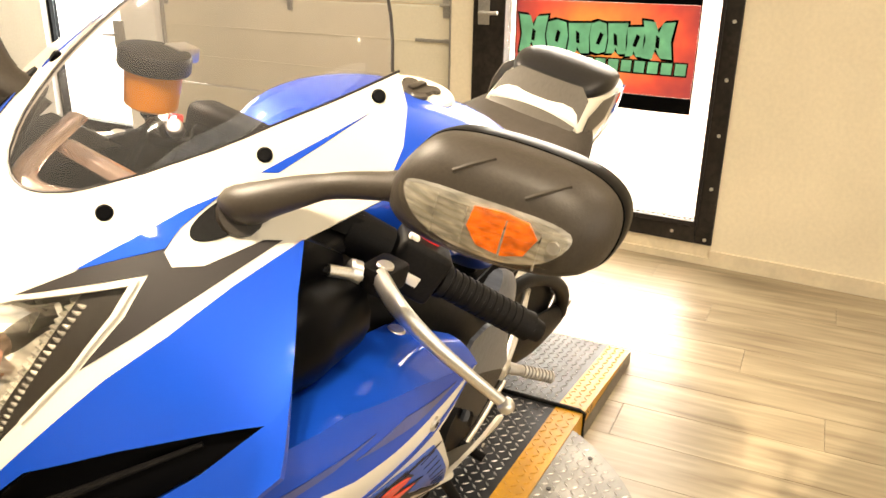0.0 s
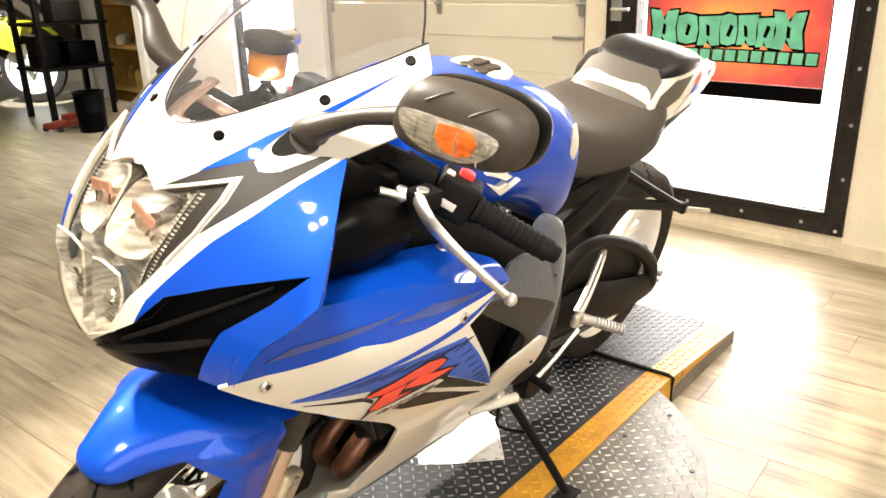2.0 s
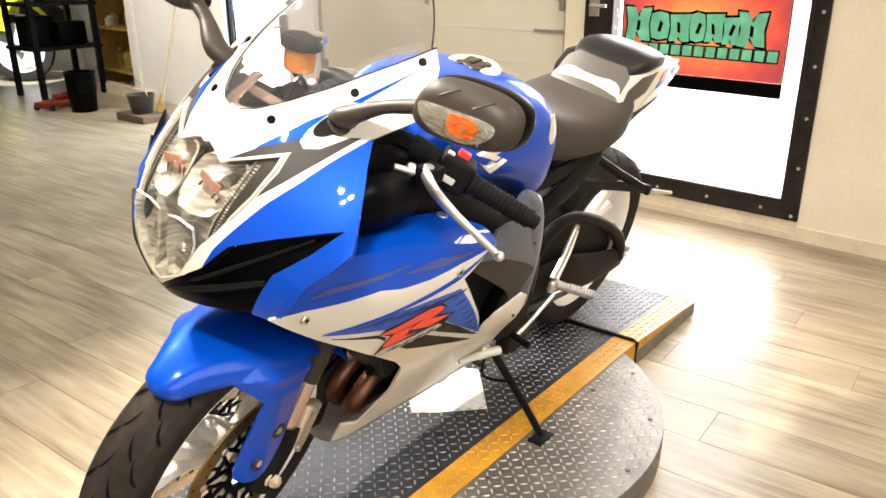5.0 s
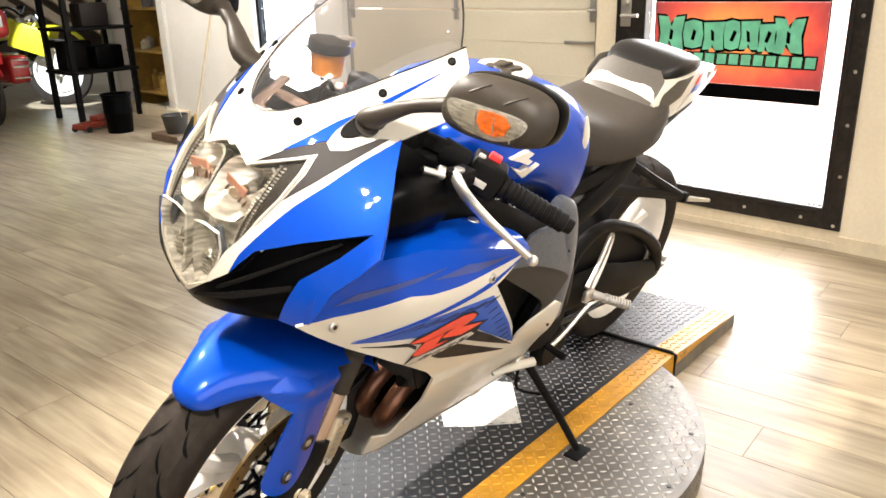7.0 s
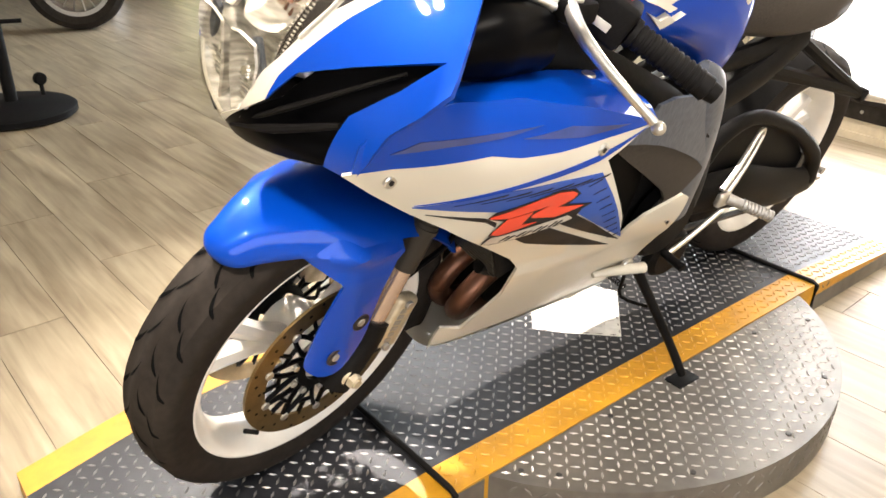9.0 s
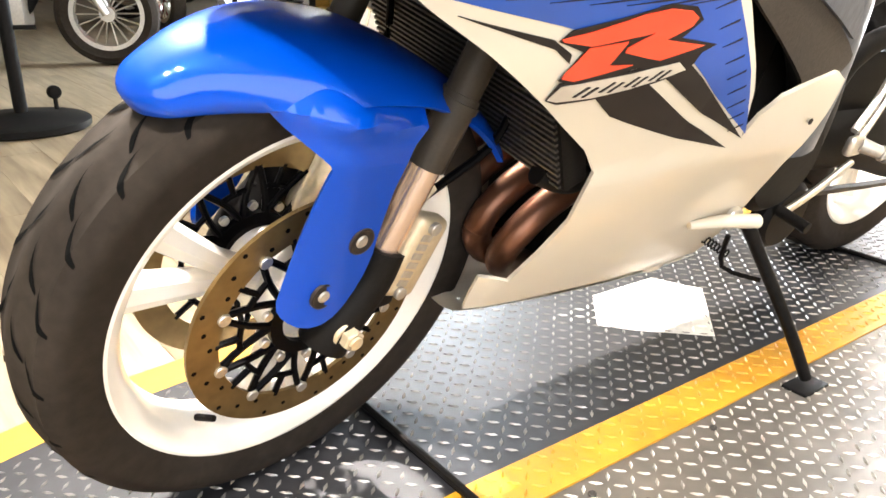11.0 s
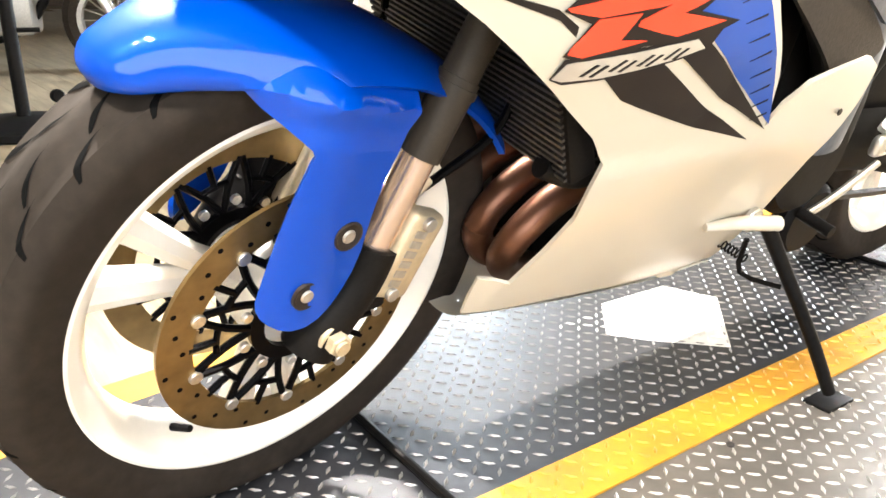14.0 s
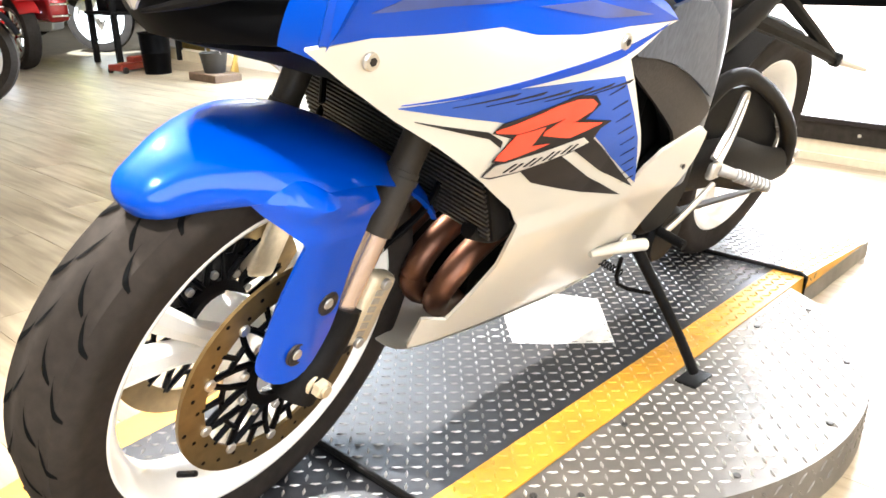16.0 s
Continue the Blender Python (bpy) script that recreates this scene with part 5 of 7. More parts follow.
# --- mirrors with turn signals
HEAD = [(0.246, 1.045), (0.254, 1.074), (0.268, 1.099), (0.292, 1.107), (0.332, 1.111), (0.376, 1.110), (0.402, 1.099), (0.411, 1.077), (0.406, 1.047), (0.390, 1.032), (0.354, 1.023), (0.313, 1.018), (0.278, 1.019), (0.254, 1.027)]
SIGNAL = [(0.263, 1.064), (0.280, 1.073), (0.332, 1.077), (0.383, 1.079), (0.391, 1.067), (0.374, 1.043), (0.336, 1.030), (0.284, 1.038)]
HEAD = [(y, 1.111 - (1.111 - z) * 0.92) for y, z in HEAD]
SIGNAL = [(y, 1.106 - (1.106 - z) * 0.92) for y, z in SIGNAL]
for sgn in (1, -1):
    cy, cz = 0.340, 1.064
    hp = chaikin(HEAD, 2)

    def reach(y, z):
        """How far out a place lies between the middle and the rim of the head."""
        dy, dz = y - cy, z - cz
        best = 0.001
        for (y0, z0), (y1, z1) in zip(hp, hp[1:] + hp[:1]):
            den = dy * (z1 - z0) - dz * (y1 - y0)
            if abs(den) < 1e-12:
                continue
            k = ((y0 - cy) * (z1 - z0) - (z0 - cz) * (y1 - y0)) / den
            e = ((y0 - cy) * dz - (z0 - cz) * dy) / den
            if k > 0 and -1e-6 <= e <= 1 + 1e-6:
                best = max(best, 1 / k)
        return best

    def shell_x(y, z, s):
        return lerp_list([(0, -0.043), (0.6, -0.045), (0.8, -0.0495), (0.92, -0.057), (0.98, -0.066), (1.0, -0.077)], min(s, 1.0))[0] - 0.10 * (y - cy) - 0.22 * max(0.0, z - 1.078)
    bm = bmesh.new()
    rings = []
    for sc in (1.0, 0.975, 0.95, 0.9, 0.84, 0.76, 0.66, 0.5, 0.3, 0.1):
        row = []
        for y, z in hp:
            py, pz = cy + (y - cy) * sc, cz + (z - cz) * sc
            row.append(Vector((shell_x(py, pz, sc), sgn * py, pz)))
        rings.append(row)
    back = [Vector((-0.095 - 0.10 * (y - cy) - 0.22 * max(0.0, z - 1.078), sgn * (cy + (y - cy) * 0.97), cz + (z - cz) * 0.97)) for y, z in hp]
    ring_loft(bm, [back] + rings)
    head = part("mirror", bm, M["mirror_shell"], bike, "dark bronze-black mirror with built-in turn signal")
    bm = bmesh.new()
    rim_rows = []
    for sc, dx in ((0.95, -0.080), (1.012, -0.079), (1.026, -0.084), (1.015, -0.100), (0.98, -0.106), (0.93, -0.105)):
        rim_rows.append([Vector((dx - 0.10 * (y - cy) - 0.22 * max(0.0, z - 1.078), sgn * (cy + (y - cy) * sc), cz + (z - cz) * sc)) for y, z in hp])
    ring_loft(bm, rim_rows, cap=False)
    part("mirror_rim", bm, M["black"], head, "gloss black mirror rim")
    # stalk
    bm = bmesh.new()
    base = cowl(0.135, 0.988)
    add_tube(bm, [(base[0] - 0.02, sgn * 0.125, 0.982), (base[0] + 0.004, sgn * 0.150, 1.002), (-0.052, sgn * 0.20, 1.033), (-0.062, sgn * 0.245, 1.050), (-0.075, sgn * 0.285, 1.062)],
             [0.024, 0.022, 0.0128, 0.014, 0.022], 14, 6, flat=0.75)
    add_tube(bm, [(base[0] - 0.012, sgn * 0.118, 0.968), (base[0] + 0.006, sgn * 0.142, 0.990)], [0.022, 0.018], 14, 3)
    part("mirror_stalk", bm, M["mirror_shell"], head)
    bm = bmesh.new()
    m = [(-0.1045 - 0.10 * (y - cy) - 0.22 * max(0.0, z - 1.078), sgn * (cy + (y - cy) * 0.92), cz + (z - cz) * 0.92) for y, z in hp]
    ring_loft(bm, [[Vector(p) for p in m], [Vector(p) + Vector((-0.002, 0, 0)) for p in m]])
    part("mirror_glass", bm, M["mirror"], head)
    for k in range(2):
        bm = bmesh.new()
        y0 = 0.305 + k * 0.052
        y1 = y0 + 0.022
        add_tube(bm, [(shell_x(y, z, reach(y, z)), sgn * y, z) for y, z in ((y0 - 0.006, 1.088), (y0 + 0.005, 1.096), (y1 - 0.006, 1.103))], 0.0018, 6, 3)
        part("shell_groove", bm, M["mirror_shell"], head)

    def face(y, z):
        return (shell_x(y, z, reach(y, z)) + 0.0065, y, z)
    mir = sgn < 0
    bm = bmesh.new()
    add_patch(bm, SIGNAL, lambda y, z: (face(y, z)[0] - 0.006, y, z), thick=0.004, cell=0.008, round_=2, mirror=mir)
    part("signal_bowl", bm, M["bowl"], head, "ribbed silvered signal bowl")
    bm = bmesh.new()
    add_patch(bm, [(0.322, 1.073), (0.342, 1.076), (0.360, 1.075), (0.368, 1.066), (0.362, 1.052), (0.348, 1.046), (0.330, 1.047), (0.320, 1.058)], lambda y, z: (face(y, z)[0] - 0.0045, y, z), thick=0.002, cell=0.006, mirror=mir)
    part("signal_bulb", bm, M["amber_bulb"], head, "amber turn signal reflector")
    bm = bmesh.new()
    add_patch(bm, SIGNAL, lambda y, z: (face(y, z)[0] + 0.002, y, z), thick=0.002, cell=0.007, round_=2, mirror=mir)
    part("signal_lens", bm, M["lens"], head, "clear turn signal lens")
    # the lens is moulded in long ribs, with a few cross ribs
    for k in range(7):
        q = (k + 0.5) / 7
        line = [(y, (1.046 - 0.010 * math.sin(math.pi * (y - 0.262) / 0.13)) * (1 - q) + (1.073 + 0.05 * (y - 0.28)) * q) for y in (0.280 - 0.008 * q, 0.305, 0.335, 0.360, 0.378 + 0.006 * q)]
        bm = bmesh.new()
        add_tube(bm, [(face(y, z)[0] - 0.0012, sgn * y, z) for y, z in line], 0.0006, 5, 3)
        part("signal_rib", bm, M["lens"], head)
    for y in (0.296, 0.318, 0.346, 0.370):
        bm = bmesh.new()
        add_tube(bm, [(face(y, z)[0] - 0.0035, sgn * y, z) for z in (1.044, 1.058, 1.072)], 0.0009, 5, 2)
        part("signal_rib", bm, M["bowl"], head)
    bm = bmesh.new()
    p = face(0.380, 1.067)
    add_disc(bm, (p[0] - 0.002, sgn * 0.380, 1.067), (1, 0, 0), 0.0045, 0.003, 10)
    part("signal_screw", bm, M["grey_metal"], head)
    # base gasket, white surround
    bm = bmesh.new()
    add_patch(bm, [(0.117, 0.972), (0.117, 0.985), (0.126, 1.002), (0.139, 1.009), (0.151, 1.000), (0.149, 0.982), (0.137, 0.969), (0.125, 0.966)], cowl, off=0.003, thick=0.004, round_=2, mirror=mir)
    part("mirror_base", bm, M["satin"], head)

# --- side fairings with graphics
BLUE_TOP = [(0.092, 0.762), (0.080, 0.785), (0.056, 0.806), (-0.010, 0.818), (-0.094, 0.817), (-0.213, 0.792), (-0.300, 0.768), (-0.366, 0.748)]
LINE_W = [(-0.247, 0.748), (-0.165, 0.744), (-0.102, 0.745), (-0.060, 0.752), (-0.001, 0.744), (0.056, 0.737), (0.103, 0.722)]
WHITE_LOW = [(0.070, 0.697), (0.021, 0.665), (-0.033, 0.634), (-0.109, 0.584), (-0.185, 0.530), (-0.225, 0.490), (-0.240, 0.450), (-0.252, 0.400), (-0.244, 0.345), (-0.230, 0.292),
             (-0.200, 0.306), (-0.172, 0.316), (-0.176, 0.280), (-0.184, 0.246), (-0.225, 0.238), (-0.35, 0.222), (-0.48, 0.205), (-0.600, 0.198), (-0.668, 0.222), (-0.652, 0.284), (-0.628, 0.345), (-0.603, 0.408), (-0.570, 0.478), (-0.546, 0.534), (-0.523, 0.582)]
HOLE = [(-0.500, 0.595), (-0.465, 0.584), (-0.426, 0.568), (-0.411, 0.545), (-0.413, 0.515), (-0.365, 0.585), (-0.320, 0.640), (-0.276, 0.697), (-0.262, 0.715), (-0.330, 0.742), (-0.366, 0.747)]
for s in (False, True):
    def side_chart(x, z):
        p = flank(x, z)
        return (p[0], p[1] - (0.07 * max(0.0, min(1.0, (x + 0.15) / 0.15)) if s else 0.0), p[2])
    bm = bmesh.new()
    add_patch(bm, BLUE_TOP + LINE_W[:-1] + [(0.094, 0.726)], side_chart, thick=0.005, mirror=s, off=0.0005)
    side = part("side_fairing", bm, M["blue"], bike, "blue and white side fairing with red emblem")
    bm = bmesh.new()
    add_patch(bm, [(0.103, 0.7215)] + WHITE_LOW + HOLE + LINE_W[:-1], side_chart, thick=0.005, mirror=s)
    part("white_panel", bm, M["white"], side, "white lower fairing panel")
    for ol, mt, off, lab in (
            ([(0.020, 0.677), (-0.087, 0.696), (-0.180, 0.7), (-0.257, 0.698), (-0.300, 0.652), (-0.360, 0.582), (-0.413, 0.520), (-0.232, 0.637), (-0.083, 0.664)], "navy", 0.0013, "dark blue fairing decal"),
            ([(0.001, 0.664), (-0.082, 0.651), (-0.104, 0.639), (-0.106, 0.630), (-0.086, 0.643)], "charcoal", 0.0012, "charcoal fairing decal"),
            ([(-0.150, 0.597), (-0.202, 0.610), (-0.300, 0.557), (-0.402, 0.501), (-0.290, 0.539), (-0.182, 0.576)], "charcoal", 0.0012, "charcoal fairing decal"),
            ([(-0.219, 0.6145), (-0.243, 0.627), (-0.300, 0.592), (-0.413, 0.514), (-0.300, 0.572)], "charcoal", 0.0022, "charcoal fairing decal"),
            ([(0.018, 0.680), (-0.144, 0.712), (-0.239, 0.727), (-0.346, 0.7465), (-0.316, 0.7385), (-0.242, 0.718), (-0.097, 0.697)], "blue", 0.0012, "blue pinstripe"),
            ([(0.030, 0.7735), (-0.05, 0.780), (-0.13, 0.783), (-0.07, 0.774), (0.00, 0.767), (0.06, 0.757)], "smoky", 0.0016, "smoky grey streak decal"),
            ([(-0.10, 0.770), (-0.18, 0.775), (-0.24, 0.765), (-0.30, 0.757), (-0.20, 0.758)], "smoky", 0.0016, "dark blue streak decal"),
            ([(-0.1029, 0.6136), (-0.1131, 0.6426), (-0.0858, 0.6508), (-0.0934, 0.6616), (-0.1827, 0.686), (-0.2137, 0.683), (-0.2275, 0.672), (-0.211, 0.6564), (-0.260, 0.6474), (-0.2362, 0.6358), (-0.2056, 0.6305), (-0.1726, 0.6268), (-0.1205, 0.6098)], "charcoal", 0.0028, "dark outline of emblem"),
            ([(-0.0873, 0.6533), (-0.0958, 0.6565), (-0.1567, 0.6771), (-0.1845, 0.6822), (-0.209, 0.680), (-0.220, 0.674), (-0.2164, 0.667), (-0.1925, 0.6557), (-0.2434, 0.648), (-0.1976, 0.6357), (-0.154, 0.6437), (-0.154, 0.6483), (-0.1768, 0.663), (-0.1171, 0.6488), (-0.090, 0.6512)], "red", 0.0036, "red angular emblem"),
            ([(-0.1162, 0.6472), (-0.1522, 0.6543), (-0.144, 0.6312), (-0.1693, 0.632), (-0.118, 0.6143), (-0.105, 0.6162), (-0.105, 0.6211)], "red", 0.0036, "red angular emblem"),
            ([(-0.102, 0.5933), (-0.1067, 0.6104), (-0.1927, 0.6293), (-0.2357, 0.6366), (-0.2462, 0.6395), (-0.2414, 0.6215), (-0.225, 0.6165), (-0.2097, 0.6112), (-0.148, 0.5956), (-0.1144, 0.5897)], "charcoal", 0.0022, ""),
            ([(-0.103, 0.5947), (-0.1094, 0.608), (-0.1942, 0.627), (-0.224, 0.6318), (-0.2368, 0.6236), (-0.2233, 0.6189), (-0.208, 0.6137), (-0.1464, 0.598), (-0.1125, 0.593)], "silver_decal", 0.003, "silver emblem bar")):
        bm = bmesh.new()
        add_patch(bm, ol, side_chart, off=off, thick=0.001, mirror=s, cell=0.012)
        part("fairing_decal", bm, M[mt], side, lab)
    # short strokes on the silver bar and thin rays on the blue field
    strokes = []
    for k in range(4):
        a = -0.125 - k * 0.024
        for d in (0.0, 0.009):
            strokes.append(([(a - d, 0.599 + k * 0.0052), (a - d - 0.003, 0.599 + k * 0.0052), (a - d - 0.013, 0.609 + k * 0.0052), (a - d - 0.010, 0.609 + k * 0.0052)], 0.0038))
    for k in range(9):
        a = -0.262 - k * 0.016
        z = 0.688 - k * 0.0185
        strokes.append(([(a, z), (a + 0.024 - k * 0.001, z - 0.008), (a + 0.0002, z - 0.0022)], 0.0021))
    for k in range(6):
        a = -0.03 - k * 0.035
        strokes.append(([(a, 0.6795 + k * 0.001), (a - 0.07, 0.693), (a - 0.065, 0.690)], 0.0021))
    for ol, off in strokes:
        bm = bmesh.new()
        add_patch(bm, ol, side_chart, off=off, thick=0.001, mirror=s, cell=0.03)
        part("decal_stroke", bm, M["charcoal"], side)
    for bx, bz in ((0.050, 0.7155), (-0.246, 0.733), (-0.49, 0.545)):
        p = flank(bx, bz)
        bm = bmesh.new()
        add_disc(bm, (bx, (-1 if s else 1) * (p[1] - 0.001), bz), (0, -1 if s else 1, 0), 0.009 if bx > -0.4 else 0.003, 0.004, 18, bevel=0.0015)
        add_disc(bm, (bx, (-1 if s else 1) * (p[1] + 0.0025), bz), (0, -1 if s else 1, 0), 0.004, 0.0012, 6, mi=1)
        part("fairing_bolt", bm, [M["bolt"], M["charcoal"]], side)
    # shelf that turns in towards the tank
    bm = bmesh.new()
    sg = -1 if s else 1
    rows = []
    for i in range(15):
        x = 0.03 - 0.40 * i / 14
        zt = lerp_list([(-0.37, 0.746), (-0.300, 0.768), (-0.213, 0.792), (-0.094, 0.817), (-0.01, 0.818), (0.06, 0.808)], x)[0]
        yo = flank(x, zt)[1]
        inn = lerp_list([(-0.37, 0.215), (-0.30, 0.17), (0.03, 0.15)], x)[0]
        zi = lerp_list([(-0.37, 0.765), (-0.285, 0.792), (-0.2, 0.800), (-0.1, 0.800), (0.03, 0.79)], x)[0]
        rows.append([Vector((x, sg * (yo + (inn - yo) * (k / 6)), zt + (zi - zt) * (k / 6) + 0.006 * math.sin(math.pi * k / 6))) for k in range(7)])
    ring_loft(bm, rows, closed=False)
    part("fairing_shelf", bm, M["blue"], side)
    bm = bmesh.new()
    add_box(bm, (-0.325, min(sg * 0.165, sg * 0.20), 0.765), (-0.245, max(sg * 0.165, sg * 0.20), 0.790), 0.010, 3)
    part("fairing_bracket", bm, M["blue"], side)
    bm = bmesh.new()
    add_disc(bm, (-0.285, sg * 0.183, 0.789), (0, 0, 1), 0.011, 0.005, 16, bevel=0.002)
    add_disc(bm, (-0.295, sg * 0.203, 0.772), (0, sg, 0.3), 0.007, 0.004, 12, bevel=0.001)
    part("bracket_bolt", bm, M["bolt"], side)
# belly pan
bm = bmesh.new()
rows = []
for i in range(15):
    s = i / 14
    x = -0.185 - 0.485 * s
    zb = lerp_list([(0, 0.245), (0.12, 0.236), (0.4, 0.215), (0.8, 0.195), (1.0, 0.215)], s)[0]
    e = flank(x, zb + 0.006)
    rows.append([Vector((e[0] - 0.02 * (1 - abs(k) / 8) * (1 - s), e[1] * k / 8, e[2] - 0.006 - 0.045 * (1 - (k / 8) ** 2))) for k in range(-8, 9)])
ring_loft(bm, rows, closed=False)
part("belly_pan", bm, M["white"], bike, "white belly pan")

# --- engine, radiator, headers
bm = bmesh.new()
add_box(bm, (-0.62, -0.075, 0.235), (-0.34, 0.075, 0.38), 0.03, 2)
add_box(bm, (-0.62, -0.14, 0.36), (-0.34, 0.14, 0.66), 0.03, 2)
add_box(bm, (-0.80, -0.13, 0.33), (-0.58, 0.13, 0.60), 0.04, 2)
eng = part("engine", bm, M["frame"], bike, "black four-cylinder engine block")
bm = bmesh.new()
add_disc(bm, (-0.70, 0.14, 0.41), (0, 1, 0), 0.085, 0.035, 36, bevel=0.012)
add_disc(bm, (-0.78, 0.14, 0.30), (0, 1, 0), 0.06, 0.03, 30, bevel=0.01)
add_disc(bm, (-0.60, 0.175, 0.34), (0, 1, 0), 0.018, 0.008, 20, bevel=0.002, mi=1)
part("engine_cover", bm, [M["frame"], M["silver"]], eng)
bm = bmesh.new()
for k in range(5):
    add_box(bm, (-0.345, 0.150, 0.60 + k * 0.022), (-0.305, 0.168, 0.612 + k * 0.022), 0.003)
add_box(bm, (-0.35, 0.120, 0.585), (-0.30, 0.158, 0.72), 0.006)
part("cylinder_fin", bm, M["fins"], eng)
bm = bmesh.new()
m = pose(-0.185, 0, 0.575, 0, 23, 0)
add_box(bm, (-0.02, -0.185, -0.135), (0.015, 0.185, 0.15), 0.006, m=m)
rad = part("radiator", bm, M["satin"], bike, "black finned radiator")
for k in range(34):
    z = -0.128 + k * 0.0081
    bm = bmesh.new()
    add_box(bm, (0.015, -0.18, z), (0.019, 0.18, z + 0.0035), m=m)
    part("radiator_fin", bm, M["fins"], rad, smooth=False)
bm = bmesh.new()
add_tube(bm, [(-0.21, 0.15, 0.455), (-0.25, 0.155, 0.44), (-0.30, 0.14, 0.43), (-0.36, 0.12, 0.43)], 0.013, 12, 5)
part("coolant_hose", bm, M["satin"], rad)
for k in range(4):
    y = -0.075 + 0.06 * k
    bm = bmesh.new()
    add_tube(bm, [(-0.40, y, 0.43), (-0.345, y, 0.405), (-0.285, y, 0.372), (-0.25, y * 0.98, 0.335), (-0.25, y * 0.85, 0.298), (-0.285, y * 0.65, 0.262), (-0.36, y * 0.45, 0.24), (-0.52, y * 0.3, 0.228)], 0.0195, 14, 6)
    part("header_pipe", bm, M["exhaust"], eng, "heat-tinted coppery header pipe")
    bm = bmesh.new()
    add_tube(bm, [(-0.40, y, 0.432), (-0.352, y, 0.408)], 0.027, 12, 2)
    part("header_flange", bm, M["fins"], eng)
bm = bmesh.new()
add_tube(bm, [(-0.52, -0.04, 0.24), (-0.75, -0.09, 0.25), (-0.98, -0.17, 0.38), (-1.15, -0.2, 0.45), (-1.38, -0.21, 0.52)], [0.04, 0.045, 0.05, 0.06, 0.055], 16, 5)
part("exhaust_can", bm, M["satin"], bike, "black exhaust silencer")
# cockpit inner dark panels, airbox
bm = bmesh.new()
for sg in (1, -1):
    ring_loft(bm, [[Vector((x, sg * (y + 0.012 * math.sin(k * 1.3)), z)) for k, (x, z) in enumerate(((0.03, 0.80), (-0.02, 0.94), (-0.10, 0.955), (-0.20, 0.90), (-0.26, 0.80)))] for y in (0.150, 0.130, 0.06)], closed=True)
part("inner_cowl", bm, M["black"], bike, "black inner cowl panels")
for sg in (1, -1):
    bm = bmesh.new()
    add_tube(bm, [(-0.03, sg * 0.16, 0.845), (-0.10, sg * 0.155, 0.850), (-0.19, sg * 0.150, 0.842)], [0.035, 0.052, 0.045], 16, 5)
    part("air_duct", bm, M["black"], bike, "ribbed black intake duct")

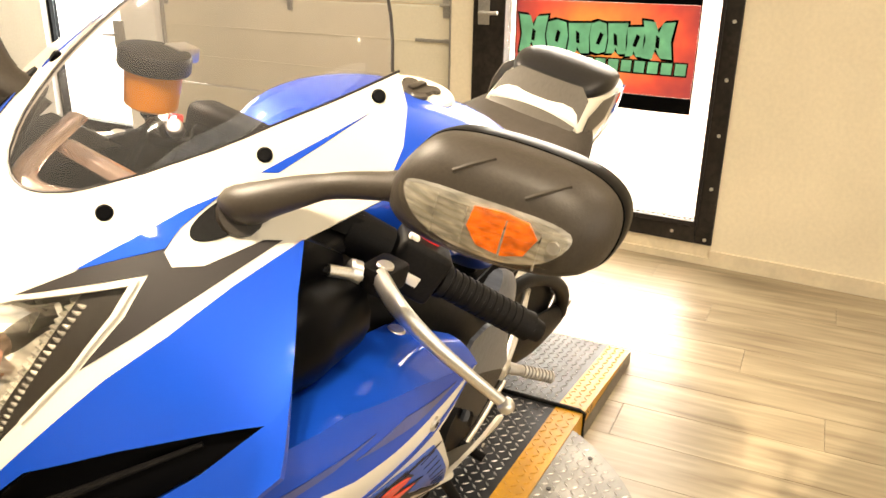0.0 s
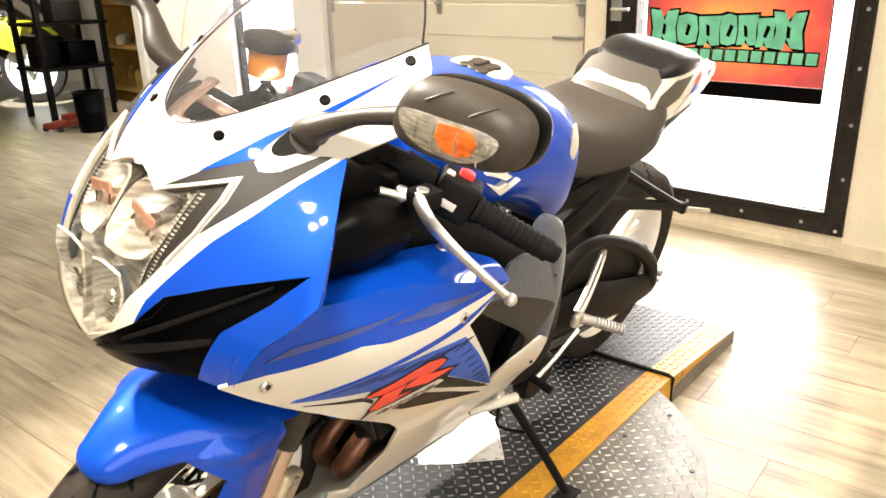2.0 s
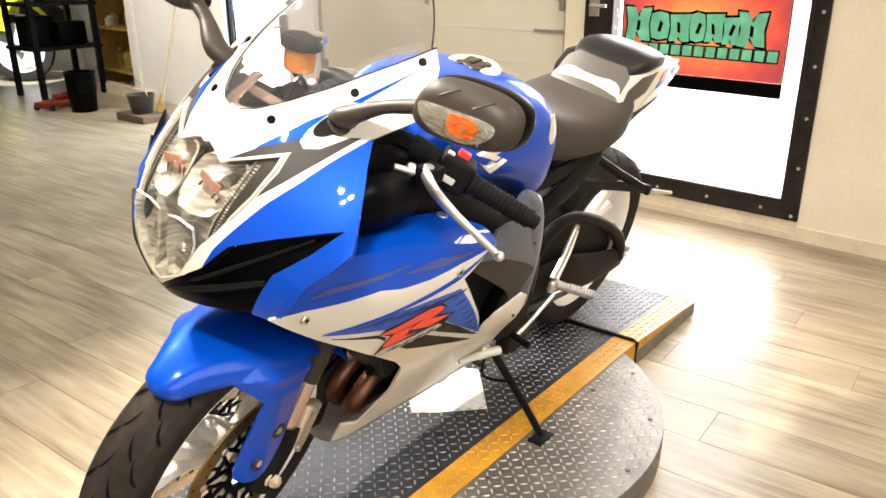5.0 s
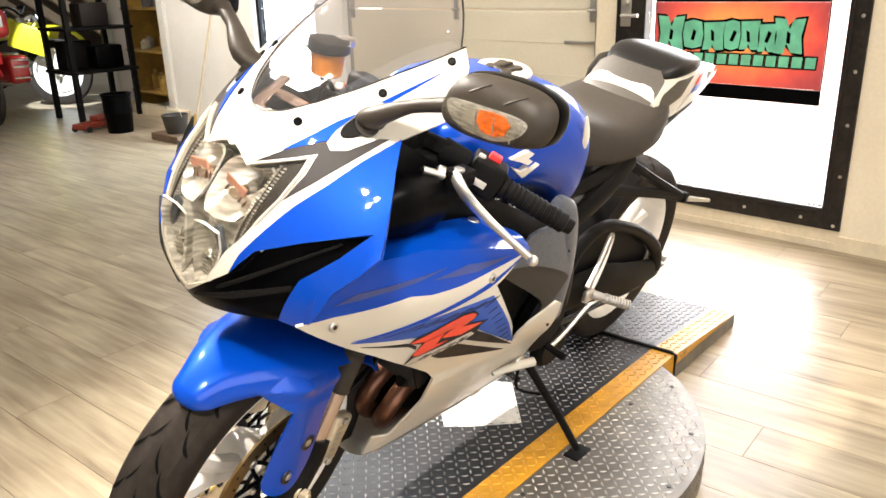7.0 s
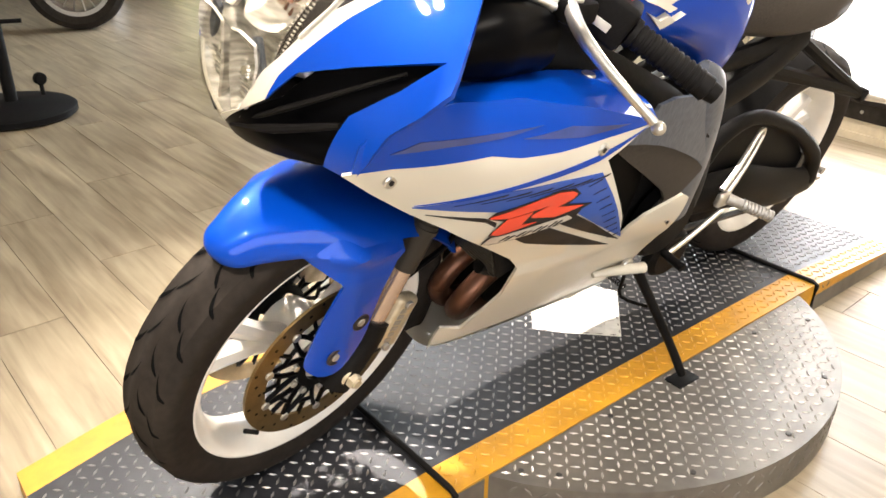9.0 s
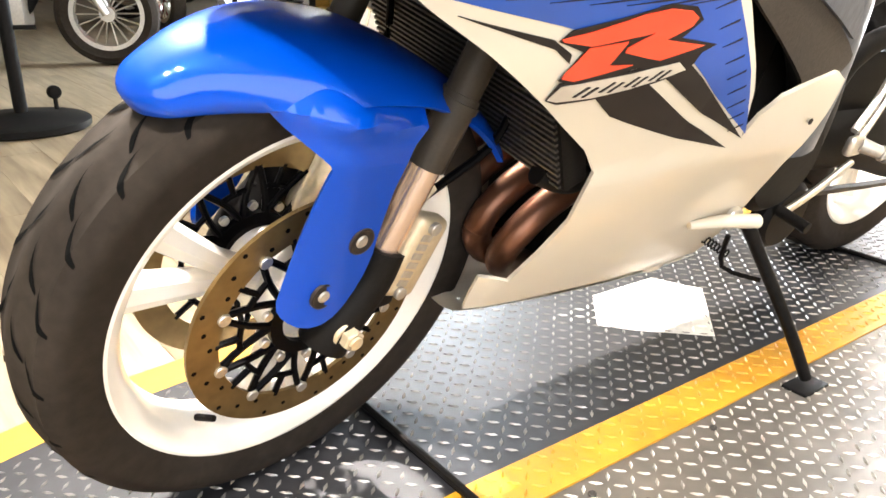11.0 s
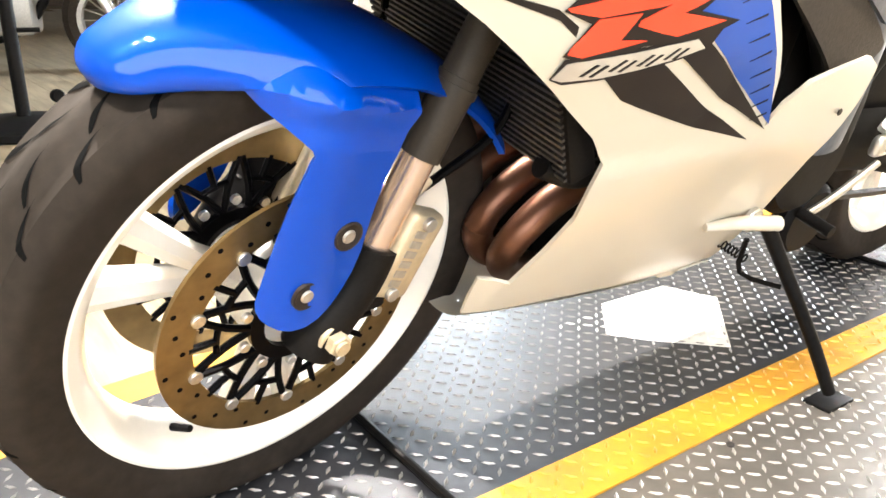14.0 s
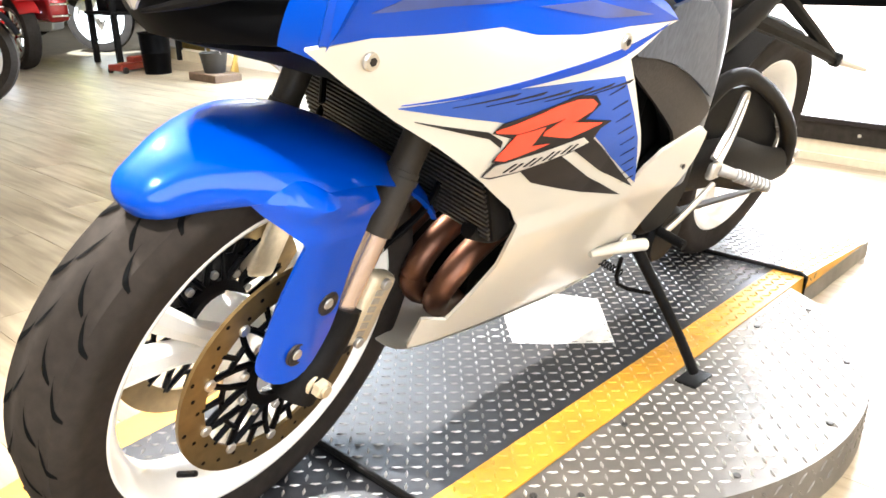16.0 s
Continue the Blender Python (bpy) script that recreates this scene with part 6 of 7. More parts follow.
# --- steering: yoke, bars, grips, levers
bm = bmesh.new()
add_box(bm, (-0.30, -0.125, 0.875), (-0.20, 0.125, 0.900), 0.010, 3)
for sg in (1, -1):
    add_disc(bm, (-0.252, sg * 0.103, 0.895), (-0.38, 0, 0.92), 0.03, 0.025, 20, bevel=0.004)
yoke = part("top_yoke", bm, M["satin"], bike, "black top yoke")
for sg in (1, -1):
    a, b = Vector((-0.262, sg * 0.125, 0.893)), Vector((-0.385, sg * 0.302, 0.815))
    d = (b - a).normalized()
    bm = bmesh.new()
    add_tube(bm, [a, b], 0.0115, 14, 2, smooth=False)
    add_tube(bm, [a - d * 0.02, a + d * 0.03], 0.026, 14, 2, smooth=False)
    bar = part("clip_on_bar", bm, M["satin"], bike, "black clip-on handlebar")
    bm = bmesh.new()
    g0 = a.lerp(b, 0.44)
    steps = [(0.0, 0.021), (0.008, 0.021), (0.010, 0.0172)]
    for k in range(11):
        q = 0.012 + k * 0.0095
        steps += [(q, 0.0172), (q + 0.0008, 0.0188), (q + 0.0055, 0.0188), (q + 0.0063, 0.0172)]
    steps += [((b - g0).length, 0.0185), ((b - g0).length + 0.002, 0.015), ((b - g0).length + 0.016, 0.013)]
    add_tube(bm, [g0 + d * q for q, _ in steps], [q for _, q in steps], 18, 1, smooth=False)
    part("grip", bm, M["satin"], bar, "black rubber grip")
    bm = bmesh.new()
    mm = Matrix.Translation(a.lerp(b, 0.30)) @ d.to_track_quat("Y", "Z").to_matrix().to_4x4()
    add_box(bm, (-0.026, -0.034, -0.030), (0.026, 0.030, 0.034), 0.008, 3, m=mm)
    part("switch_box", bm, M["satin"], bar, "black switch box")
    bm = bmesh.new()
    add_box(bm, (-0.012, -0.012, 0.030), (0.004, 0.010, 0.044), 0.003, m=mm)
    part("switch", bm, M["redplastic"], bar, "red switch button")
    bm = bmesh.new()
    add_box(bm, (0.010, -0.030, 0.030), (0.020, -0.018, 0.038), 0.002, m=mm)
    part("switch", bm, M["silver_decal"], bar, "pale switch button")
    bm = bmesh.new()
    add_box(bm, (0.025, -0.02, -0.012), (0.0275, 0.006, 0.0), 0.0005, m=mm)
    part("switch_label", bm, M["silver_decal"], bar)
    bm = bmesh.new()
    p0 = Vector((-0.205, sg * 0.185, 0.893))
    add_tube(bm, [p0, (-0.188, sg * 0.225, 0.880), (-0.196, sg * 0.262, 0.858), (-0.212, sg * 0.300, 0.835), (-0.235, sg * 0.338, 0.808)], [0.009, 0.0075, 0.0062, 0.005, 0.0045], 10, 7, flat=1.4)
    bmesh.ops.create_uvsphere(bm, u_segments=16, v_segments=10, radius=0.0092, matrix=Matrix.Translation((-0.237, sg * 0.342, 0.805)))
    part("lever", bm, M["silver"], bar, "polished aluminium hand lever")
    bm = bmesh.new()
    add_box(bm, (-0.245, min(sg * 0.165, sg * 0.20), 0.872), (-0.195, max(sg * 0.165, sg * 0.20), 0.902), 0.007, 2)
    add_tube(bm, [(-0.20, sg * 0.170, 0.888), (-0.165, sg * 0.150, 0.897)], 0.0065, 10, 2, mi=1)
    add_disc(bm, (-0.200, sg * 0.165, 0.888), (0.6, -sg * 0.6, 0.2), 0.013, 0.012, 14, mi=1, bevel=0.002)
    add_disc(bm, (-0.212, sg * 0.186, 0.901), (0, 0, 1), 0.009, 0.004, 14, mi=1, bevel=0.001)
    add_tube(bm, [(-0.165, sg * 0.150, 0.897), (-0.10, sg * 0.12, 0.912), (-0.05, sg * 0.08, 0.90)], 0.004, 8, 4)
    part("lever_perch", bm, [M["satin"], M["silver"]], bar)
# brake fluid reservoir on the far bar
bm = bmesh.new()
c = Vector((-0.172, -0.100, 0.972))
ring_loft(bm, [[c + Vector((math.cos(k) * q, math.sin(k) * q, z)) for k in [2 * math.pi * i / 28 for i in range(28)]] for z, q in ((-0.001, 0.022), (0.002, 0.0265), (0.038, 0.0285), (0.041, 0.0285))])
res = part("fluid_reservoir", bm, M["amber"], bike, "amber brake fluid reservoir with black cap")
bm = bmesh.new()
ring_loft(bm, [[c + Vector((math.cos(k) * q, math.sin(k) * q, z)) for k in [2 * math.pi * i / 28 for i in range(28)]] for z, q in ((0.040, 0.0345), (0.042, 0.036), (0.056, 0.036), (0.059, 0.034), (0.060, 0.028))])
add_box(bm, c + Vector((-0.05, -0.012, 0.045)), c + Vector((-0.02, 0.012, 0.062)), 0.003, mi=1)
part("reservoir_cap", bm, [M["seat_black"], M["silver"]], res)
bm = bmesh.new()
add_tube(bm, [c + Vector((0, 0, 0)), c + Vector((0.0, 0.0, -0.04)), c + Vector((-0.02, 0.02, -0.075))], 0.009, 10, 3)
add_box(bm, c + Vector((-0.08, -0.05, -0.075)), c + Vector((0.03, 0.0, -0.045)), 0.01)
bmesh.ops.create_uvsphere(bm, u_segments=14, v_segments=8, radius=0.026, matrix=Matrix.Translation(c + Vector((0.035, 0.03, -0.035))))
part("reservoir_stem", bm, M["satin"], res)
# clamps and cables below the reservoir
bm = bmesh.new()
add_box(bm, (-0.235, -0.075, 0.905), (-0.185, -0.020, 0.945), 0.008, 2)
add_disc(bm, (-0.21, -0.045, 0.942), (0, 0, 1), 0.024, 0.020, 16, bevel=0.004)
part("ignition_lock", bm, M["black"], yoke, "black ignition lock on the yoke")
for k, (y0, z0, y1, z1) in enumerate(((-0.09, 0.955, 0.06, 0.900), (-0.05, 0.965, -0.11, 0.905), (0.02, 0.940, -0.06, 0.915), (0.07, 0.945, -0.02, 0.895))):
    bm = bmesh.new()
    add_tube(bm, [(-0.06 - 0.02 * k, y0 * 0.8, z0 - 0.05), (-0.11, y0, z0 - 0.01), (-0.16, (y0 + y1) / 2, z0), (-0.22, y1, z1)], 0.0055 - 0.0006 * k, 8, 6)
    part("control_cable", bm, M["black"], yoke, "black control cable")
for y, z in ((-0.115, 0.925), (-0.075, 0.952), (0.04, 0.915)):
    bm = bmesh.new()
    add_disc(bm, (-0.185, y, z), (0.6, 0.3, 0.6), 0.009, 0.014, 12, bevel=0.002)
    part("cable_ferrule", bm, M["bolt"], yoke, "bright metal cable end")

# --- tank
bm = bmesh.new()
STATIONS = [(-0.255, 0.89, 0.055, 0.85), (-0.29, 0.935, 0.100, 0.82), (-0.35, 0.972, 0.138, 0.81), (-0.43, 0.983, 0.160, 0.796), (-0.52, 0.981, 0.172, 0.778), (-0.60, 0.973, 0.174, 0.748),
            (-0.655, 0.958, 0.170, 0.708), (-0.690, 0.938, 0.161, 0.690), (-0.722, 0.902, 0.140, 0.688), (-0.742, 0.85, 0.095, 0.700)]
rings = []
for x, top, wv, low in STATIONS:
    ring = []
    for k in range(40):
        a = 2 * math.pi * k / 40
        cs, sn = math.cos(a), math.sin(a)
        y = wv * math.copysign(abs(cs) ** (0.62 if sn > 0 else 0.34), cs)
        mid = low + (top - low) * 0.45
        z = mid + (top - mid) * abs(sn) ** 0.72 if sn > 0 else mid - (mid - low) * abs(sn) ** 0.6
        knee = 1 - 0.05 * max(0.0, min(1.0, (mid - 0.02 - z) / 0.06)) * max(0.0, min(1.0, (-0.42 - x) / 0.08))
        ring.append(Vector((x, y * knee, z)))
    rings.append(ring)
fine = []
for i in range(len(rings[0])):
    fine.append(spline([r[i] for r in rings], 4))
ring_loft(bm, [[fine[i][k] for i in range(40)] for k in range(len(fine[0]))])
tank = part("fuel_tank", bm, M["blue"], bike, "metallic blue fuel tank", angle=60)
bm = bmesh.new()
m = pose(-0.550, 0, 0.978, 0, 6, 0)
add_disc(bm, m @ Vector((0, 0, -0.004)), m.to_3x3() @ Vector((0, 0, 1)), 0.057, 0.008, 40, bevel=0.003)
part("filler_ring", bm, M["white"], tank, "white tank cap ring")
bm = bmesh.new()
add_disc(bm, m @ Vector((0, 0, 0.003)), m.to_3x3() @ Vector((0, 0, 1)), 0.026, 0.006, 36, bevel=0.003)
for k in range(4):
    a = radians(45 + 90 * k)
    add_disc(bm, m @ Vector((0.026 * math.cos(a), 0.026 * math.sin(a), 0.003)), m.to_3x3() @ Vector((0, 0, 1)), 0.012, 0.0055, 16, bevel=0.002)
add_box(bm, (-0.024, -0.006, 0.008), (0.014, 0.006, 0.013), 0.003, m=m)
part("filler_cap", bm, M["mirror_shell"], tank, "dark bronze four-lobed filler cap")
# plain pale emblem on the tank's side


def tank_side(x, z):
    top, wv, low = lerp_list([(p[0], *p[1:]) for p in reversed(STATIONS)], x)
    mid = low + (top - low) * 0.45
    sn = (abs(z - mid) / (top - mid)) ** (1 / 0.72) if z > mid else (abs(mid - z) / (mid - low)) ** (1 / 0.6)
    cs = math.sqrt(max(0.0, 1 - sn * sn))
    knee = 1 - 0.05 * max(0.0, min(1.0, (mid - 0.02 - z) / 0.06)) * max(0.0, min(1.0, (-0.42 - x) / 0.08))
    return (x, wv * cs ** (0.62 if z > mid else 0.34) * knee, z)


for sg in (1, -1):
    for ol in ([(-0.398, 0.876), (-0.436, 0.890), (-0.452, 0.883), (-0.436, 0.874), (-0.452, 0.868), (-0.440, 0.862), (-0.418, 0.871)],
               [(-0.408, 0.858), (-0.430, 0.850), (-0.442, 0.858), (-0.458, 0.850), (-0.474, 0.859), (-0.442, 0.840), (-0.436, 0.838)]):
        patch("tank_emblem", ol, tank_side, M["white"], tank, "white angular tank emblem", sides=(sg < 0,), off=0.012, thick=0.012, cell=0.02)
    bm = bmesh.new()
    add_tube(bm, [(-0.615, sg * 0.172, 0.93), (-0.64, sg * 0.170, 0.88), (-0.655, sg * 0.158, 0.82), (-0.665, sg * 0.145, 0.76)], [0.004, 0.013, 0.012, 0.004], 10, 5, flat=0.3, up=(0, 1, 0))
    part("tank_pad", bm, M["white"], tank, "white tank graphic")

# --- frame, side covers
for sg in (1, -1):
    bm = bmesh.new()
    add_tube(bm, [(-0.24, sg * 0.10, 0.80), (-0.40, sg * 0.165, 0.735), (-0.55, sg * 0.175, 0.66), (-0.70, sg * 0.155, 0.55), (-0.76, sg * 0.145, 0.42), (-0.74, sg * 0.14, 0.33)], [0.05, 0.05, 0.052, 0.055, 0.05, 0.035], 14, 6, flat=0.55, up=(0, 1, 0))
    fr = part("main_frame", bm, M["frame"], bike, "black aluminium beam frame")
    bm = bmesh.new()
    add_tube(bm, [(-0.530, sg * 0.200, 0.765), (-0.580, sg * 0.203, 0.735), (-0.625, sg * 0.200, 0.66), (-0.660, sg * 0.192, 0.56), (-0.690, sg * 0.182, 0.44)], [0.028, 0.034, 0.034, 0.036, 0.032], 14, 6, flat=0.45, up=(0, 1, 0))
    part("pivot_plate", bm, M["carbon"], fr, "dark grey pivot plate")
    bm = bmesh.new()
    add_disc(bm, (-0.625, sg * 0.208, 0.655), (0, sg, 0), 0.014, 0.006, 18, bevel=0.002)
    part("frame_plug", bm, M["black"], fr)
    bm = bmesh.new()

    def scoop(x, z):
        return (x, 0.245 - 0.35 * (x + 0.5) ** 2, z)
    add_patch(bm, [(-0.325, 0.700), (-0.380, 0.728), (-0.400, 0.765), (-0.500, 0.760), (-0.540, 0.690), (-0.600, 0.612), (-0.490, 0.664), (-0.415, 0.690)], scoop, thick=0.006, mirror=sg < 0, round_=1)
    cov = part("side_cover", bm, M["carbon"], bike, "grey carbon-look side cover")
    bm = bmesh.new()
    add_patch(bm, [(-0.330, 0.696), (-0.415, 0.694), (-0.490, 0.666), (-0.604, 0.606), (-0.606, 0.590), (-0.535, 0.540), (-0.515, 0.538), (-0.519, 0.568), (-0.455, 0.612), (-0.36, 0.672)], lambda x, z: (x, scoop(x, z)[1] - 0.006, z), thick=0.006, mirror=sg < 0, round_=1)
    part("scoop", bm, M["seat"], cov, "dark bronze air scoop")

# --- seat and tail
bm = bmesh.new()
SEAT = [(-0.715, 0.905, 0.085, 0.775), (-0.76, 0.890, 0.115, 0.755), (-0.85, 0.868, 0.138, 0.745), (-0.96, 0.860, 0.150, 0.745), (-1.06, 0.872, 0.148, 0.755), (-1.14, 0.890, 0.125, 0.775), (-1.20, 0.885, 0.08, 0.80)]
rings = []
for x, top, wv, low in SEAT:
    ring = []
    for k in range(28):
        a = 2 * math.pi * k / 28
        cs, sn = math.cos(a), math.sin(a)
        ring.append(Vector((x, wv * math.copysign(abs(cs) ** 0.6, cs), low + (top - low) * (0.5 + 0.5 * math.copysign(abs(sn) ** 0.6, sn)))))
    rings.append(ring)
ring_loft(bm, [[spline([r[i] for r in rings], 4)[k] for i in range(28)] for k in range(4 * (len(rings) - 1) + 1)])
part("rider_seat", bm, M["seat"], bike, "dark brown-black rider seat", angle=60)
bm = bmesh.new()
TAIL = [(-1.075, 0.896, 0.108, 0.79), (-1.125, 0.926, 0.114, 0.79), (-1.19, 0.950, 0.116, 0.80), (-1.30, 0.952, 0.108, 0.825), (-1.42, 0.938, 0.088, 0.850), (-1.53, 0.920, 0.058, 0.870), (-1.60, 0.905, 0.025, 0.885)]
rings = []
for x, top, wv, low in TAIL:
    ring = []
    for k in range(28):
        a = 2 * math.pi * k / 28
        cs, sn = math.cos(a), math.sin(a)
        ring.append(Vector((x, wv * math.copysign(abs(cs) ** 0.5, cs), low + (top - low) * (0.5 + 0.5 * math.copysign(abs(sn) ** 0.7, sn)))))
    rings.append(ring)
ring_loft(bm, [[spline([r[i] for r in rings], 4)[k] for i in range(28)] for k in range(4 * (len(rings) - 1) + 1)])
tail = part("tail_cowl", bm, M["white"], bike, "white tail cowl with grey and red graphics", angle=60)


def tail_side(x, z):
    w = lerp_list([(-1.60, 0.025), (-1.53, 0.058), (-1.42, 0.088), (-1.30, 0.108), (-1.19, 0.116), (-1.125, 0.112), (-1.075, 0.104)], x)[0]
    return (x, w + 0.001, z)


for ol, mt, nm in (([(-1.09, 0.850), (-1.10, 0.90), (-1.15, 0.932), (-1.24, 0.938), (-1.19, 0.888)], "hump", "tail_decal"),
                   ([(-1.262, 0.888), (-1.330, 0.940), (-1.365, 0.936), (-1.345, 0.895)], "navy", "tail_decal"),
                   ([(-1.40, 0.872), (-1.41, 0.925), (-1.47, 0.915), (-1.48, 0.885)], "charcoal", "tail_decal"),
                   ([(-1.165, 0.838), (-1.255, 0.886), (-1.345, 0.893), (-1.33, 0.868)], "silver_decal", "tail_decal"),
                   ([(-1.278, 0.910), (-1.296, 0.936), (-1.316, 0.938), (-1.300, 0.908)], "red", "tail_decal")):
    patch(nm, ol, tail_side, M[mt], tail, off=0.003, thick=0.002, cell=0.03)
bm = bmesh.new()
add_patch(bm, [(-0.086, 0.835), (-0.098, 0.885), (-0.094, 0.926), (-0.07, 0.945), (0.07, 0.945), (0.094, 0.926), (0.098, 0.885), (0.086, 0.835)],
          lambda y, z: (-1.045 - 0.95 * max(0.0, z - 0.858) - 1.3 * y * y, y, z), thick=0.004, cell=0.02)
part("tail_front", bm, M["hump"], tail, "silver-grey carbon-look seat hump")
bm = bmesh.new()
rings = []
for x, top, wv, low in [(-1.120, 0.930, 0.050, 0.916), (-1.145, 0.954, 0.090, 0.916), (-1.210, 0.979, 0.108, 0.922), (-1.30, 0.977, 0.098, 0.928), (-1.365, 0.960, 0.074, 0.926), (-1.40, 0.944, 0.04, 0.922)]:
    rings.append([Vector((x, wv * math.copysign(abs(math.cos(a)) ** 0.6, math.cos(a)), low + (top - low) * (0.5 + 0.5 * math.copysign(abs(math.sin(a)) ** 0.7, math.sin(a))))) for a in [2 * math.pi * k / 24 for k in range(24)]])
ring_loft(bm, [[spline([r[i] for r in rings], 4)[k] for i in range(24)] for k in range(4 * (len(rings) - 1) + 1)])
part("passenger_seat", bm, M["seat_black"], bike, "black passenger seat pad", angle=60)
bm = bmesh.new()
add_box(bm, (-1.63, -0.03, 0.865), (-1.58, 0.03, 0.905), 0.01)
part("tail_lamp", bm, M["lens"], tail)
# sub-frame, passenger peg hangers
for sg in (1, -1):
    bm = bmesh.new()
    add_tube(bm, [(-0.70, sg * 0.10, 0.70), (-0.90, sg * 0.115, 0.735), (-1.10, sg * 0.105, 0.80), (-1.35, sg * 0.08, 0.85)], 0.022, 10, 5, flat=0.7, up=(0, 1, 0))
    add_tube(bm, [(-0.74, sg * 0.105, 0.60), (-0.88, sg * 0.125, 0.68), (-1.00, sg * 0.12, 0.75)], 0.034, 10, 5, flat=0.5, up=(0, 1, 0))
    sub = part("sub_frame", bm, M["frame"], bike, "black tail sub-frame")
    bm = bmesh.new()
    add_tube(bm, [(-0.90, sg * 0.12, 0.690), (-1.11, sg * 0.145, 0.645), (-1.32, sg * 0.165, 0.595)], [0.018, 0.014, 0.013], 8, 5)
    add_tube(bm, [(-1.00, sg * 0.115, 0.74), (-1.16, sg * 0.145, 0.665), (-1.32, sg * 0.165, 0.595)], [0.014, 0.013, 0.012], 8, 5)
    add_disc(bm, (-1.32, sg * 0.16, 0.595), (0, sg, 0), 0.016, 0.02, 14, bevel=0.003)
    part("peg_hanger", bm, M["satin"], sub, "black passenger peg hanger")
    bm = bmesh.new()
    add_tube(bm, [(-1.325, sg * 0.175, 0.592), (-1.43, sg * 0.205, 0.575)], [0.009, 0.006], 8, 2)
    part("passenger_peg", bm, M["silver"], sub, "folded aluminium passenger peg")

# --- swingarm, hugger, chain, rear axle
for sg in (1, -1):
    bm = bmesh.new()
    add_tube(bm, [(-0.80, sg * 0.115, 0.44), (-0.84, sg * 0.125, 0.54), (-0.94, sg * 0.13, 0.580), (-1.08, sg * 0.135, 0.545), (-1.22, sg * 0.135, 0.482), (-1.335, sg * 0.135, 0.405), (-1.375, sg * 0.132, 0.335)], [0.036, 0.022, 0.017, 0.016, 0.017, 0.022, 0.028], 12, 6, flat=0.8, up=(0, 1, 0))
    add_tube(bm, [(-0.80, sg * 0.115, 0.40), (-1.0, sg * 0.13, 0.395), (-1.2, sg * 0.132, 0.345), (-1.40, sg * 0.132, 0.322)], [0.050, 0.056, 0.054, 0.036], 12, 6, flat=0.45, up=(0, 1, 0))
    add_patch(bm, [(-0.84, 0.40), (-0.93, 0.545), (-1.09, 0.545), (-1.24, 0.475), (-1.335, 0.39), (-1.33, 0.33), (-1.20, 0.315), (-0.90, 0.34)], lambda x, z: (x, 0.112, z), thick=0.006, cell=0.08, mirror=sg < 0)
    arm = part("swingarm", bm, M["satin"], bike, "black arched swingarm")
    bm = bmesh.new()
    add_disc(bm, (-1.388, sg * 0.128, 0.322), (0, sg, 0), 0.017, 0.02, 6, bevel=0.003)
    add_tube(bm, [(-1.40, sg * 0.132, 0.322), (-1.45, sg * 0.132, 0.315)], 0.008, 8, 2)
    add_disc(bm, (-1.43, sg * 0.13, 0.345), (0, sg, 0), 0.010, 0.014, 12)
    part("axle_end", bm, M["grey_metal"], arm)
bm = bmesh.new()
add_lathe(bm, [(0.08, 0.320), (0.05, 0.331), (0, 0.336), (-0.05, 0.331), (-0.08, 0.320), (-0.08, 0.315), (0, 0.331), (0.08, 0.315)], (-1.388, -0.03, 0.312), 18, a0=20, a1=80, closed=True)
part("rear_hugger", bm, M["satin"], bike, "black rear hugger")
bm = bmesh.new()
for z0, z1 in ((0.405, 0.405), (0.30, 0.245)):
    p0, p1 = Vector((-0.80, 0.105, 0.345 + (z0 - 0.35))), Vector((-1.388, 0.105, z1))
    add_tube(bm, [p0, p1], 0.008, 6, 2, smooth=False)
part("chain", bm, M["fins"], bike, "drive chain")
bm = bmesh.new()
add_lathe(bm, [(0.100, 0.05), (0.100, 0.082), (0.106, 0.082), (0.106, 0.05)], (-1.388, 0, 0.322), 40, closed=True)
part("sprocket", bm, M["fins"], rear)

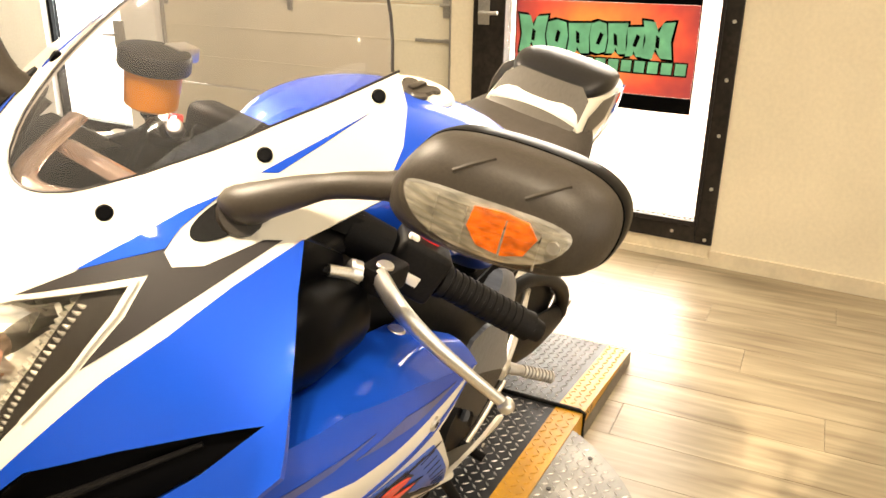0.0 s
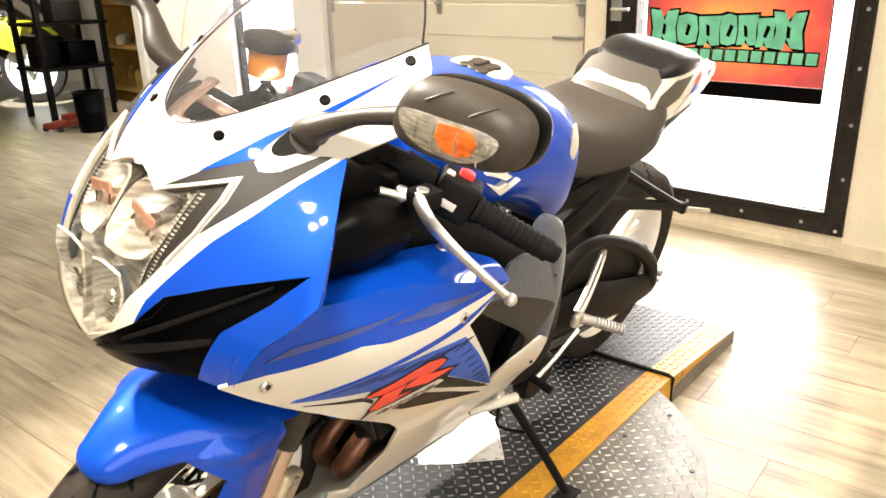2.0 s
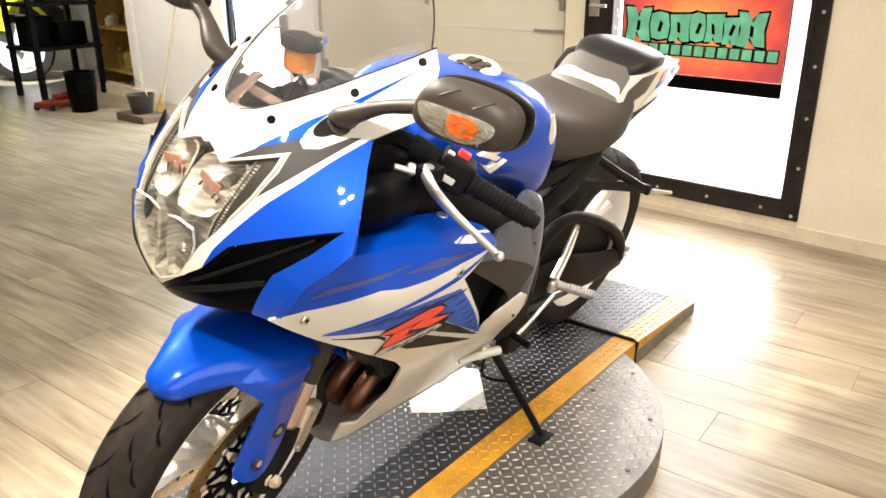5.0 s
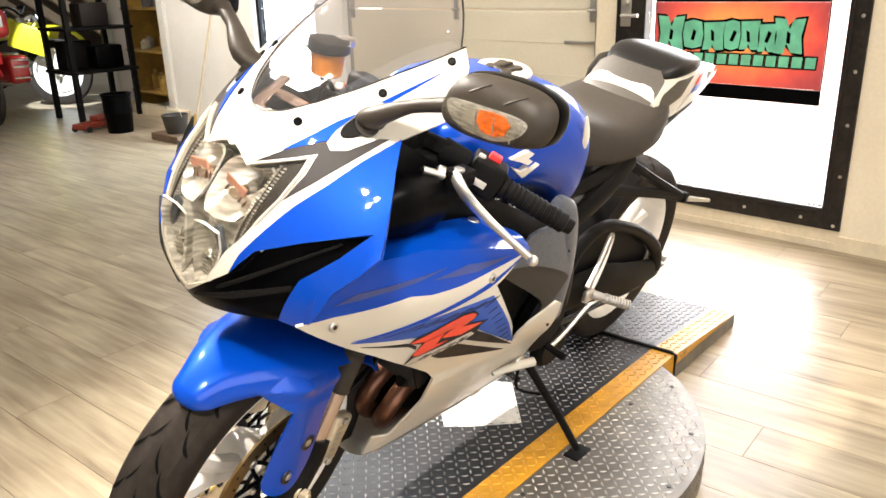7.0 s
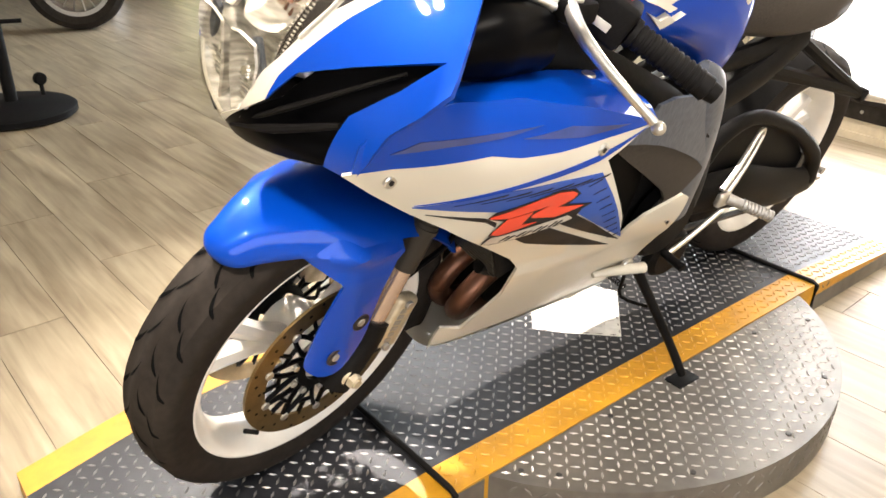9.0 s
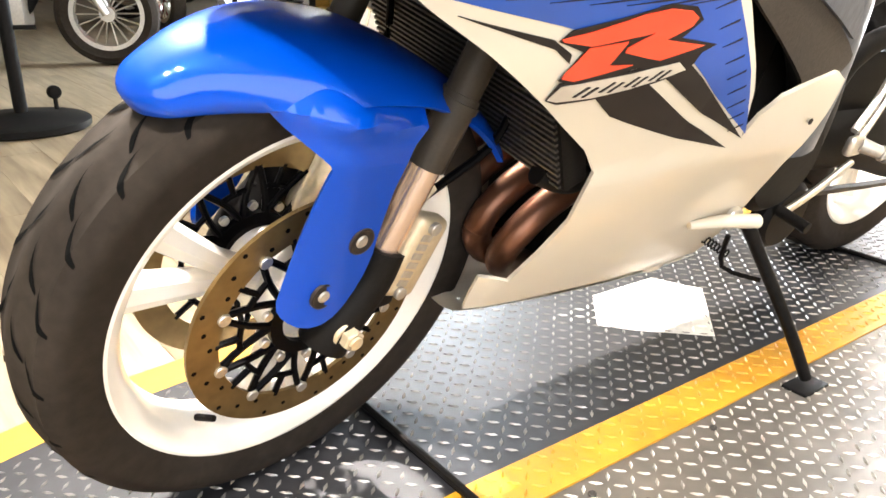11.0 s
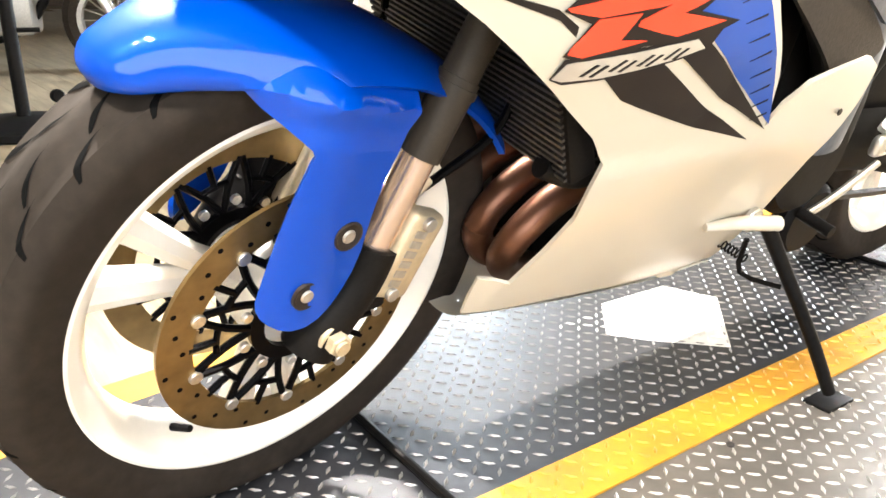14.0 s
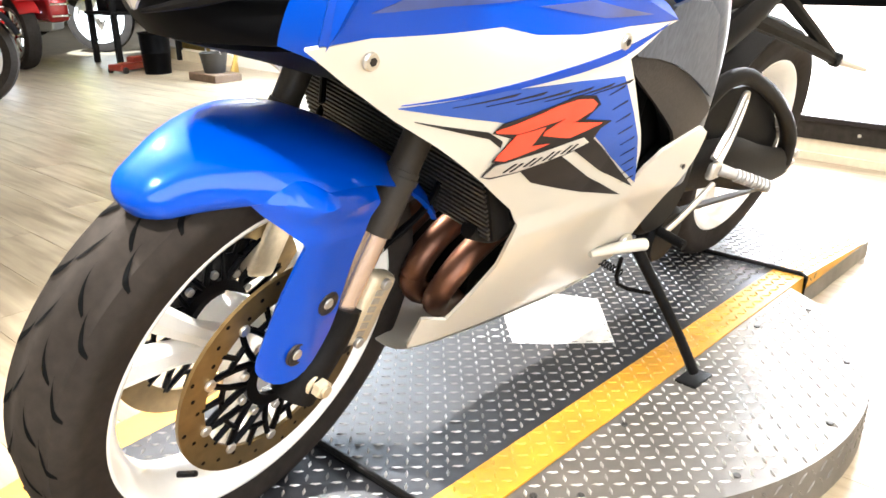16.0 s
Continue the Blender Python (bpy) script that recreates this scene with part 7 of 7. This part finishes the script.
# --- rearset with peg and shift lever
for sg in (1, -1):
    bm = bmesh.new()
    pts = [(-1.020, sg * 0.130, 0.525), (-0.985, sg * 0.143, 0.49), (-0.945, sg * 0.155, 0.455), (-0.905, sg * 0.163, 0.42)]
    off = Vector((0.024, 0, 0.018))
    add_tube(bm, pts, [0.005, 0.0058, 0.0062, 0.008], 8, 5)
    add_tube(bm, [Vector(p) + off * (0.8 if i == 0 else 1) for i, p in enumerate(pts)], [0.005, 0.0058, 0.0062, 0.007], 8, 5)
    for k in (0.35, 0.6, 0.85):
        q = Vector(pts[0]).lerp(Vector(pts[3]), k)
        add_tube(bm, [q, q + off], 0.003, 6, 2)
    add_tube(bm, [(-1.020, sg * 0.130, 0.525), (-1.012, sg * 0.131, 0.540), (-1.001, sg * 0.130, 0.5395)], 0.005, 8, 3)
    add_box(bm, (-0.915, min(sg * 0.158, sg * 0.175), 0.395), (-0.875, max(sg * 0.158, sg * 0.175), 0.430), 0.008, 3)
    rs = part("rearset", bm, M["silver"], bike, "cast aluminium heel guard and peg bracket")
    bm = bmesh.new()
    p0, p1 = Vector((-0.905, sg * 0.170, 0.415)), Vector((-0.977, sg * 0.250, 0.398))
    steps = [(0.0, 0.013), (0.30, 0.011)]
    for k in range(9):
        steps += [(0.32 + k * 0.075, 0.0105), (0.33 + k * 0.075, 0.0135), (0.36 + k * 0.075, 0.0135), (0.37 + k * 0.075, 0.0105)]
    add_tube(bm, [p0.lerp(p1, q) for q, _ in steps], [q for _, q in steps], 10, 1, smooth=False)
    part("foot_peg", bm, M["grey_metal"], rs, "knurled aluminium foot peg")
    bm = bmesh.new()
    add_tube(bm, [(-0.90, sg * 0.172, 0.385), (-0.80, sg * 0.178, 0.345), (-0.735, sg * 0.18, 0.325)], 0.006, 8, 4)
    part("shift_lever", bm, M["silver"], rs, "pale aluminium shift lever")
    bm = bmesh.new()
    add_tube(bm, [(-0.735, sg * 0.172, 0.325), (-0.735, sg * 0.225, 0.322)], 0.0095, 10, 2)
    part("toe_rubber", bm, M["satin"], rs, "black rubber toe piece")

# --- side stand
bm = bmesh.new()
add_tube(bm, [(-0.622, 0.190, 0.335), (-0.640, 0.210, 0.300), (-0.690, 0.280, 0.195), (-0.735, 0.325, 0.108)], [0.0115, 0.0105, 0.0095, 0.0095], 12, 5)
add_box(bm, (-0.780, 0.305, 0.086), (-0.712, 0.348, 0.094), 0.003, 2, m=Matrix.Translation((-0.745, 0.327, 0.090)) @ Matrix.Rotation(radians(LEAN), 4, "X") @ Matrix.Translation((0.745, -0.327, -0.092)))
stand = part("side_stand", bm, M["frame"], bike, "black side stand resting on the ramp")
bm = bmesh.new()
add_tube(bm, [(-0.52, 0.165, 0.335), (-0.57, 0.182, 0.342), (-0.632, 0.198, 0.340)], [0.006, 0.010, 0.011], 10, 3)
part("stand_pivot", bm, M["white"], stand, "pale stand bracket")
bm = bmesh.new()
for k in range(10):
    add_lathe(bm, [(0.115 + 0.006 * k, 0.006), (0.1165 + 0.006 * k, 0.008), (0.118 + 0.006 * k, 0.006)], (-0.640, 0, 0.265), 10)
add_tube(bm, [(-0.625, 0.17, 0.30), (-0.635, 0.175, 0.245), (-0.665, 0.225, 0.245)], 0.004, 6, 3)
part("stand_spring", bm, M["satin"], stand)


# ---------------------------------------------------------------- things along the back of the room
def at_floor(x, y, rz=0):
    return pose(x, y, FLOOR_Z, 0, 0, rz)


# closet with shelves
closet = thing("shelf_cabinet", WALL, "built-in cabinet with ochre shelves and cluttered bottles", "cabinet")
bm = bmesh.new()
add_box(bm, (-0.55, -7.05, FLOOR_Z), (-0.52, -5.86, 1.95))
add_box(bm, (-0.55, -7.05, FLOOR_Z), (-0.14, -7.02, 1.95))
add_box(bm, (-0.55, -5.89, FLOOR_Z), (-0.14, -5.86, 1.95))
part("carcass", bm, M["ochre"], closet, "ochre painted carcass", smooth=False)
for z in (0.10, 0.52, 0.94, 1.36):
    bm = bmesh.new()
    add_box(bm, (-0.52, -7.02, z), (-0.10, -5.89, z + 0.025), 0.003)
    part("shelf", bm, M["ochre"], closet, smooth=False)
for y0, y1 in ((-7.12, -7.00), (-5.95, -5.83)):
    bm = bmesh.new()
    add_box(bm, (0.0, y0, FLOOR_Z), (0.03, y1, 1.99), 0.004)
    part("face_frame", bm, M["wallwhite"], closet, "pale face frame", smooth=False)
bm = bmesh.new()
add_box(bm, (0.0, -7.10, FLOOR_Z), (0.10, -5.6, 0.03), 0.004)
part("plinth", bm, M["trim"], closet, smooth=False)
rng2 = random.Random(11)
hues = [(0.5, 0.5, 0.5), (0.1, 0.1, 0.12), (0.45, 0.08, 0.05), (0.6, 0.55, 0.4), (0.08, 0.15, 0.3), (0.5, 0.33, 0.08)]
jar_m = [mat("bottle colour", h, 0.35, stain=0.2, stain_scale=20) for h in hues]
for z in (0.125, 0.545, 0.965):
    y = -6.95
    while y < -5.98:
        r, hh = rng2.uniform(0.03, 0.055), rng2.uniform(0.10, 0.26)
        if rng2.random() < 0.8:
            bm = bmesh.new()
            c = Vector((-0.30 + rng2.uniform(-0.1, 0.1), y, z))
            ring_loft(bm, [[c + Vector((math.cos(a) * q, math.sin(a) * q, zz)) for a in [2 * math.pi * i / 12 for i in range(12)]] for zz, q in ((0, r * 0.94), (0.008, r), (hh * 0.72, r), (hh * 0.82, r * 0.5), (hh, r * 0.45))])
            ob = part("bottle", bm, rng2.choice(jar_m))
            ob.matrix_world = WALL
            tagged(ob, "small container standing on the cabinet shelf", "bottle", "bottles on the shelves")
        y += r * 2 + rng2.uniform(0.01, 0.08)


def barrel(x, y, r, h, mt, label):
    t = thing("trash_can", at_floor(x, y), label, "trash can")
    bm = bmesh.new()
    ring_loft(bm, [[Vector((math.cos(a) * q, math.sin(a) * q, z)) for a in [2 * math.pi * i / 28 for i in range(28)]] for z, q in ((0, r * 0.86), (0.02, r * 0.88), (h * 0.5, r * 0.95), (h * 0.52, r * 0.98), (h * 0.55, r * 0.96), (h, r), (h, r * 0.93), (h - 0.05, r * 0.92))])
    part("can_body", bm, mt, t)
    bm = bmesh.new()
    add_lathe(bm, [(h - 0.012, r), (h + 0.008, r + 0.01), (h + 0.008, r - 0.02)], (0, 0, 0), 28)
    for v in bm.verts:
        v.co = Vector((v.co.x, v.co.z, v.co.y))
    part("can_rim", bm, mt, t)
    return t


barrel(-2.64, -5.66, 0.125, 0.335, M["black"], "black plastic trash can on the plank floor")

# grey bucket on a wooden block beside the white wall
blk = thing("wood_block", at_floor(-2.72, -4.87), "low wooden block on the floor", "block")
bm = bmesh.new()
add_box(bm, (-0.12, -0.20, 0), (0.12, 0.20, 0.06), 0.006)
part("board", bm, M["darkwood"], blk, smooth=False)
bk = thing("bucket", pose(-2.72, -4.86, FLOOR_Z + 0.06) @ Matrix.Scale(0.72, 4), "dented grey metal bucket on a wooden block", "bucket")
bm = bmesh.new()
ring_loft(bm, [[Vector((math.cos(a) * q, math.sin(a) * q, z)) for a in [2 * math.pi * i / 24 for i in range(24)]] for z, q in ((0, 0.11), (0.01, 0.115), (0.2, 0.15), (0.215, 0.155), (0.215, 0.145), (0.05, 0.115))])
part("pail", bm, M["fins"], bk)
bm = bmesh.new()
add_tube(bm, [(0, -0.15, 0.20), (0.02, -0.12, 0.32), (0.02, 0.0, 0.37), (0.02, 0.12, 0.32), (0, 0.15, 0.20)], 0.005, 6, 5)
part("bail", bm, M["bolt"], bk)
# broom leaning on the white wall
br = thing("broom", at_floor(-3.12, -4.98), "broom with pale handle leaning on the white wall", "broom")
bm = bmesh.new()
add_tube(bm, [(0.10, -0.05, 0.10), (-0.12, 0.25, 1.45)], 0.011, 8, 1, smooth=False)
part("handle", bm, M["trim"], br)
bm = bmesh.new()
add_tube(bm, [(0.12, -0.07, 0.0), (0.10, -0.05, 0.16)], [0.10, 0.03], 10, 3, flat=0.35)
part("bristles", bm, M["ochre"], br)


# other motorcycles standing at the back
def street_bike(x, y, rz, body, tyre_r, fat, label, wheel_m, seat_h=0.74, bags=False, tall=False):
    t = thing("parked_motorcycle", at_floor(x, y, rz), label, "motorcycle", "motorcycles at the back of the room")
    base = 0.72 if not tall else 0.70
    for cx, nm in ((base, "front_wheel"), (-base, "rear_wheel")):
        bm = bmesh.new()
        add_lathe(bm, [(fat / 2 * 0.7, tyre_r - 0.10), (fat / 2, tyre_r - 0.05), (fat * 0.38, tyre_r - 0.012), (0, tyre_r), (-fat * 0.38, tyre_r - 0.012), (-fat / 2, tyre_r - 0.05), (-fat / 2 * 0.7, tyre_r - 0.10)], (cx, 0, tyre_r), 40, closed=True)
        w_ = part(nm, bm, M["rubber"], t)
        bm = bmesh.new()
        add_lathe(bm, [(fat * 0.36, tyre_r - 0.095), (fat * 0.36, tyre_r - 0.125), (-fat * 0.36, tyre_r - 0.125), (-fat * 0.36, tyre_r - 0.095)], (cx, 0, tyre_r), 36, closed=True)
        for k in range(18):
            a = 2 * math.pi * k / 18
            add_tube(bm, [(cx, 0.03 * (-1) ** k, tyre_r), (cx + math.cos(a) * (tyre_r - 0.11), 0, tyre_r + math.sin(a) * (tyre_r - 0.11))], 0.006, 5, 1, smooth=False)
        add_lathe(bm, [(0.05, 0.005), (0.05, 0.05), (-0.05, 0.05), (-0.05, 0.005)], (cx, 0, tyre_r), 20, closed=True)
        # added white discs fill the spokes and stand in for sunlit glare
        if tall:
            for q in (-0.012, 0.012):
                add_lathe(bm, [(q - 0.003, 0.06), (q - 0.003, tyre_r - 0.14), (q + 0.003, tyre_r - 0.14), (q + 0.003, 0.06)], (cx, 0, tyre_r), 36, closed=True)
        part("rim", bm, wheel_m, w_)
        bm = bmesh.new()
        add_lathe(bm, [(fat * 0.6, tyre_r + 0.02), (0, tyre_r + 0.05), (-fat * 0.6, tyre_r + 0.02), (0, tyre_r + 0.042)], (cx, 0, tyre_r + (0.1 if tall else 0)), 16, a0=20, a1=150, closed=True)
        part("fender", bm, body, t)
    for s in (1, -1):
        bm = bmesh.new()
        add_tube(bm, [(base, s * 0.10, tyre_r), (base - 0.30, s * 0.10, 0.95)], 0.025, 10, 1, smooth=False)
        part("fork_leg", bm, M["silver"], t)
        bm = bmesh.new()
        add_tube(bm, [(base - 0.30, 0, 0.98), (base - 0.33, s * 0.2, 1.06), (base - 0.45, s * 0.38, 1.04)], 0.014, 8, 4)
        add_tube(bm, [(base - 0.43, s * 0.30, 1.045), (base - 0.47, s * 0.42, 1.035)], 0.019, 8, 1, smooth=False)
        part("handlebar", bm, M["satin"], t)
    bm = bmesh.new()
    add_box(bm, (-0.28, -0.16, 0.24), (0.25, 0.16, 0.58), 0.04)
    add_disc(bm, (0.0, 0.16, 0.40), (0, 1, 0), 0.11, 0.05, 24, bevel=0.015)
    add_disc(bm, (0.0, -0.16, 0.40), (0, -1, 0), 0.11, 0.05, 24, bevel=0.015)
    part("engine", bm, M["grey_metal"], t)
    bm = bmesh.new()
    ring_loft(bm, [[Vector((xx, w2 * math.cos(a), zc + hh * math.sin(a))) for a in [2 * math.pi * k / 18 for k in range(18)]] for xx, zc, w2, hh in ((0.36, 0.84, 0.05, 0.05), (0.28, 0.84, 0.13, 0.11), (0.10, 0.82, 0.15, 0.12), (-0.08, 0.78, 0.11, 0.08), (-0.14, 0.76, 0.05, 0.04))])
    part("tank", bm, body, t)
    bm = bmesh.new()
    ring_loft(bm, [[Vector((xx, w2 * math.cos(a), zc + hh * math.sin(a))) for a in [2 * math.pi * k / 16 for k in range(16)]] for xx, zc, w2, hh in ((-0.08, seat_h + 0.02, 0.07, 0.04), (-0.25, seat_h, 0.15, 0.06), (-0.45, seat_h + 0.03, 0.16, 0.07), (-0.75, seat_h + 0.10, 0.12, 0.06), (-0.82, seat_h + 0.11, 0.05, 0.03))])
    part("seat", bm, M["seat_black"], t)
    bm = bmesh.new()
    add_tube(bm, [(0.40, 0, 0.92), (0.10, 0, 0.68), (-0.30, 0, 0.55), (-0.72, 0, tyre_r)], 0.035, 10, 4)
    add_tube(bm, [(0.38, 0, 0.85), (0.30, 0, 0.45), (0.05, 0, 0.22), (-0.3, 0, 0.24)], 0.03, 10, 4)
    part("frame", bm, M["frame"], t)
    bm = bmesh.new()
    add_tube(bm, [(0.15, 0.16, 0.35), (-0.2, 0.2, 0.26), (-0.9, 0.22, 0.33)], [0.025, 0.03, 0.045], 10, 4)
    part("exhaust", bm, M["chrome"], t)
    bm = bmesh.new()
    bmesh.ops.create_uvsphere(bm, u_segments=20, v_segments=12, radius=0.095, matrix=Matrix.Translation((base - 0.22, 0, 0.92)))
    part("headlamp", bm, M["chrome"], t)
    if bags:
        for s in (1, -1):
            bm = bmesh.new()
            add_box(bm, (-0.98, s * 0.28 - 0.10, 0.40), (-0.45, s * 0.28 + 0.10, 0.66), 0.05, 3)
            bag = part("saddlebag", bm, body, t, "red saddlebag with chrome rails")
            bm = bmesh.new()
            for z in (0.46, 0.56, 0.62):
                add_tube(bm, [(-0.99, s * 0.20, z), (-1.0, s * 0.36, z), (-0.7, s * 0.395, z), (-0.45, s * 0.385, z)], 0.011, 6, 3)
            part("bag_rail", bm, M["chrome"], bag)
        bm = bmesh.new()
        add_box(bm, (-1.02, -0.24, 0.82), (-0.62, 0.24, 1.08), 0.06, 3)
        box_ = part("top_box", bm, body, t)
        bm = bmesh.new()
        add_box(bm, (-1.045, -0.16, 0.92), (-1.015, 0.16, 1.02), 0.01)
        part("box_badge", bm, M["wallwhite"], box_)
        bm = bmesh.new()
        add_box(bm, (-1.03, -0.10, 0.60), (-0.98, 0.10, 0.72), 0.01)
        part("tail_lamp", bm, M["redplastic"], t)
    if tall:
        for s in (1, -1):
            bm = bmesh.new()
            add_box(bm, (0.02, s * 0.14 - 0.02, 0.70), (0.42, s * 0.14 + 0.02, 0.98), 0.02, 2, m=pose(0, 0, 0.02, 0, 20, 0))
            part("shroud", bm, M["yellowbike"], t, "bright yellow radiator shroud")
            bm = bmesh.new()
            add_box(bm, (-0.80, s * 0.12 - 0.015, 0.62), (-0.40, s * 0.12 + 0.015, 0.78), 0.015, 2)
            part("side_panel", bm, M["bluebike"], t, "blue side panel")
    return t


M["redbike"] = mat("dark red motorcycle paint", (0.36, 0.012, 0.012), 0.2, 0.2, coat=0.8, stain=0.1)
M["yellowbike"] = mat("yellow motorcycle plastic", (0.75, 0.70, 0.03), 0.35, stain=0.1)
M["bluebike"] = mat("blue motorcycle plastic", (0.03, 0.08, 0.55), 0.35, stain=0.1)
street_bike(-1.92, -7.64, -84, M["redbike"], 0.32, 0.15, "dark red touring motorcycle with chrome-railed saddlebags", M["chrome"], bags=True)
street_bike(-2.66, -8.38, 136, M["yellowbike"], 0.36, 0.10, "yellow and blue off-road motorcycle by the bright doorway", M["rimwhite"], seat_h=0.92, tall=True)
street_bike(-0.30, -5.15, 160, M["black"], 0.33, 0.17, "black cruiser motorcycle on the plank floor", M["grey_metal"])

# black display stand with castor at its foot
st = thing("display_stand", at_floor(-0.11, -2.99, 12), "black display stand with round base and castor", "stand")
bm = bmesh.new()
ring_loft(bm, [[Vector((math.cos(a) * q, math.sin(a) * q, z)) for a in [2 * math.pi * i / 36 for i in range(36)]] for z, q in ((0.0, 0.26), (0.01, 0.275), (0.035, 0.275), (0.045, 0.26), (0.065, 0.07), (0.07, 0.04))])
part("base", bm, M["frame"], st, "dusty black round base")
bm = bmesh.new()
add_tube(bm, [(0, 0, 0.06), (0, 0, 1.55)], 0.028, 14, 1, smooth=False)
for z in (0.42, 0.62):
    add_tube(bm, [(0, 0, z), (-0.10, 0.05, z)], 0.010, 8, 1, smooth=False)
part("post", bm, M["frame"], st)
bm = bmesh.new()
add_tube(bm, [(-0.17, -0.05, 0.045), (-0.17, -0.05, 0.13)], 0.010, 8, 1, smooth=False)
add_disc(bm, (-0.17, -0.062, 0.13), (0, 1, 0), 0.03, 0.025, 16, bevel=0.006)
part("castor", bm, M["satin"], st)

# tall dark workbench and clutter in front of the loft
wb = thing("tool_stand", at_floor(-2.98, -6.72), "tall dark tool stand with hanging gear", "stand")
bm = bmesh.new()
for x, y in ((-0.3, -0.25), (0.3, -0.25), (-0.3, 0.25), (0.3, 0.25)):
    add_box(bm, (x - 0.025, y - 0.025, 0), (x + 0.025, y + 0.025, 1.35), 0.004)
part("post", bm, M["frame"], wb, smooth=False)
for z in (0.45, 0.85, 1.3):
    bm = bmesh.new()
    add_box(bm, (-0.34, -0.29, z), (0.34, 0.29, z + 0.03), 0.004)
    part("shelf", bm, M["frame"], wb, smooth=False)
for k, (x, y, z) in enumerate(((-0.1, 0.1, 0.48), (0.12, -0.08, 0.48), (0.0, 0.12, 0.88), (0.15, 0.0, 1.33))):
    bm = bmesh.new()
    add_box(bm, (x - 0.14, y - 0.11, 0), (x + 0.14, y + 0.11, 0.22 + 0.05 * (k % 2)), 0.02)
    ob = part("tool_case", bm, (M["black"], M["satin"], M["charcoal"], M["black"])[k], smooth=True)
    ob.matrix_world = at_floor(-2.98, -6.72) @ Matrix.Translation((0, 0, z))
    tagged(ob, "dark tool case standing on the tool stand", "case", "tool cases")
jack = thing("floor_jack", at_floor(-2.60, -6.00, 20) @ Matrix.Scale(0.78, 4), "dark red floor jack standing on the planks", "jack")
bm = bmesh.new()
add_box(bm, (-0.30, -0.10, 0.03), (0.30, 0.10, 0.10), 0.015)
add_box(bm, (-0.12, -0.06, 0.10), (0.06, 0.06, 0.16), 0.01)
part("jack_body", bm, mat("dark red enamel", (0.24, 0.03, 0.015), 0.5, stain=0.3), jack)
for x, y in ((-0.25, -0.11), (-0.25, 0.11), (0.25, -0.11), (0.25, 0.11)):
    bm = bmesh.new()
    add_disc(bm, (x, y - 0.012, 0.035), (0, 1, 0), 0.035, 0.024, 14)
    part("jack_wheel", bm, M["fins"], jack)

# rafters over the loft
for k in range(7):
    bm = bmesh.new()
    add_box(bm, (-2.0, -0.04, -0.07), (2.0, 0.04, 0.07), 0.004)
    ob = part("rafter", bm, M["rafter"], smooth=False)
    ob.matrix_world = pose(-4.2 + 0.12 * k, -8.0 - k * 0.75, 1.75, 0, -38, 0)
    tagged(ob, "bare pine rafter slanting under the roof", "rafter", kind="structure")
bm = bmesh.new()
add_box(bm, (-6.8, -7.75, 1.62), (0.5, -7.62, 1.82), 0.005)
tagged(part("beam", bm, M["darkwood"], smooth=False), "dark timber cross beam", "beam", kind="structure")
bm = bmesh.new()
add_box(bm, (-6.9, -10.6, 0.75), (-6.88, -9.3, 1.7))
tagged(part("window_2", bm, M["glow"], smooth=False), "bright daylight in the loft window", "window", kind="structure")
